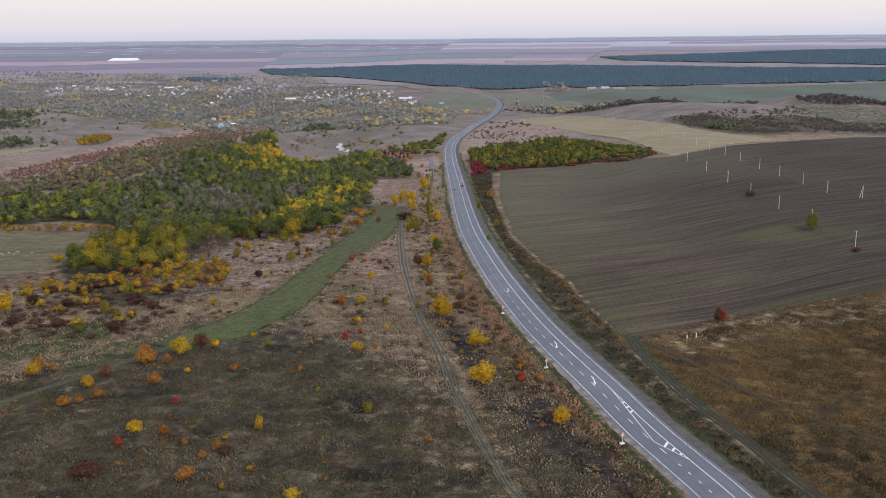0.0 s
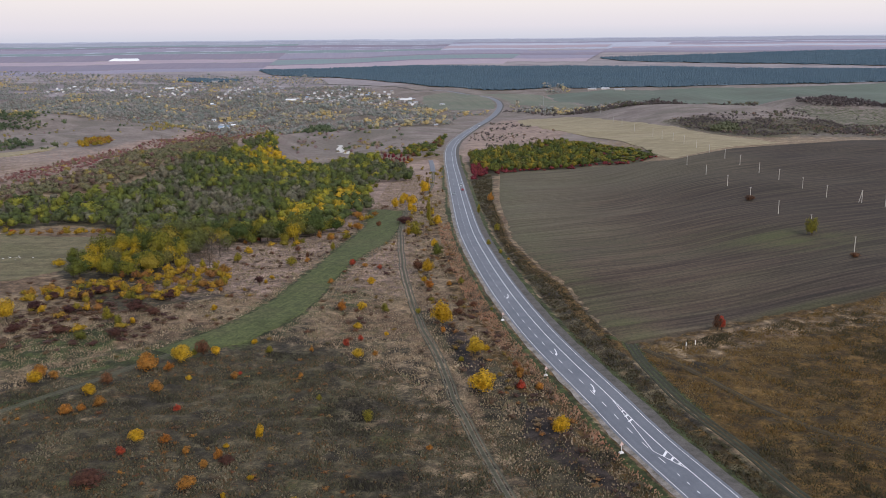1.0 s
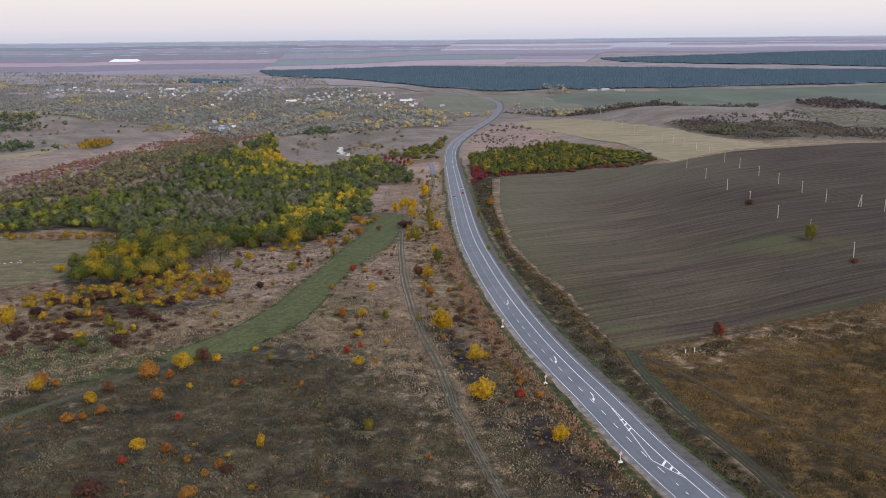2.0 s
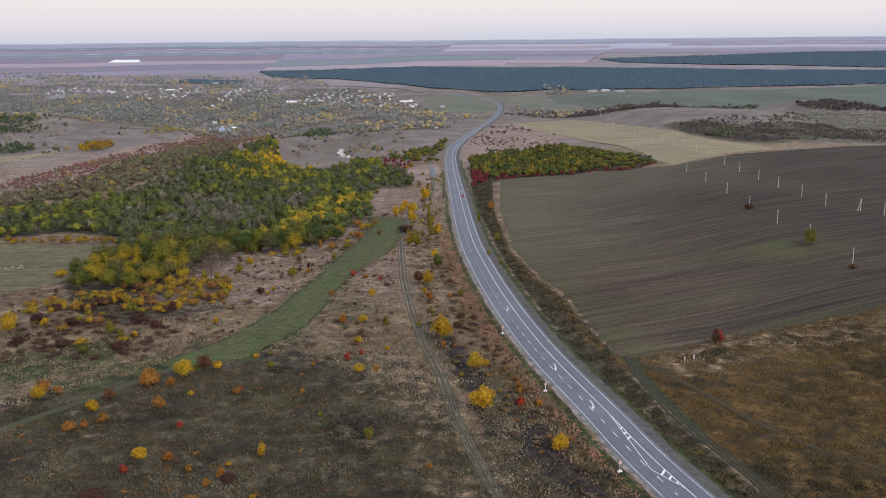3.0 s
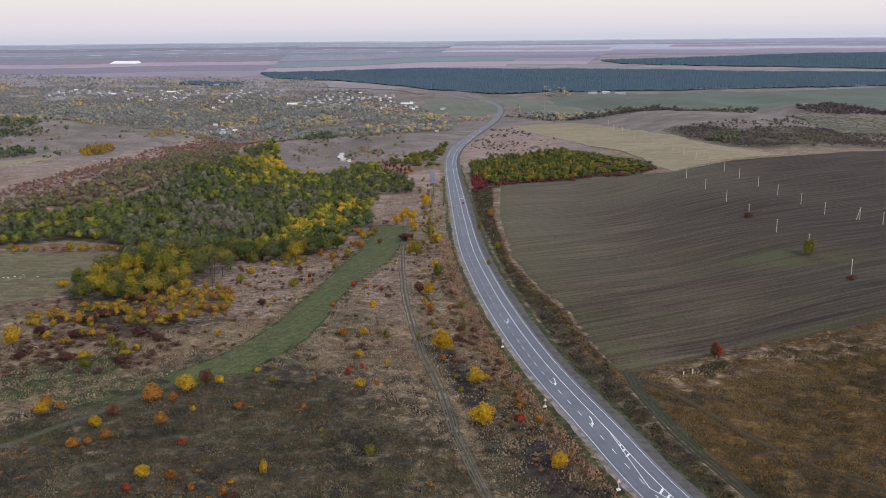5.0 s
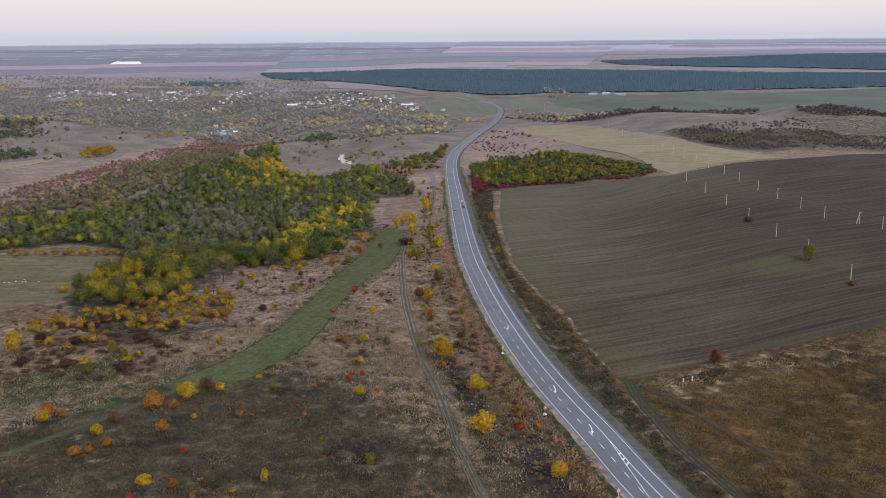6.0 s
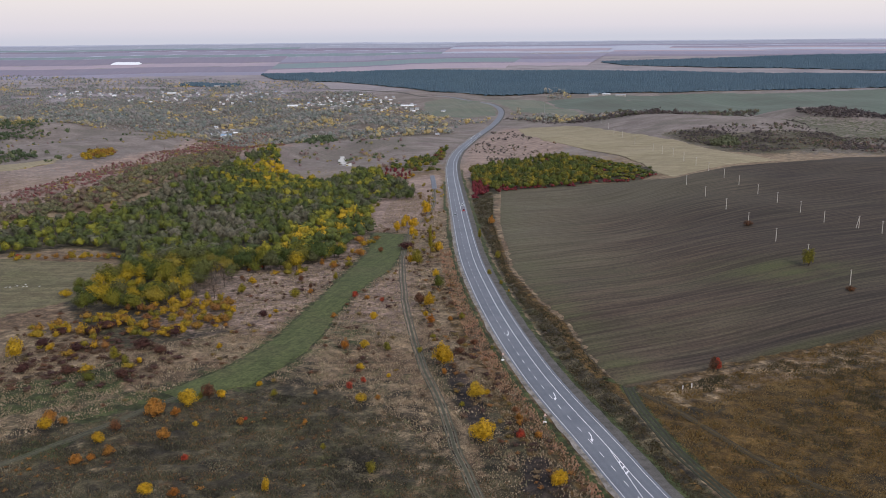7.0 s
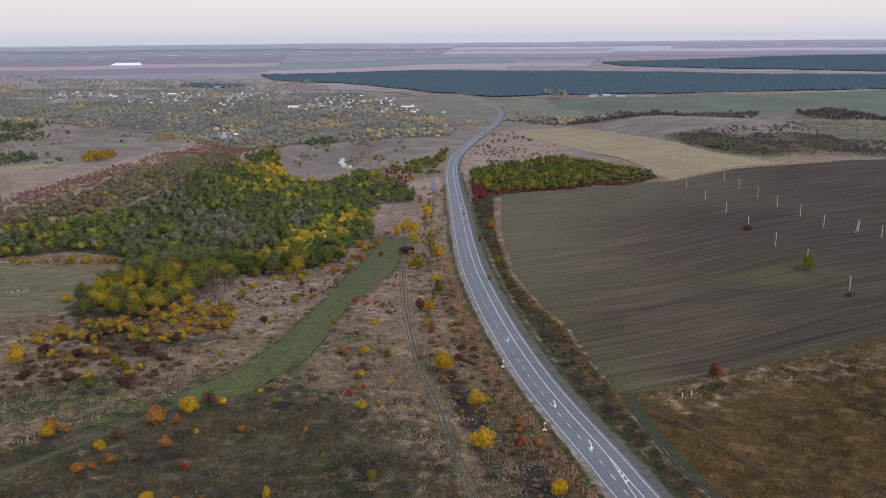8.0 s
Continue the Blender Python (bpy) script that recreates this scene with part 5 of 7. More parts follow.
wood_mass("sage_scrub", sage, rng.uniform(5, 8.5, len(sage)), rng.uniform(3.8, 7.5, len(sage)), patchy(sage, 30, 34, 0.3), SAGE_MIX, "sage and tan scrub trees above the wood", "wood", 84, 0.08, 96, core=(7, 4), ragged=0.2)
wood_mass("sumac_thicket", reds, 3.6 * np.exp(rng.normal(0, 0.4, len(reds))), 2.6 * np.exp(rng.normal(0, 0.35, len(reds))), patchy(reds, 40, 31, 0.3), RED_MIX, "rust and crimson scrub on the hillside", "thicket", 19, 0.13, 7, lobes=5, core=(5, 3), ragged=0.3)

# yellow saplings along the foot of the wood
fringe = np.vstack([scatter(rng, [(-152, 352), (-142, 336), (-118, 312), (-98, 318), (-84, 328), (-90, 375), (-112, 366), (-140, 358)], 4.4), scatter(rng, [(-262, 484), (-205, 506), (-163, 494), (-165, 486), (-205, 496), (-262, 474)], 5), scatter(rng, [(-140, 338), (-118, 300), (-95, 285), (-120, 272), (-155, 300), (-165, 335)], 5.5), scatter(rng, [(-70, 842), (-30, 838), (-26, 862), (-62, 880)], 6.0), scatter(rng, [(-104, 428), (-72, 428), (-54, 462), (-44, 530), (-38, 520), (-50, 450), (-74, 416)], 6.5)])
fringe = fringe[rng.random(len(fringe)) < np.where((fringe[:, 1] < 314) & (fringe[:, 0] < -90), 0.14, 0.7)]
GOLD_MIX = mat_wood_mass("sapling_foliage", (0.168, 0.154, 0.022), (0.420, 0.259, 0.017), (0.238, 0.105, 0.039), (0.476, 0.280, 0.017), (0.210, 0.168, 0.022))
wood_mass("sapling_thicket", fringe, rng.uniform(3, 6, len(fringe)), rng.uniform(2.2, 5.5, len(fringe)), patchy(fringe, 14, 41), GOLD_MIX, "yellow and olive saplings along the wood", "thicket", 120, 0.07, 8, ragged=0.3, core=(8, 4))

# low brown and maroon brush on the open slopes
brush_zone = [(-180, 250), (-170, 420), (-110, 470), (-50, 560), (-12, 560), (10, 330), (24, 240), (40, 180), (20, 180), (-10, 262), (-70, 268), (-100, 250)]
brush = scatter(rng, brush_zone, 4.6)
keep = (inside(brush[:, 0], brush[:, 1], WOOD, 4) < 0.3) & (rng.random(len(brush)) < 0.10 + 0.5 * (patchy(brush, 22, 51) > 0.68))
off_b, _ = road_offset(brush[:, 0], brush[:, 1])
sward_gap = inside(brush[:, 0], brush[:, 1], SWARD_EDGE, 1.5)
track_gap = np.abs(brush[:, 0] - np.interp(brush[:, 1], [161, 197, 237, 285, 326, 364, 410, 472, 551], [15, 7, 1, -8, -13, -17, -20, -23, -21])) < 3.2
brush = brush[keep & (np.abs(off_b + 1.6) > 11.5) & (sward_gap < 0.1) & ~track_gap]
BRUSH_MIX = mat_wood_mass("brush_foliage", (0.082, 0.039, 0.034), (0.159, 0.092, 0.060), (0.103, 0.079, 0.053), (0.179, 0.076, 0.042), (0.138, 0.112, 0.060), (0.276, 0.170, 0.034), clump=0.4)
wood_mass("low_brush", brush, rng.uniform(1.6, 3.6, len(brush)), rng.uniform(0.8, 2.0, len(brush)), patchy(brush, 16, 52), BRUSH_MIX, "low brown and maroon brush on the slope", "brush", 34, 0.13, 9, core=(6, 3), ragged=0.45)

# small rust and orange shrublets in the dark weeds
rusty = scatter(rng, WEEDS, 3.6)
rusty = rusty[(rusty[:, 1] > 150) & (patchy(rusty, 18, 54, 0.2) > 0.62) & (rng.random(len(rusty)) < 0.6)]
SHRUBLET_MIX = mat_wood_mass("shrublet_foliage", (0.120, 0.075, 0.045), (0.288, 0.138, 0.040), (0.168, 0.069, 0.035), (0.240, 0.161, 0.060), (0.384, 0.172, 0.030), clump=0.4)
wood_mass("rust_shrublets", rusty, rng.uniform(0.9, 2.2, len(rusty)), rng.uniform(0.4, 1.1, len(rusty)), rng.random(len(rusty)), SHRUBLET_MIX, "small rust and orange shrublets in weeds", "brush", 30, 0.13, 93, core=(5, 3), ragged=0.5)

# yellow and olive bushes beside the track, and a grove by the highway
beside = scatter(rng, [(-22, 450), (-4, 450), (2, 600), (3, 760), (-13, 860), (-22, 740), (-15, 600)], 6.5)
beside = beside[(rng.random(len(beside)) < 0.4) & ~((np.abs(beside[:, 0] + 9.5) < 6) & (beside[:, 1] > 735))]
grove = np.vstack([scatter(rng, [(-57, 960), (-33, 1071), (5, 1080), (-2, 904), (-13, 883), (-37, 902)], 8.0), scatter(rng, [(-3, 1040), (2, 1120), (10, 1190), (0, 1220), (-10, 1100)], 7)])
grove = grove[patchy(grove, 30, 57, 0.1) > 0.25]
lane_off, _ = road_offset(grove[:, 0], grove[:, 1])
grove = grove[lane_off < -14]
BESIDE_MIX = mat_wood_mass("trackside_foliage", (0.15, 0.14, 0.03), (0.38, 0.25, 0.02), (0.20, 0.16, 0.03), (0.16, 0.09, 0.05), (0.30, 0.21, 0.025))
wood_mass("trackside_bushes", beside, rng.uniform(2.2, 5.0, len(beside)), rng.uniform(1.6, 4.6, len(beside)), rng.random(len(beside)), BESIDE_MIX, "yellow and olive bushes beside the track", "bushes", 46, 0.1, 94, core=(8, 4), ragged=0.35)
wood_mass("roadside_grove", grove, rng.uniform(6, 10, len(grove)), rng.uniform(4.5, 8, len(grove)), rng.random(len(grove)) * 0.8, COPSE_MIX, "green and golden grove beside the highway", "wood", 60, 0.07, 95, core=(8, 4), ragged=0.2)

# maroon thickets below the wood
dark = scatter(rng, [(-152, 262), (-152, 335), (-112, 332), (-92, 305), (-98, 268)], 4.0)
dark = dark[(patchy(dark, 12, 53, 0.1) > 0.3) & (rng.random(len(dark)) < 0.85)]
wood_mass("maroon_brush", dark, rng.uniform(2.5, 5.0, len(dark)), rng.uniform(0.9, 2.0, len(dark)), rng.beta(1, 3, len(dark)) * 0.9, BRUSH_MIX, "maroon and brown brush below the wood", "brush", 34, 0.13, 91, core=(6, 3), ragged=0.45)
gold_hill = scatter(rng, [(-414, 1004), (-437, 1074), (-470, 1190), (-455, 1200), (-397, 1075), (-393, 1029)], 7.0)
gold_hill = gold_hill[rng.random(len(gold_hill)) < 0.7]
wood_mass("golden_thicket", gold_hill, rng.uniform(6, 11, len(gold_hill)), rng.uniform(5, 9, len(gold_hill)), rng.uniform(0, 1, len(gold_hill)), GOLD_MIX, "golden bushes on the hillside", "bushes", 60, 0.085, 92, core=(7, 4), ragged=0.35)

# scrub along the right-hand ditch, and thickets on the left-hand bank
hedge = scatter(rng, SCRUB_E, 2.0)
off_h, _ = road_offset(hedge[:, 0], hedge[:, 1])
hedge = hedge[(off_h > 10.2) & (hedge[:, 1] > 120) & (rng.random(len(hedge)) < 0.22)]
HEDGE_MIX = mat_wood_mass("ditch_scrub", (0.039, 0.036, 0.015), (0.064, 0.055, 0.024), (0.048, 0.043, 0.019), (0.078, 0.065, 0.031), share=0.25, clump=0)
wood_mass("ditch_scrub", hedge, rng.uniform(1.0, 2.6, len(hedge)), rng.uniform(0.5, 1.4, len(hedge)), patchy(hedge, 12, 55), HEDGE_MIX, "brown withered scrub along the ditch", "scrub", 26, 0.15, 10, core=(5, 3), ragged=0.45)
bank = scatter(rng, [(12, 300), (24, 250), (38, 200), (52, 150), (36, 150), (22, 200), (4, 262), (-6, 320), (-14, 420), (-10, 560), (-2, 560), (2, 420)], 3.0)
off_k, _ = road_offset(bank[:, 0], bank[:, 1])
bank = bank[(off_k < -13.5) & (rng.random(len(bank)) < np.where(bank[:, 1] > 300, 0.28, 0.5))]
BANK_MIX = mat_wood_mass("bank_scrub", (0.081, 0.047, 0.037), (0.115, 0.065, 0.050), (0.068, 0.055, 0.045), (0.324, 0.150, 0.045), (0.176, 0.130, 0.075), (0.270, 0.182, 0.100), clump=0.4)
wood_mass("bank_scrub", bank, rng.uniform(1.2, 3.2, len(bank)), rng.uniform(0.6, 1.8, len(bank)), patchy(bank, 10, 58), BANK_MIX, "rusty scrub on the bank above the highway", "scrub", 30, 0.14, 11, core=(5, 3), ragged=0.45)

# bushes over the left hills, the valley floor and the slopes to the east
def thin(poly, gap, share, size, seed, cut=0.5, blur=0.07):
    xy = scatter(rng, poly, gap)
    xy = xy[np.abs(xy[:, 0]) < 0.54 * xy[:, 1] + 60]
    return xy[(patchy(xy, size, seed, blur) > cut) & (rng.random(len(xy)) < share)]


DARK_GROVE = [(-1136, 1929), (-1041, 2061), (-667, 1483), (-648, 1452), (-632, 1443), (-642, 1400), (-666, 1393), (-685, 1360), (-762, 1286)]
LOW_GROVE = [(-633, 1125), (-571, 1144), (-553, 1177), (-532, 1170), (-519, 1125), (-545, 1090), (-584, 1035)]
SPUR_TREES = [(-205, 1330), (-215, 1480), (-190, 1490), (-165, 1380), (-160, 1259), (-189, 1250)]
GOLD_ROW = [(-461, 1362), (-508, 1660), (-499, 1820), (-478, 1750), (-434, 1446), (-447, 1358)]
hills = np.vstack([thin([(-900, 900), (-430, 1000), (-380, 1300), (-330, 1500), (-500, 1700), (-1300, 1700)], 13, 0.35, 50, 81, 0.6),
                   thin(DARK_GROVE, 6.5, 0.97, 60, 82, 0.15),
                   thin(LOW_GROVE, 6.5, 0.97, 60, 83, 0.1),
                   thin(SPUR_TREES, 7, 0.95, 60, 87, 0.1),
                   thin(GOLD_ROW, 8, 0.9, 60, 88, 0.2),
                   thin([(-205, 1330), (-280, 1500), (-330, 1640), (-300, 1640), (-240, 1480), (-190, 1330)], 9, 0.8, 60, 89, 0.3),
                   thin([(-150, 960), (-100, 990), (-60, 960), (-40, 1100), (-60, 1300), (-150, 1350), (-185, 1240), (-180, 1060)], 8, 0.35, 40, 84, 0.4),
                   thin([(-420, 700), (-700, 700), (-900, 900), (-430, 960)], 12, 0.4, 50, 85, 0.55)])
h_hue = patchy(hills, 80, 86)
h_hue = np.where(inside(hills[:, 0], hills[:, 1], DARK_GROVE, 5) > 0.5, 0.55 * h_hue ** 1.5, h_hue)
h_hue = np.where(inside(hills[:, 0], hills[:, 1], LOW_GROVE, 5) > 0.5, 0.3 * h_hue, h_hue)
h_hue = np.where(inside(hills[:, 0], hills[:, 1], SPUR_TREES, 5) > 0.5, 0.25 * h_hue, h_hue)
h_hue = np.where(inside(hills[:, 0], hills[:, 1], GOLD_ROW, 5) > 0.5, 0.35 + 0.4 * h_hue, h_hue)
h_wide = 4.6 * np.exp(np.clip(rng.normal(0, 0.45, len(hills)), -0.8, 0.7)) * np.where(h_hue < 0.3, 1.4, 1.0)
HILL_MIX = mat_wood_mass("hill_foliage", (0.063, 0.088, 0.046), (0.092, 0.118, 0.059), (0.202, 0.189, 0.092), (0.361, 0.269, 0.067), (0.244, 0.181, 0.164), (0.227, 0.134, 0.139), clump=0)
wood_mass("hill_thicket", hills, h_wide, h_wide * rng.uniform(0.6, 1.05, len(hills)), h_hue, HILL_MIX, "scattered bushes on the brown hills", "bushes", 26, 0.12, 13, lobes=5, core=(5, 3), ragged=0.25)

RAVINE_GREEN = [(286, 939), (299, 982), (323, 1005), (326, 981), (306, 930)]
HILL_WOOD = [(525, 1335), (547, 1335), (600, 1330), (760, 1480), (800, 1400), (650, 1235), (560, 1245), (527, 1275)]
east = np.vstack([thin(EAST_SLOPE, 3.2, 0.95, 26, 91, 0.34, 0.14),
                  thin([(300, 1112), (345, 1120), (420, 1150), (490, 1230), (480, 1130), (425, 1090), (366, 1060), (330, 1060)], 4.5, 0.7, 24, 90, 0.5, 0.2),
                  thin([(481, 1087), (549, 1101), (568, 1043), (436, 820), (410, 822), (389, 851), (353, 848)], 4.0, 0.9, 30, 92, 0.4, 0.15),
                  thin(HILL_WOOD, 4.4, 0.98, 200, 93, 0.01),
                  thin([(225, 1640), (260, 1560), (330, 1440), (410, 1450), (500, 1560), (680, 1924), (560, 1920), (400, 1740), (290, 1740)], 6.8, 0.97, 60, 98, 0.1, 0.2),
                  thin([(113, 1842), (208, 1870), (260, 1640), (225, 1620), (191, 1690)], 8.5, 0.9, 60, 99, 0.3, 0.2),
                  thin([(500, 1090), (620, 1110), (700, 1180), (560, 1200), (500, 1180)], 14, 0.3, 40, 97, 0.4, 0.2),
                  thin(RAVINE_GREEN, 5.0, 0.95, 60, 96, 0.05),
                  thin([(50, 960), (100, 1010), (150, 1030), (124, 1140), (118, 1316), (120, 1500), (90, 1600), (60, 1350), (30, 1150)], 7, 0.45, 60, 94, 0.40)])
e_hue = 0.85 * patchy(east, 80, 95)
e_hue = np.where(inside(east[:, 0], east[:, 1], RAVINE_GREEN, 4) > 0.5, 0.6, np.where(inside(east[:, 0], east[:, 1], HILL_WOOD, 4) > 0.5, 0.35 * e_hue, np.where((east[:, 1] > 1430) & (east[:, 0] > 200), 0.15 + 0.75 * e_hue, e_hue)))
EAST_MIX = mat_wood_mass("slope_foliage", (0.062, 0.052, 0.056), (0.105, 0.083, 0.080), (0.080, 0.066, 0.068), (0.100, 0.108, 0.058), (0.165, 0.112, 0.098), (0.400, 0.245, 0.085), clump=0)
big = np.where((east[:, 1] > 1430) & (east[:, 0] > 200), 2.1, np.where((east[:, 1] > 1600) | (inside(east[:, 0], east[:, 1], HILL_WOOD, 4) > 0.5), 1.5, np.where(inside(east[:, 0], east[:, 1], RAVINE_GREEN, 4) > 0.5, 1.5, np.where(inside(east[:, 0], east[:, 1], EAST_SLOPE, 2) > 0.5, 0.8, 1.0))))
e_wide = big * 3.2 * np.exp(np.clip(rng.normal(0, 0.45, len(east)), -0.9, 0.7))
wood_mass("slope_thicket", east, e_wide, e_wide * rng.uniform(0.55, 0.95, len(east)), e_hue, EAST_MIX, "dark leafless thickets on the slopes", "bushes", 15, 0.145, 14, lobes=5, core=(5, 3), ragged=0.3)


def build_pinewood(name, polys, gap, tall, label, seed):
    rng = np.random.default_rng(seed)
    xy = np.vstack([scatter(rng, p, gap) for p in polys])
    # planted in strips, with thinner and lighter rides between them
    row = np.mod(xy[:, 1] * 0.985 + xy[:, 0] * 0.17 + 12 * np.sin(xy[:, 0] / 190), 58)
    young = row < 13
    n = len(xy)
    z = ground_z(xy[:, 0], xy[:, 1])
    h, w = rng.uniform(0.9, 1.08, n) * tall * np.where(young, 0.55, 1), rng.uniform(0.85, 1.15, n) * gap * 0.85
    V = np.empty((n, 6, 3))
    spin = rng.uniform(0, 1, n)
    for k in range(5):
        c, d = np.cos(spin + k * 2 * math.pi / 5), np.sin(spin + k * 2 * math.pi / 5)
        j = rng.uniform(0.8, 1.15, n)
        V[:, k] = np.column_stack([xy[:, 0] + c * w * j, xy[:, 1] + d * w * j, z + h * rng.uniform(0.02, 0.5, n)])
    V[:, 5] = np.column_stack([xy[:, 0], xy[:, 1], z + h])
    F = (np.array([(k, (k + 1) % 5, 5) for k in range(5)])[None] + 6 * np.arange(n)[:, None, None]).reshape(-1, 3)
    tone = np.where(young, rng.uniform(0.7, 1.0, n), 0.62 * patchy(xy, 160, seed))
    ob = mesh_object(name, V.reshape(-1, 3), F, HAZY_PINE_MIX, False, {"plant": np.repeat(tone, 6)})
    return tagged(ob, label, "pinewood", kind="stuff")


# needle colours lightened and blued to carry the haze of distance
HAZY_PINE_MIX = mat_wood_mass("hazed_pine_foliage", (0.062, 0.105, 0.143), (0.075, 0.120, 0.158), (0.069, 0.112, 0.146), (0.132, 0.177, 0.216), clump=0)
build_pinewood("pinewood", [PINE_NEAR], 7.4, 9, "pine plantation on the plain with blue haze in its colour", 3)
build_pinewood("pinewood", [PINE_FAR, [(-900, 3050), (-700, 3000), (-680, 3090), (-880, 3130)]], 9.5, 9, "distant pine plantation with haze in its colour", 4)


# ---- tracks, chalk, water ----
def build_track(name, line, half, mat, label, lift=0.10, ruts=True, zone=None):
    ln = spline(line, 1.5)
    wob = np.array([0.35 * noise.noise((s * 0.11, 7.7, 0)) for s in range(len(ln))])
    v, f, u = ribbon(ln, -half + wob, half + wob, 13, lift)
    o = (2 * u - 1) * half
    if ruts:
        v[:, 2] -= 0.16 * (np.exp(-((o - 0.8) / 0.3) ** 2) + np.exp(-((o + 0.8) / 0.3) ** 2))
    v[:, 2] -= (lift + 0.3) * (np.abs(2 * u - 1) > 0.99)
    ob = mesh_object(name, v, f, mat, True, {"wheel": np.clip(np.exp(-((o - 0.8) / 0.38) ** 2) + np.exp(-((o + 0.8) / 0.38) ** 2), 0, 1)})
    return tagged(ob, label, "track", kind="structure")


def mat_ruts(name, grass, dirt):
    p = Paint(name, 0.95)
    fine, mid = p.noise(0.8, 5, 0.7), p.noise(4, 4, 0.7)
    g = p.mix(p.span(mid, 0.35, 0.65), grass, tuple(1.6 * c for c in grass))
    w = p.math("MULTIPLY", p.attr("wheel"), p.span(mid, 0.25, 0.5))
    c = p.mix(w, g, dirt)
    c = p.mix(1.0, c, p.ramp(fine, (0.3, (0.6, 0.6, 0.6)), (0.55, (1, 1, 1))), "MULTIPLY")
    return p.done(c, fine, 0.1, 0.6)


RUTS = mat_ruts("rutted_earth", (0.048, 0.046, 0.028), (0.205, 0.178, 0.140))
RUTS_GREEN = mat_ruts("grassy_ruts", (0.056, 0.054, 0.032), (0.090, 0.080, 0.060))
RUTS_GREY = mat_ruts("grey_packed_ruts", (0.030, 0.031, 0.018), (0.042, 0.038, 0.030))
RUTS_DARK = mat_ruts("dark_packed_ruts", (0.052, 0.036, 0.014), (0.042, 0.034, 0.024))
build_track("dirt_track", [(44, 100), (24, 140), (15, 161), (12, 172), (7, 197), (3, 216), (0.5, 237), (-4, 263), (-8, 285), (-13, 326), (-17, 364), (-20, 410), (-22.5, 472), (-21, 551), (-9, 630), (-8, 757)], 1.8, RUTS, "rutted dirt track through dry grass")
build_track("dirt_track", [(-190, 120), (-150, 170), (-128, 198), (-114, 213), (-109, 220), (-102, 230), (-96, 239), (-91, 248), (-84, 257)], 1.7, RUTS_GREEN, "grassy wheel track across the meadow")
build_track("field_track", [(104, 80), (88, 130), (74.5, 161), (70.5, 181), (67, 195), (62.3, 213), (59, 234), (58, 248), (58, 262)], 2.1, RUTS_GREY, "dark grassy track beside the ditch scrub")
build_track("dirt_track", [(170, 130), (130, 162), (97, 191), (81, 214), (69, 241), (61, 256)], 1.3, RUTS_DARK, "faint wheel track across the golden meadow", 0.24)
build_track("side_road", [(-8, 757), (-9, 800), (-11, 858)], 2.4, ASPHALT, "short stub of old grey asphalt lane", 0.45, False)
build_track("dirt_track", [(-330, 390), (-216, 398), (-200, 409), (-183, 415)], 1.3, RUTS, "worn path on the pale meadow")
build_track("village_lane", [(-460, 1650), (-430, 1760), (-520, 1900), (-560, 2100), (-640, 2380), (-660, 2650)], 3.5, SHOULDER_GREY, "pale village lane in the valley", 0.8, False)
build_track("village_lane", [(-20, 2480), (-137, 2700), (-248, 2818), (-420, 2960)], 5.0, SHOULDER_GREY, "country road leaving the village", 1.0, False)

# far lake draped on the slope; its sky reflection is painted plain white
LAKE_SHEEN = mat_plain("painted_lake_sheen", (0.80, 0.80, 0.82), 0.6, 30, 0.06)
coons([(-1408, 3819), (-1281, 3845)], [(-1421, 3925), (-1307, 3949)], [(-1408, 3819), (-1421, 3925)], [(-1281, 3845), (-1307, 3949)], 12, 8, 4.2, "sheeted_field", LAKE_SHEEN, "far lake on the plain with its sky reflection painted white", "field", 6)
coons([(-114, 1028), (-108, 1046)], [(-138, 1180), (-134, 1185)], [(-114, 1028), (-124, 1080), (-136, 1142), (-138, 1180)], [(-108, 1046), (-120, 1110), (-126, 1154), (-134, 1185)], 16, 18, 0.5, "chalk_pit", CHALK, "white chalk scar on the brown slope", "chalk pit", 7)


def rock(rng, size):
    bm = bmesh.new()
    bmesh.ops.create_icosphere(bm, subdivisions=1, radius=size)
    for v in bm.verts:
        v.co *= rng.uniform(0.7, 1.25)
        v.co.z *= 0.6
    v, f = np.array([tuple(q.co) for q in bm.verts]), np.array([[q.index for q in fc.verts] for fc in bm.faces])
    bm.free()
    return v, f


rng = np.random.default_rng(77)
for k in range(14):
    x, y = -206 + rng.normal(0, 5), 418 + rng.normal(0, 3.5)
    v, f = rock(rng, rng.uniform(0.3, 0.8))
    ob = mesh_object("chalk_block", v + [x, y, float(ground_z([x], [y])[0]) + 0.15], f, CHALK, False)
    tagged(ob, "pale chalk block lying in the meadow", "rock", "chalk blocks on the meadow")


# ---- poles ----
def build_box(cx, cy, cz, sx, sy, sz):
    v = np.array([(cx + i * sx / 2, cy + j * sy / 2, cz + k * sz / 2) for k in (-1, 1) for j in (-1, 1) for i in (-1, 1)], float)
    return v, np.array([[0, 2, 3, 1], [4, 5, 7, 6], [0, 1, 5, 4], [2, 6, 7, 3], [0, 4, 6, 2], [1, 3, 7, 5]])


STEEL = mat_plain("galvanised_steel", (0.42, 0.42, 0.43), 0.5, 0.5, 0.2, 0.6)
GLASS_CAP = mat_plain("insulator_glaze", (0.30, 0.24, 0.20), 0.3, 0.2, 0.2)


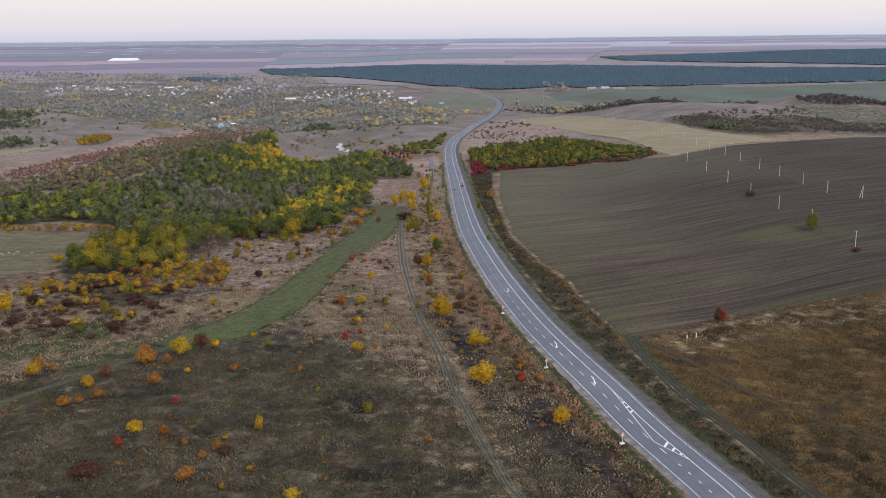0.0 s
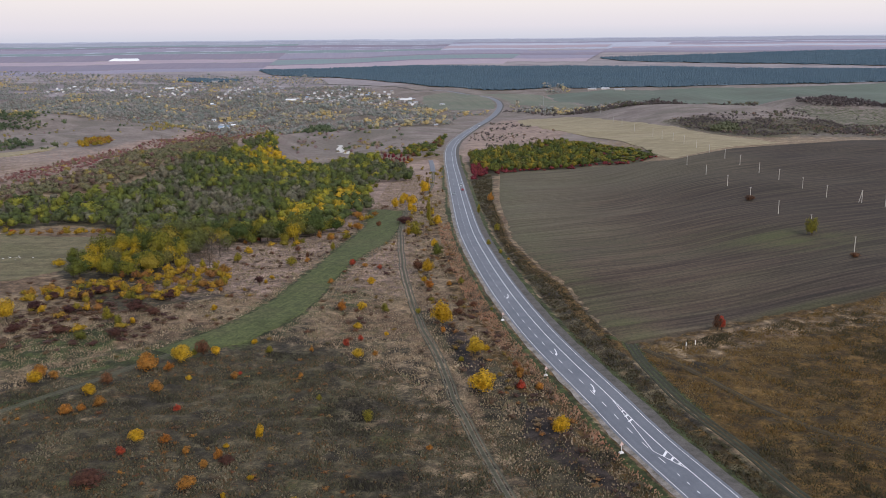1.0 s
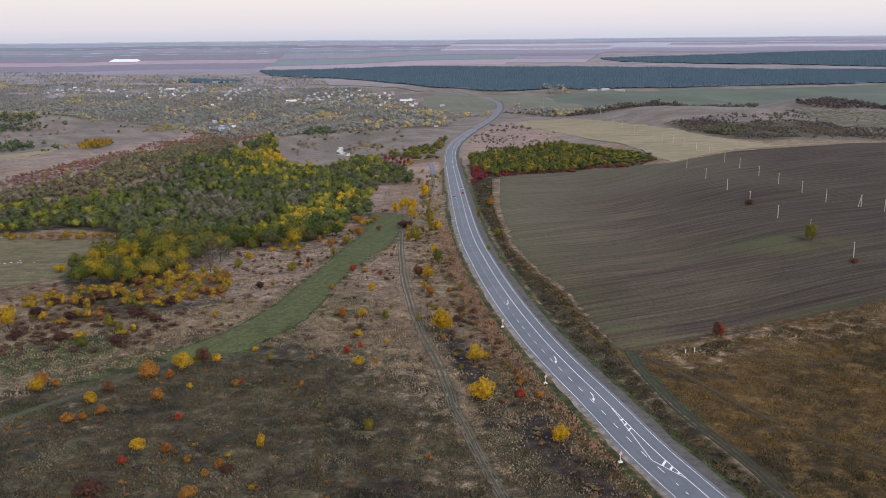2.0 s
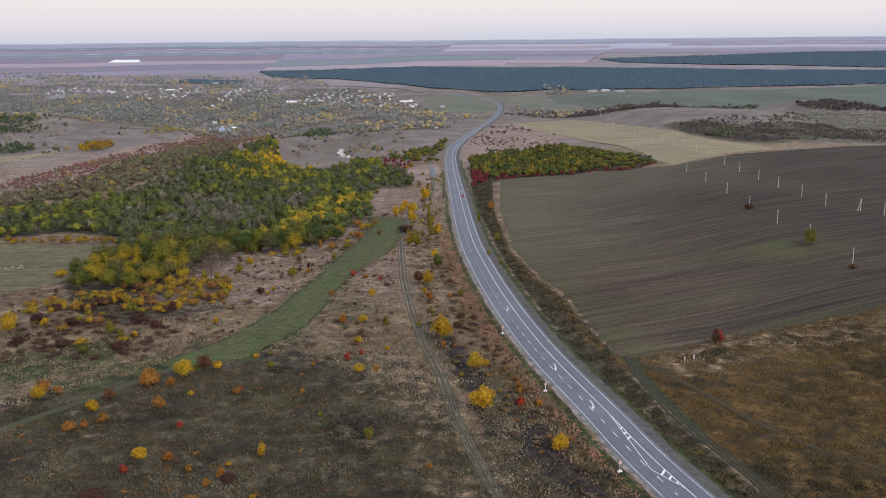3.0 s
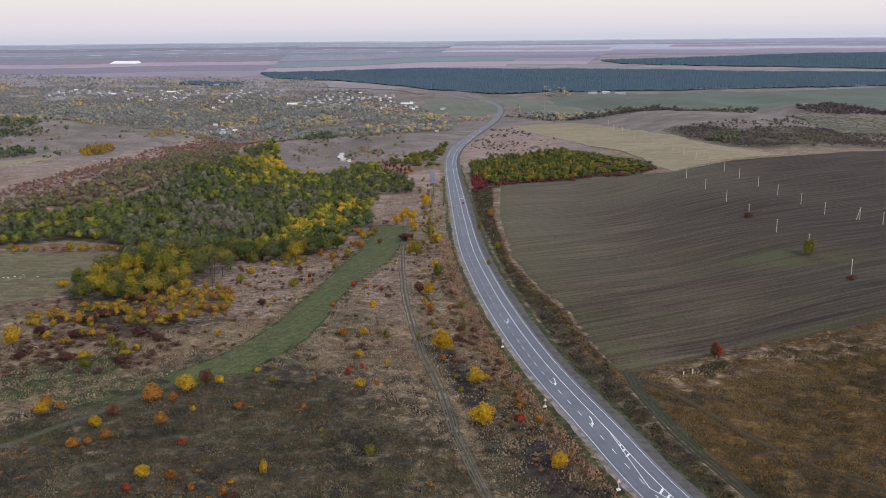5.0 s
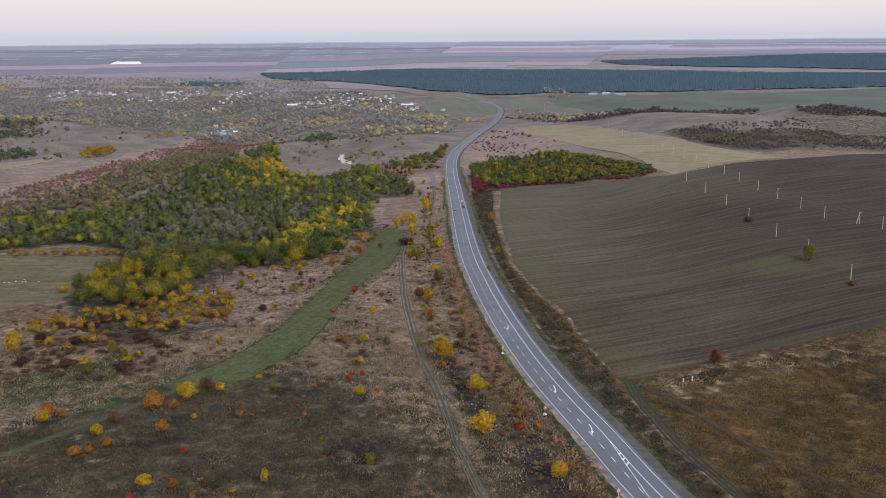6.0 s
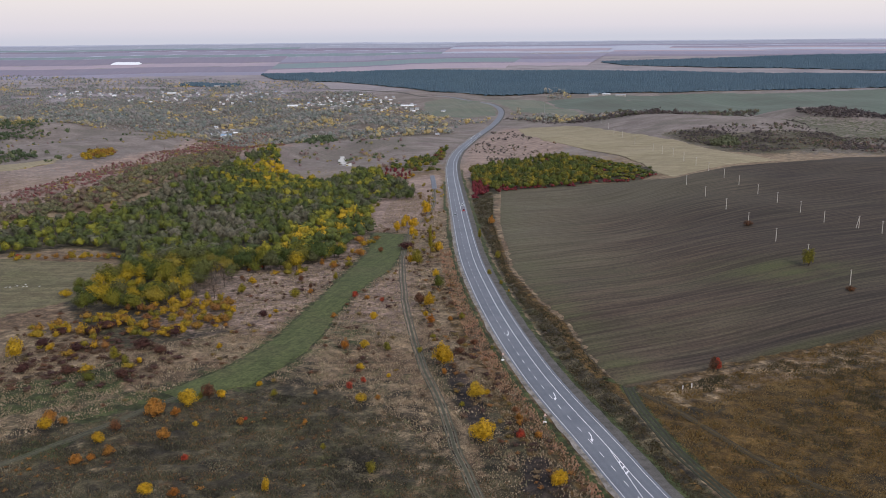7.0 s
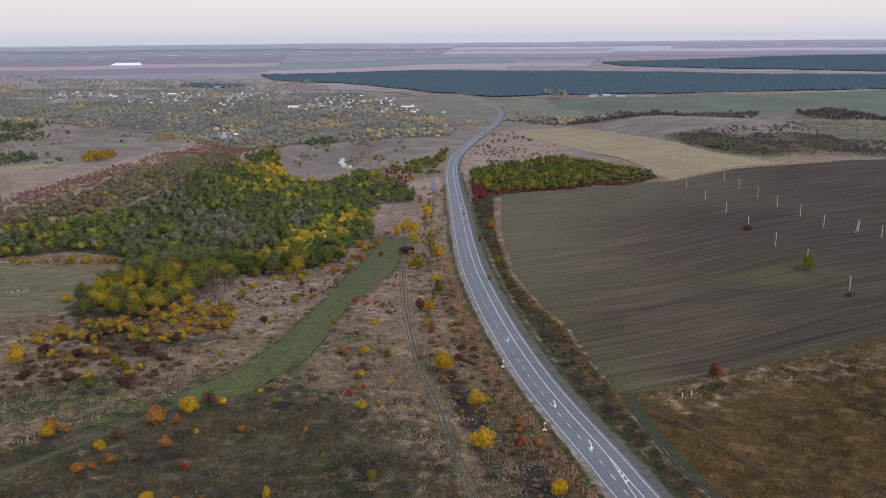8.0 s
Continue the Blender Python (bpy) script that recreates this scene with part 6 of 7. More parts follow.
def make_pole(tall=7.4, brace=False):
    base = new("power_pole")
    tagged(base, "pale concrete power pole with short crossarm" if not brace else "braced concrete corner pole in the field", "power pole")
    v, f = limb([(0, 0, -0.6), (0, 0, tall * 0.5), (0, 0, tall)], 0.21, 0.14, 8)
    part("post", v, f, CONCRETE, base)
    if brace:
        v, f = limb([(1.6, 0.5, -0.6), (0.8, 0.25, tall * 0.48), (0.1, 0.03, tall * 0.97)], 0.2, 0.16, 8)
        part("brace", v, f, CONCRETE, base)
    v, f = build_box(0, 0, tall - 0.25, 1.3, 0.1, 0.1)
    part("crossarm", v, f, STEEL, base)
    for x in (-0.6, 0.0, 0.6):
        v, f = limb([(x, 0, tall - 0.2 + 0.2 * (x == 0)), (x, 0, tall + 0.1 + 0.2 * (x == 0))], 0.07, 0.05, 6)
        part("insulator", v, f, GLASS_CAP, base)
    return base


pole = make_pole()
line_a = [(184, 664), (181.5, 606), (179.5, 553), (177.5, 505), (176, 457), (178, 420), (177, 371), (176, 320)]
line_b = [(219, 764), (218, 723), (218, 682), (217.5, 645), (219, 609), (217, 567), (220, 536), (222, 506), (243, 479), (262, 450)]
line_c = [(262, 1480), (247, 1330), (236, 1230), (230, 1140), (221, 1023), (218, 920), (218, 881), (221, 850), (218, 800)]
for group, line, k in (("poles across the field", line_a, 1.0), ("poles along the field road", line_b, 1.0), ("poles along the stubble", line_c, 1.15)):
    for x, y in line:
        c = copy_thing(pole, Matrix.Translation((x, y, float(ground_z([x], [y])[0]))) @ Matrix.Rotation(0.3, 4, "Z"))
        c.scale = (k, k, k)
        tagged(c, group=group)
for o in (*pole.children_recursive, pole):
    bpy.data.objects.remove(o)
corner = make_pole(7.4, True)
corner.matrix_world = Matrix.Translation((236, 492, float(ground_z([236], [492])[0]))) @ Matrix.Rotation(2.6, 4, "Z")

# ---- road signs, seen from behind or edge on, and marker posts ----
SIGN_WHITE = mat_plain("sign_white", (0.72, 0.70, 0.69), 0.5, 0.4, 0.15)
SIGN_BACK = mat_plain("sign_face_pink", (0.62, 0.44, 0.40), 0.5, 0.3, 0.2)


def make_sign(x, y, turn):
    z = float(ground_z([x], [y])[0])
    base = new("road_sign")
    tagged(base, "small road sign on a post with white concrete foot", "road sign", "road signs on the verge")
    v, f = limb([(0, 0, -0.2), (0, 0, 1.2), (0, 0, 2.5)], 0.07, 0.06, 8)
    part("post", v, f, SIGN_WHITE, base)
    tri = [(-0.55, -0.4), (0.55, -0.4), (0.0, 0.6)]
    v = np.array([(px, dy, 2.35 + pz) for dy in (-0.1, -0.07) for px, pz in tri])
    part("panel", v, [[0, 1, 2], [5, 4, 3]], SIGN_BACK, base, "triangular panel with pinkish rim")
    v, f = build_box(0, 0, 0.15, 1.1, 0.7, 0.36)
    v[4:, :2] *= 0.8
    part("foot", v, f, SIGN_WHITE, base, "white painted concrete foot")
    base.matrix_world = Matrix.Translation((x, y, z)) @ Matrix.Rotation(turn, 4, "Z")


for x, y, turn in ((28.6, 234.6, 0.3), (20.0, 287.0, 0.35), (40.2, 186.0, 0.3)):
    make_sign(x, y, turn)
for x, y in ((74.9, 259.8), (78.2, 261.5)):
    base = new("marker_post")
    tagged(base, "short white marker post at the field corner", "marker post", "white posts at the field corner")
    z = float(ground_z([x], [y])[0])
    v, f = limb([(0, 0, -0.2), (0, 0, 0.7), (0, 0, 1.3)], 0.16, 0.15, 8)
    part("post", v, f, SIGN_WHITE, base)
    v, f = limb([(0, 0, 1.28), (0, 0, 1.34), (0, 0, 1.4)], 0.17, 0.03, 8)
    part("cap", v, f, SIGN_WHITE, base)
    base.matrix_world = Matrix.Translation((x, y, z))

# ---- cars ----
RUBBER = mat_plain("tyre_rubber", (0.03, 0.03, 0.03), 0.9, 0.2, 0.3)
WINDOW_TINT = mat_plain("car_window", (0.03, 0.035, 0.04), 0.08, 1.0, 0.1, 0.0, 0.5)
LAMP_CLEAR = mat_plain("headlight_lens", (0.75, 0.75, 0.72), 0.15, 0.5, 0.1, 0.0, 0.5)
LAMP_RED = mat_plain("tail_lens", (0.45, 0.02, 0.02), 0.2, 0.5, 0.1, 0.0, 0.5)


def car_shell(profile, half, inset):
    """A body lofted along its length from (x, low, high, width share)."""
    v = []
    for x, lo, hi, w in profile:
        h = half * w
        v += [(x, -h, lo), (x, -h, lo + 0.65 * (hi - lo)), (x, -h + inset, hi), (x, h - inset, hi), (x, h, lo + 0.65 * (hi - lo)), (x, h, lo)]
    n = len(profile)
    f = [[i * 6 + j, i * 6 + (j + 1) % 6, (i + 1) * 6 + (j + 1) % 6, (i + 1) * 6 + j] for i in range(n - 1) for j in range(6)]
    for e in (0, n - 1):
        b = 6 * e
        f += [[b, b + 1, b + 4, b + 5], [b + 1, b + 2, b + 3, b + 4]]
    return np.array(v), np.array(f)


def make_car(colour, paint, y, off, toward, kind="car", scale=1.0):
    mat = mat_plain("car_paint_" + colour, paint, 0.3, 2.0, 0.08, 0.0, 0.5)
    base = new(kind)
    tagged(base, "%s %s driving on the highway" % (colour, "hatchback car" if kind == "car" else "delivery van"), kind, "vehicles on the highway")
    top = 0.92 if kind == "car" else 1.1
    v, f = car_shell([(-2.1, 0.42, 0.72, 0.86), (-1.95, 0.3, top - 0.06, 0.96), (-0.8, 0.25, top, 1.0), (0.8, 0.25, top, 1.0), (1.7, 0.28, top - 0.14, 0.96), (2.1, 0.4, 0.66, 0.84)], 0.88, 0.1)
    body = part("body", v, f, mat, base)
    roof = 1.45 if kind == "car" else 2.1
    v, f = car_shell([(-1.75, top - 0.08, top - 0.02, 0.9), (-1.25, top - 0.05, roof - 0.06, 0.8), (0.2, top - 0.05, roof, 0.8), (1.05, top - 0.05, top, 0.9)], 0.86, 0.12)
    part("window", v, f, WINDOW_TINT, base, "dark glazed windows")
    v, f = build_box(-0.5, 0, roof + 0.02, 1.5, 1.1, 0.06)
    part("roof", v, f, mat, base)
    for x in (-1.3, 1.3):
        for s in (-0.82, 0.82):
            w, g = limb([(x, s - 0.1, 0.31), (x, s, 0.31), (x, s + 0.1, 0.31)], 0.31, 0.31, 12)
            wheel = part("wheel", w, g, RUBBER, base)
            w, g = limb([(x, s - 0.11, 0.31), (x, s, 0.31), (x, s + 0.11, 0.31)], 0.18, 0.18, 8)
            part("rim", w, g, STEEL, wheel)
    for s in (-0.6, 0.6):
        v, f = build_box(2.02, s, 0.62, 0.12, 0.32, 0.14)
        part("headlight", v, f, LAMP_CLEAR, base)
        v, f = build_box(-2.04, s, 0.7, 0.1, 0.28, 0.16)
        part("tail_light", v, f, LAMP_RED, base)
    d = ROAD_DIST(y)
    p, q = ROAD_AT(d, off), ROAD_AT(d + 2, off)
    way = math.atan2(q[1] - p[1], q[0] - p[0]) + (math.pi if toward else 0)
    base.matrix_world = Matrix.Translation((p[0], p[1], p[2] - 0.02)) @ Matrix.Rotation(way, 4, "Z") @ Matrix.Scale(scale, 4)


make_car("red", (0.42, 0.03, 0.04), 618, 1.7, False)
make_car("white", (0.72, 0.73, 0.75), 646, 1.7, False)
make_car("grey", (0.30, 0.33, 0.36), 596, -4.9, True)
make_car("white", (0.78, 0.78, 0.78), 1468, 1.8, False, "van", 1.2)
make_car("silver", (0.55, 0.55, 0.56), 1428, -4.8, True)
make_car("white", (0.74, 0.74, 0.74), 1392, -4.8, True)

# ---- the village ----
WALLS = [mat_plain("house_wall_" + n, c, 0.85, 2.0, 0.15) for n, c in (("white", (0.70, 0.69, 0.69)), ("cream", (0.42, 0.39, 0.36)), ("brick", (0.30, 0.23, 0.20)))]
ROOFS = [mat_plain("house_roof_" + n, c, 0.8, 1.5, 0.2) for n, c in (("slate", (0.30, 0.31, 0.33)), ("pale", (0.46, 0.47, 0.50)), ("brown", (0.22, 0.18, 0.17)), ("blue", (0.26, 0.35, 0.47)), ("white", (0.70, 0.71, 0.73)))]
PANE = mat_plain("window_pane", (0.05, 0.06, 0.07), 0.1, 1.0, 0.1, 0.0, 0.5)
WALL_NAMES, ROOF_NAMES = ("white-walled", "cream-walled", "brick-walled"), ("grey slate roof", "pale sheet roof", "brown roof", "blue sheet roof", "white sheet roof")


def make_house(x, y, long, deep, tall, wall, roof, turn, name="village_house"):
    base = new(name)
    kind = "house" if name == "village_house" else "shed"
    tagged(base, "%s %s with %s among trees" % (WALL_NAMES[wall], kind if kind == "house" else "long farm shed", ROOF_NAMES[roof]), kind, "houses of the village" if kind == "house" else "farm sheds")
    v, f = build_box(0, 0, tall / 2 - 0.5, long, deep, tall + 1)
    gable = np.array([(s * long / 2, k * deep / 2, tall) for s in (-1, 1) for k in (-1, 1)] + [(s * long / 2, 0, tall + deep * 0.30) for s in (-1, 1)])
    v2 = np.vstack([v, gable])
    f2 = np.vstack([f, [[8, 9, 12, 12], [10, 11, 13, 13]]])
    me_faces = [list(dict.fromkeys(q)) for q in f2.tolist()]
    me = bpy.data.meshes.new("wall")
    me.from_pydata([tuple(q) for q in v2], [], me_faces)
    me.materials.append(WALLS[wall])
    w = new("wall", me)
    w.parent = base
    e, t = 0.5, 0.18
    L, D, H = long / 2 + e, deep / 2 + e, deep * 0.30
    drop = e * H / (deep / 2)
    rv = [(s * L, k * D, tall - drop + up) for up in (0.02, t) for s in (-1, 1) for k in (-1, 1)] + [(s * L, 0, tall + H + up) for up in (0.02, t) for s in (-1, 1)]
    rf = [[4, 6, 11, 10], [5, 10, 11, 7], [0, 8, 9, 2], [1, 3, 9, 8], [0, 4, 10, 8], [1, 8, 10, 5], [2, 9, 11, 6], [3, 7, 11, 9], [0, 2, 6, 4], [1, 5, 7, 3]]
    r = part("roof", rv, rf, ROOFS[roof], base)
    if kind == "house":
        cv, cf = build_box(long * 0.2, deep * 0.1, tall + H + 0.2, 0.6, 0.6, 1.4)
        part("chimney", cv, cf, WALLS[2], r)
    for s in (-0.28, 0.28):
        wv, wf = build_box(s * long, -deep / 2 - 0.01, tall * 0.55, 1.3, 0.08, 1.3)
        part("window", wv, wf, PANE, base)
    z = float(ground_z([x], [y])[0])
    base.matrix_world = Matrix.Translation((x, y, z)) @ Matrix.Rotation(turn, 4, "Z")


rng = np.random.default_rng(9)
KEY_HOUSES = [(-906, 2822), (-853, 2745), (-833, 2557), (-762, 2695), (-799, 2716), (-771, 2901), (-648, 2825), (-588, 2767), (-605, 2635), (-549, 2565), (-507, 2833), (-632, 2384), (-402, 1646), (-483, 1897),
              (-372, 2635), (-345, 2668), (-308, 2713), (-338, 2281), (-310, 2233), (-273, 2399), (-256, 2617), (-205, 2487), (-162, 2555), (-177, 2229), (-147, 2142), (-122, 2121), (-91, 2189), (-63, 2170), (1, 2055), (-10, 1443), (-76, 1477), (-1082, 2761)]
STREETS = [[(-920, 2560), (-740, 2560), (-720, 2860), (-900, 2860)], [(-660, 2540), (-500, 2540), (-480, 2860), (-660, 2860)], [(-400, 2200), (-230, 2190), (-220, 2720), (-390, 2720)], [(-220, 2120), (-50, 2120), (-120, 2560), (-230, 2560)], [(-660, 2320), (-590, 2320), (-590, 2430), (-660, 2430)],
           [(-500, 1820), (-430, 1640), (-370, 1640), (-440, 1900)], [(-1200, 2650), (-980, 2650), (-980, 2850), (-1200, 2850)]]
more = np.vstack([scatter(rng, q, 31) for q in STREETS])
more = more[rng.random(len(more)) < 0.85]
spots = [*KEY_HOUSES, *[tuple(q) for q in more]]
done = []
for x, y in spots:
    if any((x - a) ** 2 + (y - b) ** 2 < 18 ** 2 for a, b in done):
        continue
    done.append((x, y))
    make_house(float(x), float(y), rng.uniform(6, 10), rng.uniform(5, 7), rng.uniform(2.6, 3.5), int(rng.choice(3, p=[0.6, 0.25, 0.15])), int(rng.choice(5, p=[0.42, 0.22, 0.18, 0.06, 0.12])), rng.choice([0.2, 1.77]) + rng.normal(0, 0.15))
for x, y, long, deep, tall, wall, roof, turn in ((-379, 2264, 26, 9, 3.5, 0, 4, 0.1), (-755, 3013, 18, 8, 5, 1, 0, 0.1), (-402, 1646, 20, 9, 3.5, 0, 3, 0.15), (417, 2500, 24, 8, 3, 1, 0, 0.1), (450, 2478, 22, 8, 3, 1, 1, 0.1), (478, 2420, 28, 8, 3, 1, 0, 0.1), (-88, 2215, 30, 8, 3.5, 1, 4, 0.05), (-840, 2790, 26, 9, 3.5, 1, 4, 0.1)):
    make_house(x, y, long, deep, tall, wall, roof, turn, "farm_shed")


# ---- trees of the valley and the village gardens ----
rng = np.random.default_rng(55)
# autumn leaf colours paled and greyed, so the valley haze is in the paint
HAZY_VALLEY_MIX = mat_wood_mass("hazed_valley_foliage", (0.216, 0.247, 0.220), (0.318, 0.293, 0.271), (0.248, 0.269, 0.230), (0.206, 0.236, 0.220), (0.328, 0.293, 0.278), (0.272, 0.273, 0.260), (0.223, 0.251, 0.220), (0.348, 0.300, 0.281), (0.398, 0.361, 0.222), (0.566, 0.418, 0.175), share=0.3, clump=0)
valley = np.vstack([thin([(-1250, 1700), (-60, 1420), (20, 1500), (-20, 1950), (-60, 2200), (-250, 2750), (-700, 2950), (-1500, 2900)], 8.0, 0.95, 90, 71, 0.12),
                    thin([(-60, 1650), (60, 1640), (110, 1850), (40, 1860), (-60, 1960)], 12, 0.9, 60, 72, 0.3),
                    thin([(140, 1820), (300, 1550), (470, 1480), (560, 1560), (330, 1640), (250, 1860), (150, 1960)], 9, 0.95, 80, 73, 0.12),
                    thin([(-1900, 2900), (-350, 2900), (-450, 3200), (-2000, 3400)], 13, 0.9, 160, 74, 0.15),
                    thin([(280, 2400), (360, 2480), (350, 2750), (296, 2660)], 9, 0.9, 60, 77, 0.2)])
r_v, _ = road_offset(valley[:, 0], valley[:, 1])
valley = valley[np.abs(r_v) > 16]
homes = np.array(done)
clear = np.sqrt(((valley[:, None, :] - homes[None]) ** 2).sum(2).min(1)) > 9
south = np.array([((np.abs(homes[:, 0] - x) < 9) & (homes[:, 1] > y) & (homes[:, 1] - y < 55)).any() for x, y in valley])
valley, low = valley[clear], np.where(south[clear], 0.5, 1.0)
v_wide = 7.2 * np.exp(np.clip(rng.normal(0, 0.42, len(valley)), -0.8, 0.75)) * (0.8 + 0.5 * patchy(valley, 120, 79, 0.1))
wood_mass("valley_trees", valley, v_wide, v_wide * rng.uniform(0.55, 0.9, len(valley)) * low, np.where((valley[:, 0] > -60) & (valley[:, 1] < 1990) & (rng.random(len(valley)) < 0.2), rng.uniform(0.86, 1, len(valley)), patchy(valley, 80, 76, 0.2)), HAZY_VALLEY_MIX, "autumn village orchards and riverside trees with haze in their colour", "trees", 7, 0.17, 12, lobes=4, core=(4, 3), ragged=0.2)

# ---- a slender mast in the valley, and the guard rail at the far bend ----
def build_mast(x, y, tall):
    base = new("radio_mast")
    tagged(base, "slender pale lattice mast in the valley", "mast")
    for k in range(3):
        w = 2 * math.pi * k / 3
        v, f = limb([(0.9 * math.cos(w), 0.9 * math.sin(w), -0.5), (0.6 * math.cos(w), 0.6 * math.sin(w), tall / 2), (0.2 * math.cos(w), 0.2 * math.sin(w), tall)], 0.16, 0.1, 5)
        part("leg", v, f, STEEL, base)
    for i in range(9):
        z, r = tall * (i + 0.5) / 9.5, 0.9 - 0.7 * (i + 0.5) / 9.5
        ring = [(r * math.cos(2 * math.pi * k / 3), r * math.sin(2 * math.pi * k / 3), z) for k in (0, 1, 2, 0)]
        v, f = limb(ring, 0.07, 0.07, 4)
        part("brace", v, f, STEEL, base)
    base.matrix_world = Matrix.Translation((x, y, float(ground_z([x], [y])[0])))


build_mast(198, 1745, 34)



def build_guard_rail(y0, y1, off):
    base = new("guard_rail")
    tagged(base, "grey steel guard rail beside the highway bend", "guard rail", "guard rails at the bend")
    d0, d1 = ROAD_DIST(y0), ROAD_DIST(y1)
    ds = np.arange(d0, d1, 6.0)
    pts = np.array([ROAD_AT(d, off) for d in ds])
    v, f = [], []
    for i, p in enumerate(pts):
        v += [p + [0, 0, 0.5], p + [0, 0, 0.85], p + [0.08, 0, 0.85], p + [0.08, 0, 0.5]]
    n = len(pts)
    f = [[4 * i + j, 4 * i + (j + 1) % 4, 4 * i + 4 + (j + 1) % 4, 4 * i + 4 + j] for i in range(n - 1) for j in range(4)]
    part("rail", v, f, STEEL, base)
    for p in pts[::3]:
        v, f = build_box(p[0] + 0.04, p[1], p[2] + 0.3, 0.14, 0.14, 1.1)
        part("post", v, f, STEEL, base)


build_guard_rail(985, 1420, -8.2)
build_guard_rail(1040, 1380, 5.2)


# ---- tufts of dry grass and weeds over the near land ----
PLOUGH_EDGE = [(57, 258), (75, 269), (97, 283), (119, 291), (141, 298), (160, 309), (240, 345), (520, 460), (520, 700), (46, 720), (35, 558), (33, 420), (41, 356), (48, 326), (50, 290), (53, 266)]


def grass_field(name, poly, gap, mat, low, high, label, seed, share=0.85, speckle=0.3, skip=None, verge=10.4, patch=9):
    """Clumps of stalks over a stretch of the plan."""
    rng = np.random.default_rng(seed)
    xy = scatter(rng, poly, gap)
    ok = rng.random(len(xy)) < share
    off, _ = road_offset(xy[:, 0], xy[:, 1])
    ok &= np.abs(off + 1.6) > verge
    ok &= inside(xy[:, 0], xy[:, 1], SWARD_EDGE, 0.8) < 0.1
    ok &= inside(xy[:, 0], xy[:, 1], PLOUGH_EDGE, 0.01) < 0.5
    for line in TRACK_LINES:
        a = np.array(line)
        ok &= ~((np.abs(xy[:, 0] - np.interp(xy[:, 1], a[:, 1], a[:, 0])) < 1.7) & (xy[:, 1] > a[0, 1]) & (xy[:, 1] < a[-1, 1]))
    for burnt in BURNT:
        ok &= inside(xy[:, 0], xy[:, 1], burnt, 1.5) < rng.uniform(0.3, 1.3, len(xy))
    if skip is not None:
        ok &= ~skip(xy)
    xy = xy[ok]
    n = len(xy)
    # taller and thinner growth by turns
    rise = np.array([noise.noise((x / 6.5, y / 6.5, seed)) + 0.6 * noise.noise((x / 2.3, y / 2.3, seed + 5)) for x, y in xy])
    tone = patchy(xy, patch, seed, speckle)
    z = ground_z(xy[:, 0], xy[:, 1])
    h = rng.uniform(low, high, n) * np.clip(1.0 + 0.9 * rise, 0.35, 1.9)
    w = 0.10 + h * rng.uniform(0.40, 0.80, n)
    # each a leaning, pointed hummock of stalks
    V = np.empty((n, 5, 3))
    turn = rng.uniform(0, 6.28, n)
    for j in range(4):
        q = w * rng.uniform(0.5, 1.2, n)
        a = turn + j * math.pi / 2
        V[:, j] = np.column_stack([xy[:, 0] + np.cos(a) * q, xy[:, 1] + np.sin(a) * q, z - 0.12])
    lean = rng.normal(0, 0.4, (2, n)) * w
    V[:, 4] = np.column_stack([xy[:, 0] + lean[0], xy[:, 1] + lean[1], z + h])
    F = (np.array([(j, (j + 1) % 4, 4) for j in range(4)])[None] + 5 * np.arange(n)[:, None, None]).reshape(-1, 3)
    ob = mesh_object(name, V.reshape(-1, 3), F, mat, False, {"plant": np.repeat(tone, 5)})
    return tagged(ob, label, "grass", kind="stuff")


TUFT_TAN = mat_wood_mass("tuft_tan", (0.124, 0.090, 0.061), (0.318, 0.238, 0.157), (0.224, 0.165, 0.106), (0.424, 0.336, 0.230), (0.177, 0.118, 0.080), (0.177, 0.163, 0.090), (0.271, 0.195, 0.125), share=0.3, clump=0)
TUFT_WEED = mat_wood_mass("tuft_weed", (0.029, 0.025, 0.020), (0.059, 0.052, 0.034), (0.052, 0.053, 0.028), (0.102, 0.086, 0.054), (0.070, 0.068, 0.038), (0.147, 0.081, 0.036), (0.113, 0.095, 0.063), (0.075, 0.077, 0.041), (0.226, 0.183, 0.124), share=0.3, clump=0)
TUFT_OCHRE = mat_wood_mass("tuft_ochre", (0.044, 0.039, 0.020), (0.078, 0.058, 0.023), (0.056, 0.050, 0.024), (0.128, 0.078, 0.023), (0.158, 0.092, 0.026), (0.150, 0.097, 0.036), (0.230, 0.160, 0.072), share=0.3, clump=0)
TUFT_BANK = mat_wood_mass("tuft_bank", (0.033, 0.027, 0.013), (0.070, 0.054, 0.025), (0.043, 0.039, 0.018), (0.093, 0.069, 0.035), (0.052, 0.039, 0.020), share=0.3, clump=0)
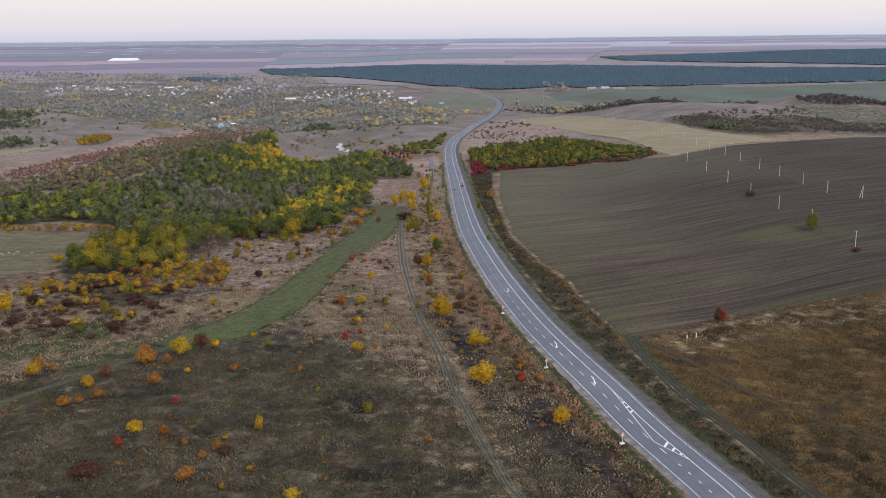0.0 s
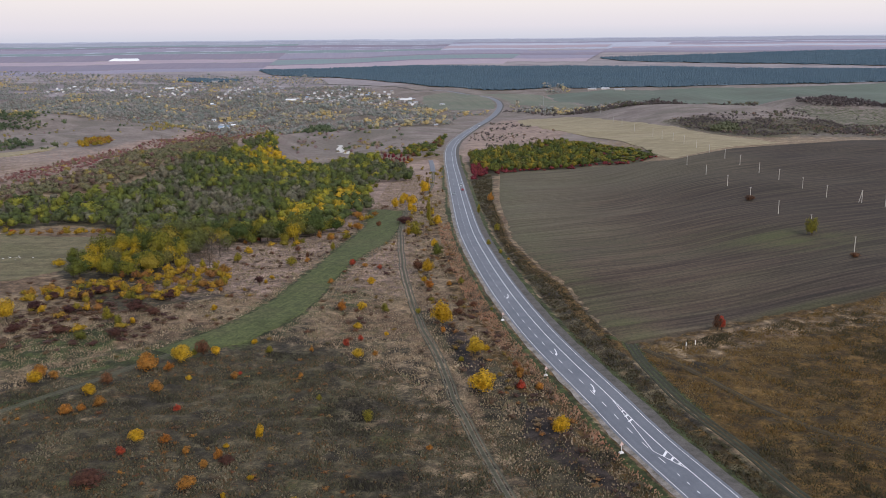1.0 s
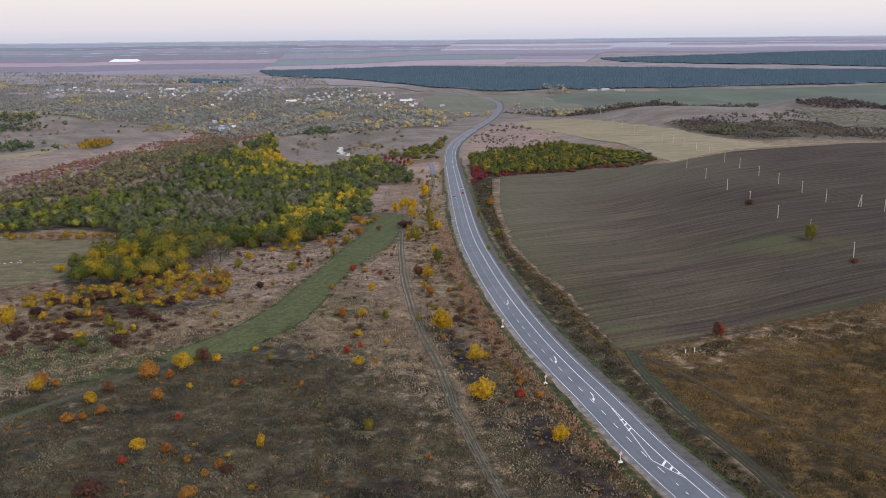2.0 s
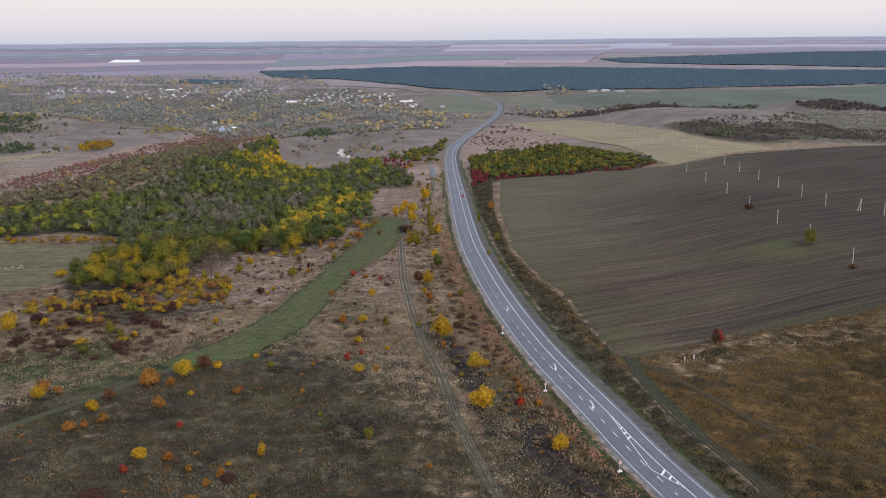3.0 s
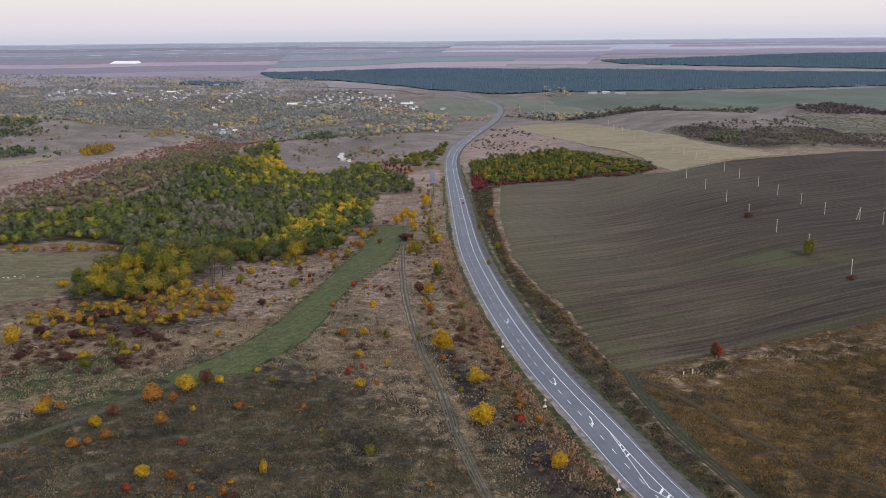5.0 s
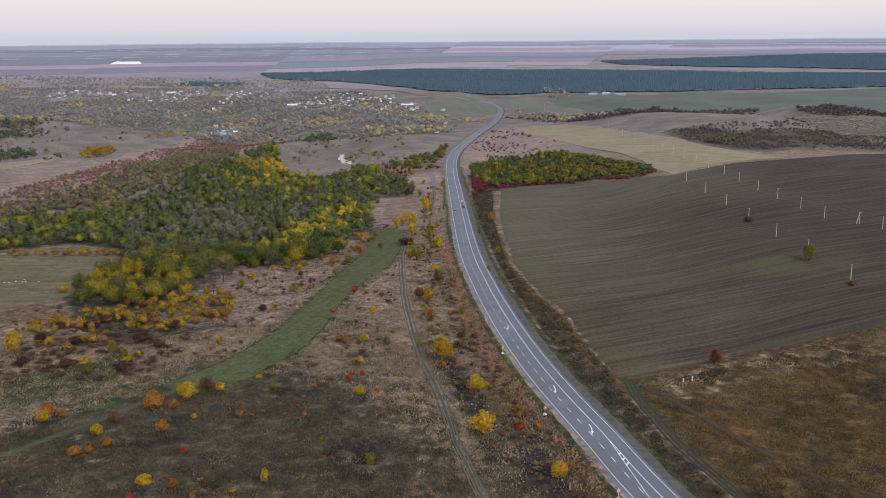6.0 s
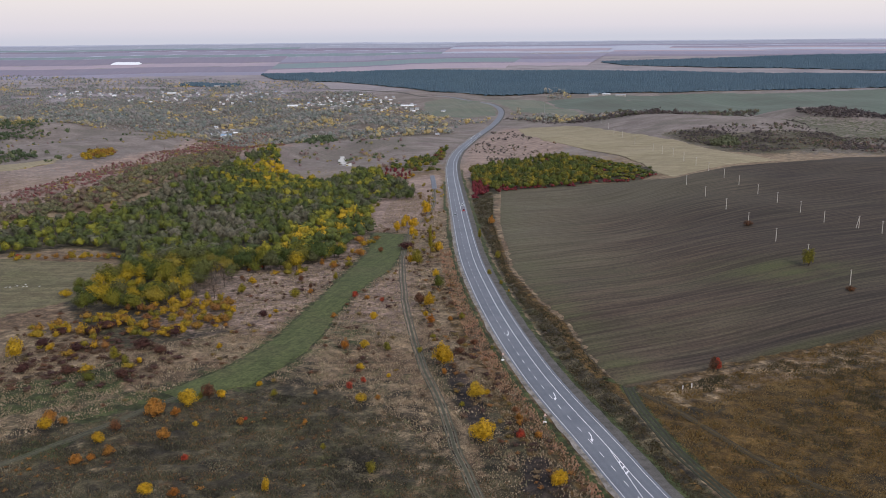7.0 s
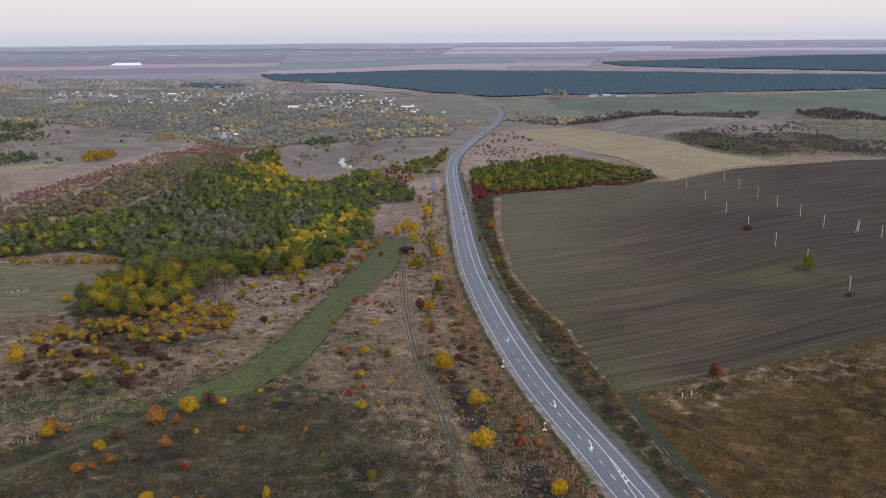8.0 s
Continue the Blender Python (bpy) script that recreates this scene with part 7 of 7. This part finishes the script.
NEAR_LEFT = [(-150, 215), (-165, 330), (-120, 300), (-80, 322), (-60, 350), (-8, 350), (12, 300), (38, 200), (60, 140), (40, 120), (4, 205), (-14, 240), (-34, 255), (-60, 262), (-88, 250), (-120, 215)]
FAR_LEFT = [(-90, 322), (-98, 430), (-60, 450), (-44, 545), (-42, 690), (-16, 735), (2, 545), (8, 400), (12, 350), (-60, 350)]
WEED_LAND = [(-100, 140), (-140, 215), (-84, 250), (-60, 262), (-34, 255), (-14, 240), (4, 205), (40, 190), (66, 120), (40, 110)]
grass_field("dry_grass", NEAR_LEFT, 0.68, TUFT_TAN, 0.16, 0.46, "tufts of dry tan grass", 101, 0.8, 0.28, lambda q: inside(q[:, 0], q[:, 1], WEEDS, 14) > 0.35)
grass_field("dry_grass", FAR_LEFT, 1.35, TUFT_TAN, 0.28, 0.7, "thin dry grass on the pale slope", 104, 0.75, 0.28)
grass_field("withered_weeds", WEED_LAND, 0.47, TUFT_WEED, 0.16, 0.46, "dark withered weeds with pale seed heads", 102, 0.85, 0.2, patch=13)
grass_field("golden_grass", [(62, 214), (58, 256), (160, 308), (230, 342), (215, 260), (140, 120), (95, 110), (72, 165)], 0.60, TUFT_OCHRE, 0.16, 0.46, "tufts of golden meadow grass", 103, 0.85, 0.13, patch=24)
grass_field("bank_grass", SCRUB_E, 0.72, TUFT_BANK, 0.2, 0.55, "brown and olive grass on the ditch bank", 105, 0.85, 0.3, lambda q: q[:, 1] < 120)
TUFT_RUST = mat_wood_mass("tuft_rust", (0.183, 0.098, 0.061), (0.354, 0.195, 0.120), (0.262, 0.171, 0.104), (0.415, 0.250, 0.159), (0.293, 0.127, 0.076), share=0.3, clump=0)
BANK_W = [(60, 128), (46, 160), (33, 200), (20, 244), (8, 300), (-2, 380), (-8, 480), (6, 480), (12, 380), (22, 300), (34, 244), (48, 200), (62, 160), (76, 128)]
grass_field("rusty_grass", BANK_W, 0.62, TUFT_RUST, 0.2, 0.55, "rust and peach grass on the bank by the highway", 106, 0.8, 0.3, lambda q: (road_offset(q[:, 0], q[:, 1])[0] > -10.8) | (road_offset(q[:, 0], q[:, 1])[0] < -17.5), verge=8.5)
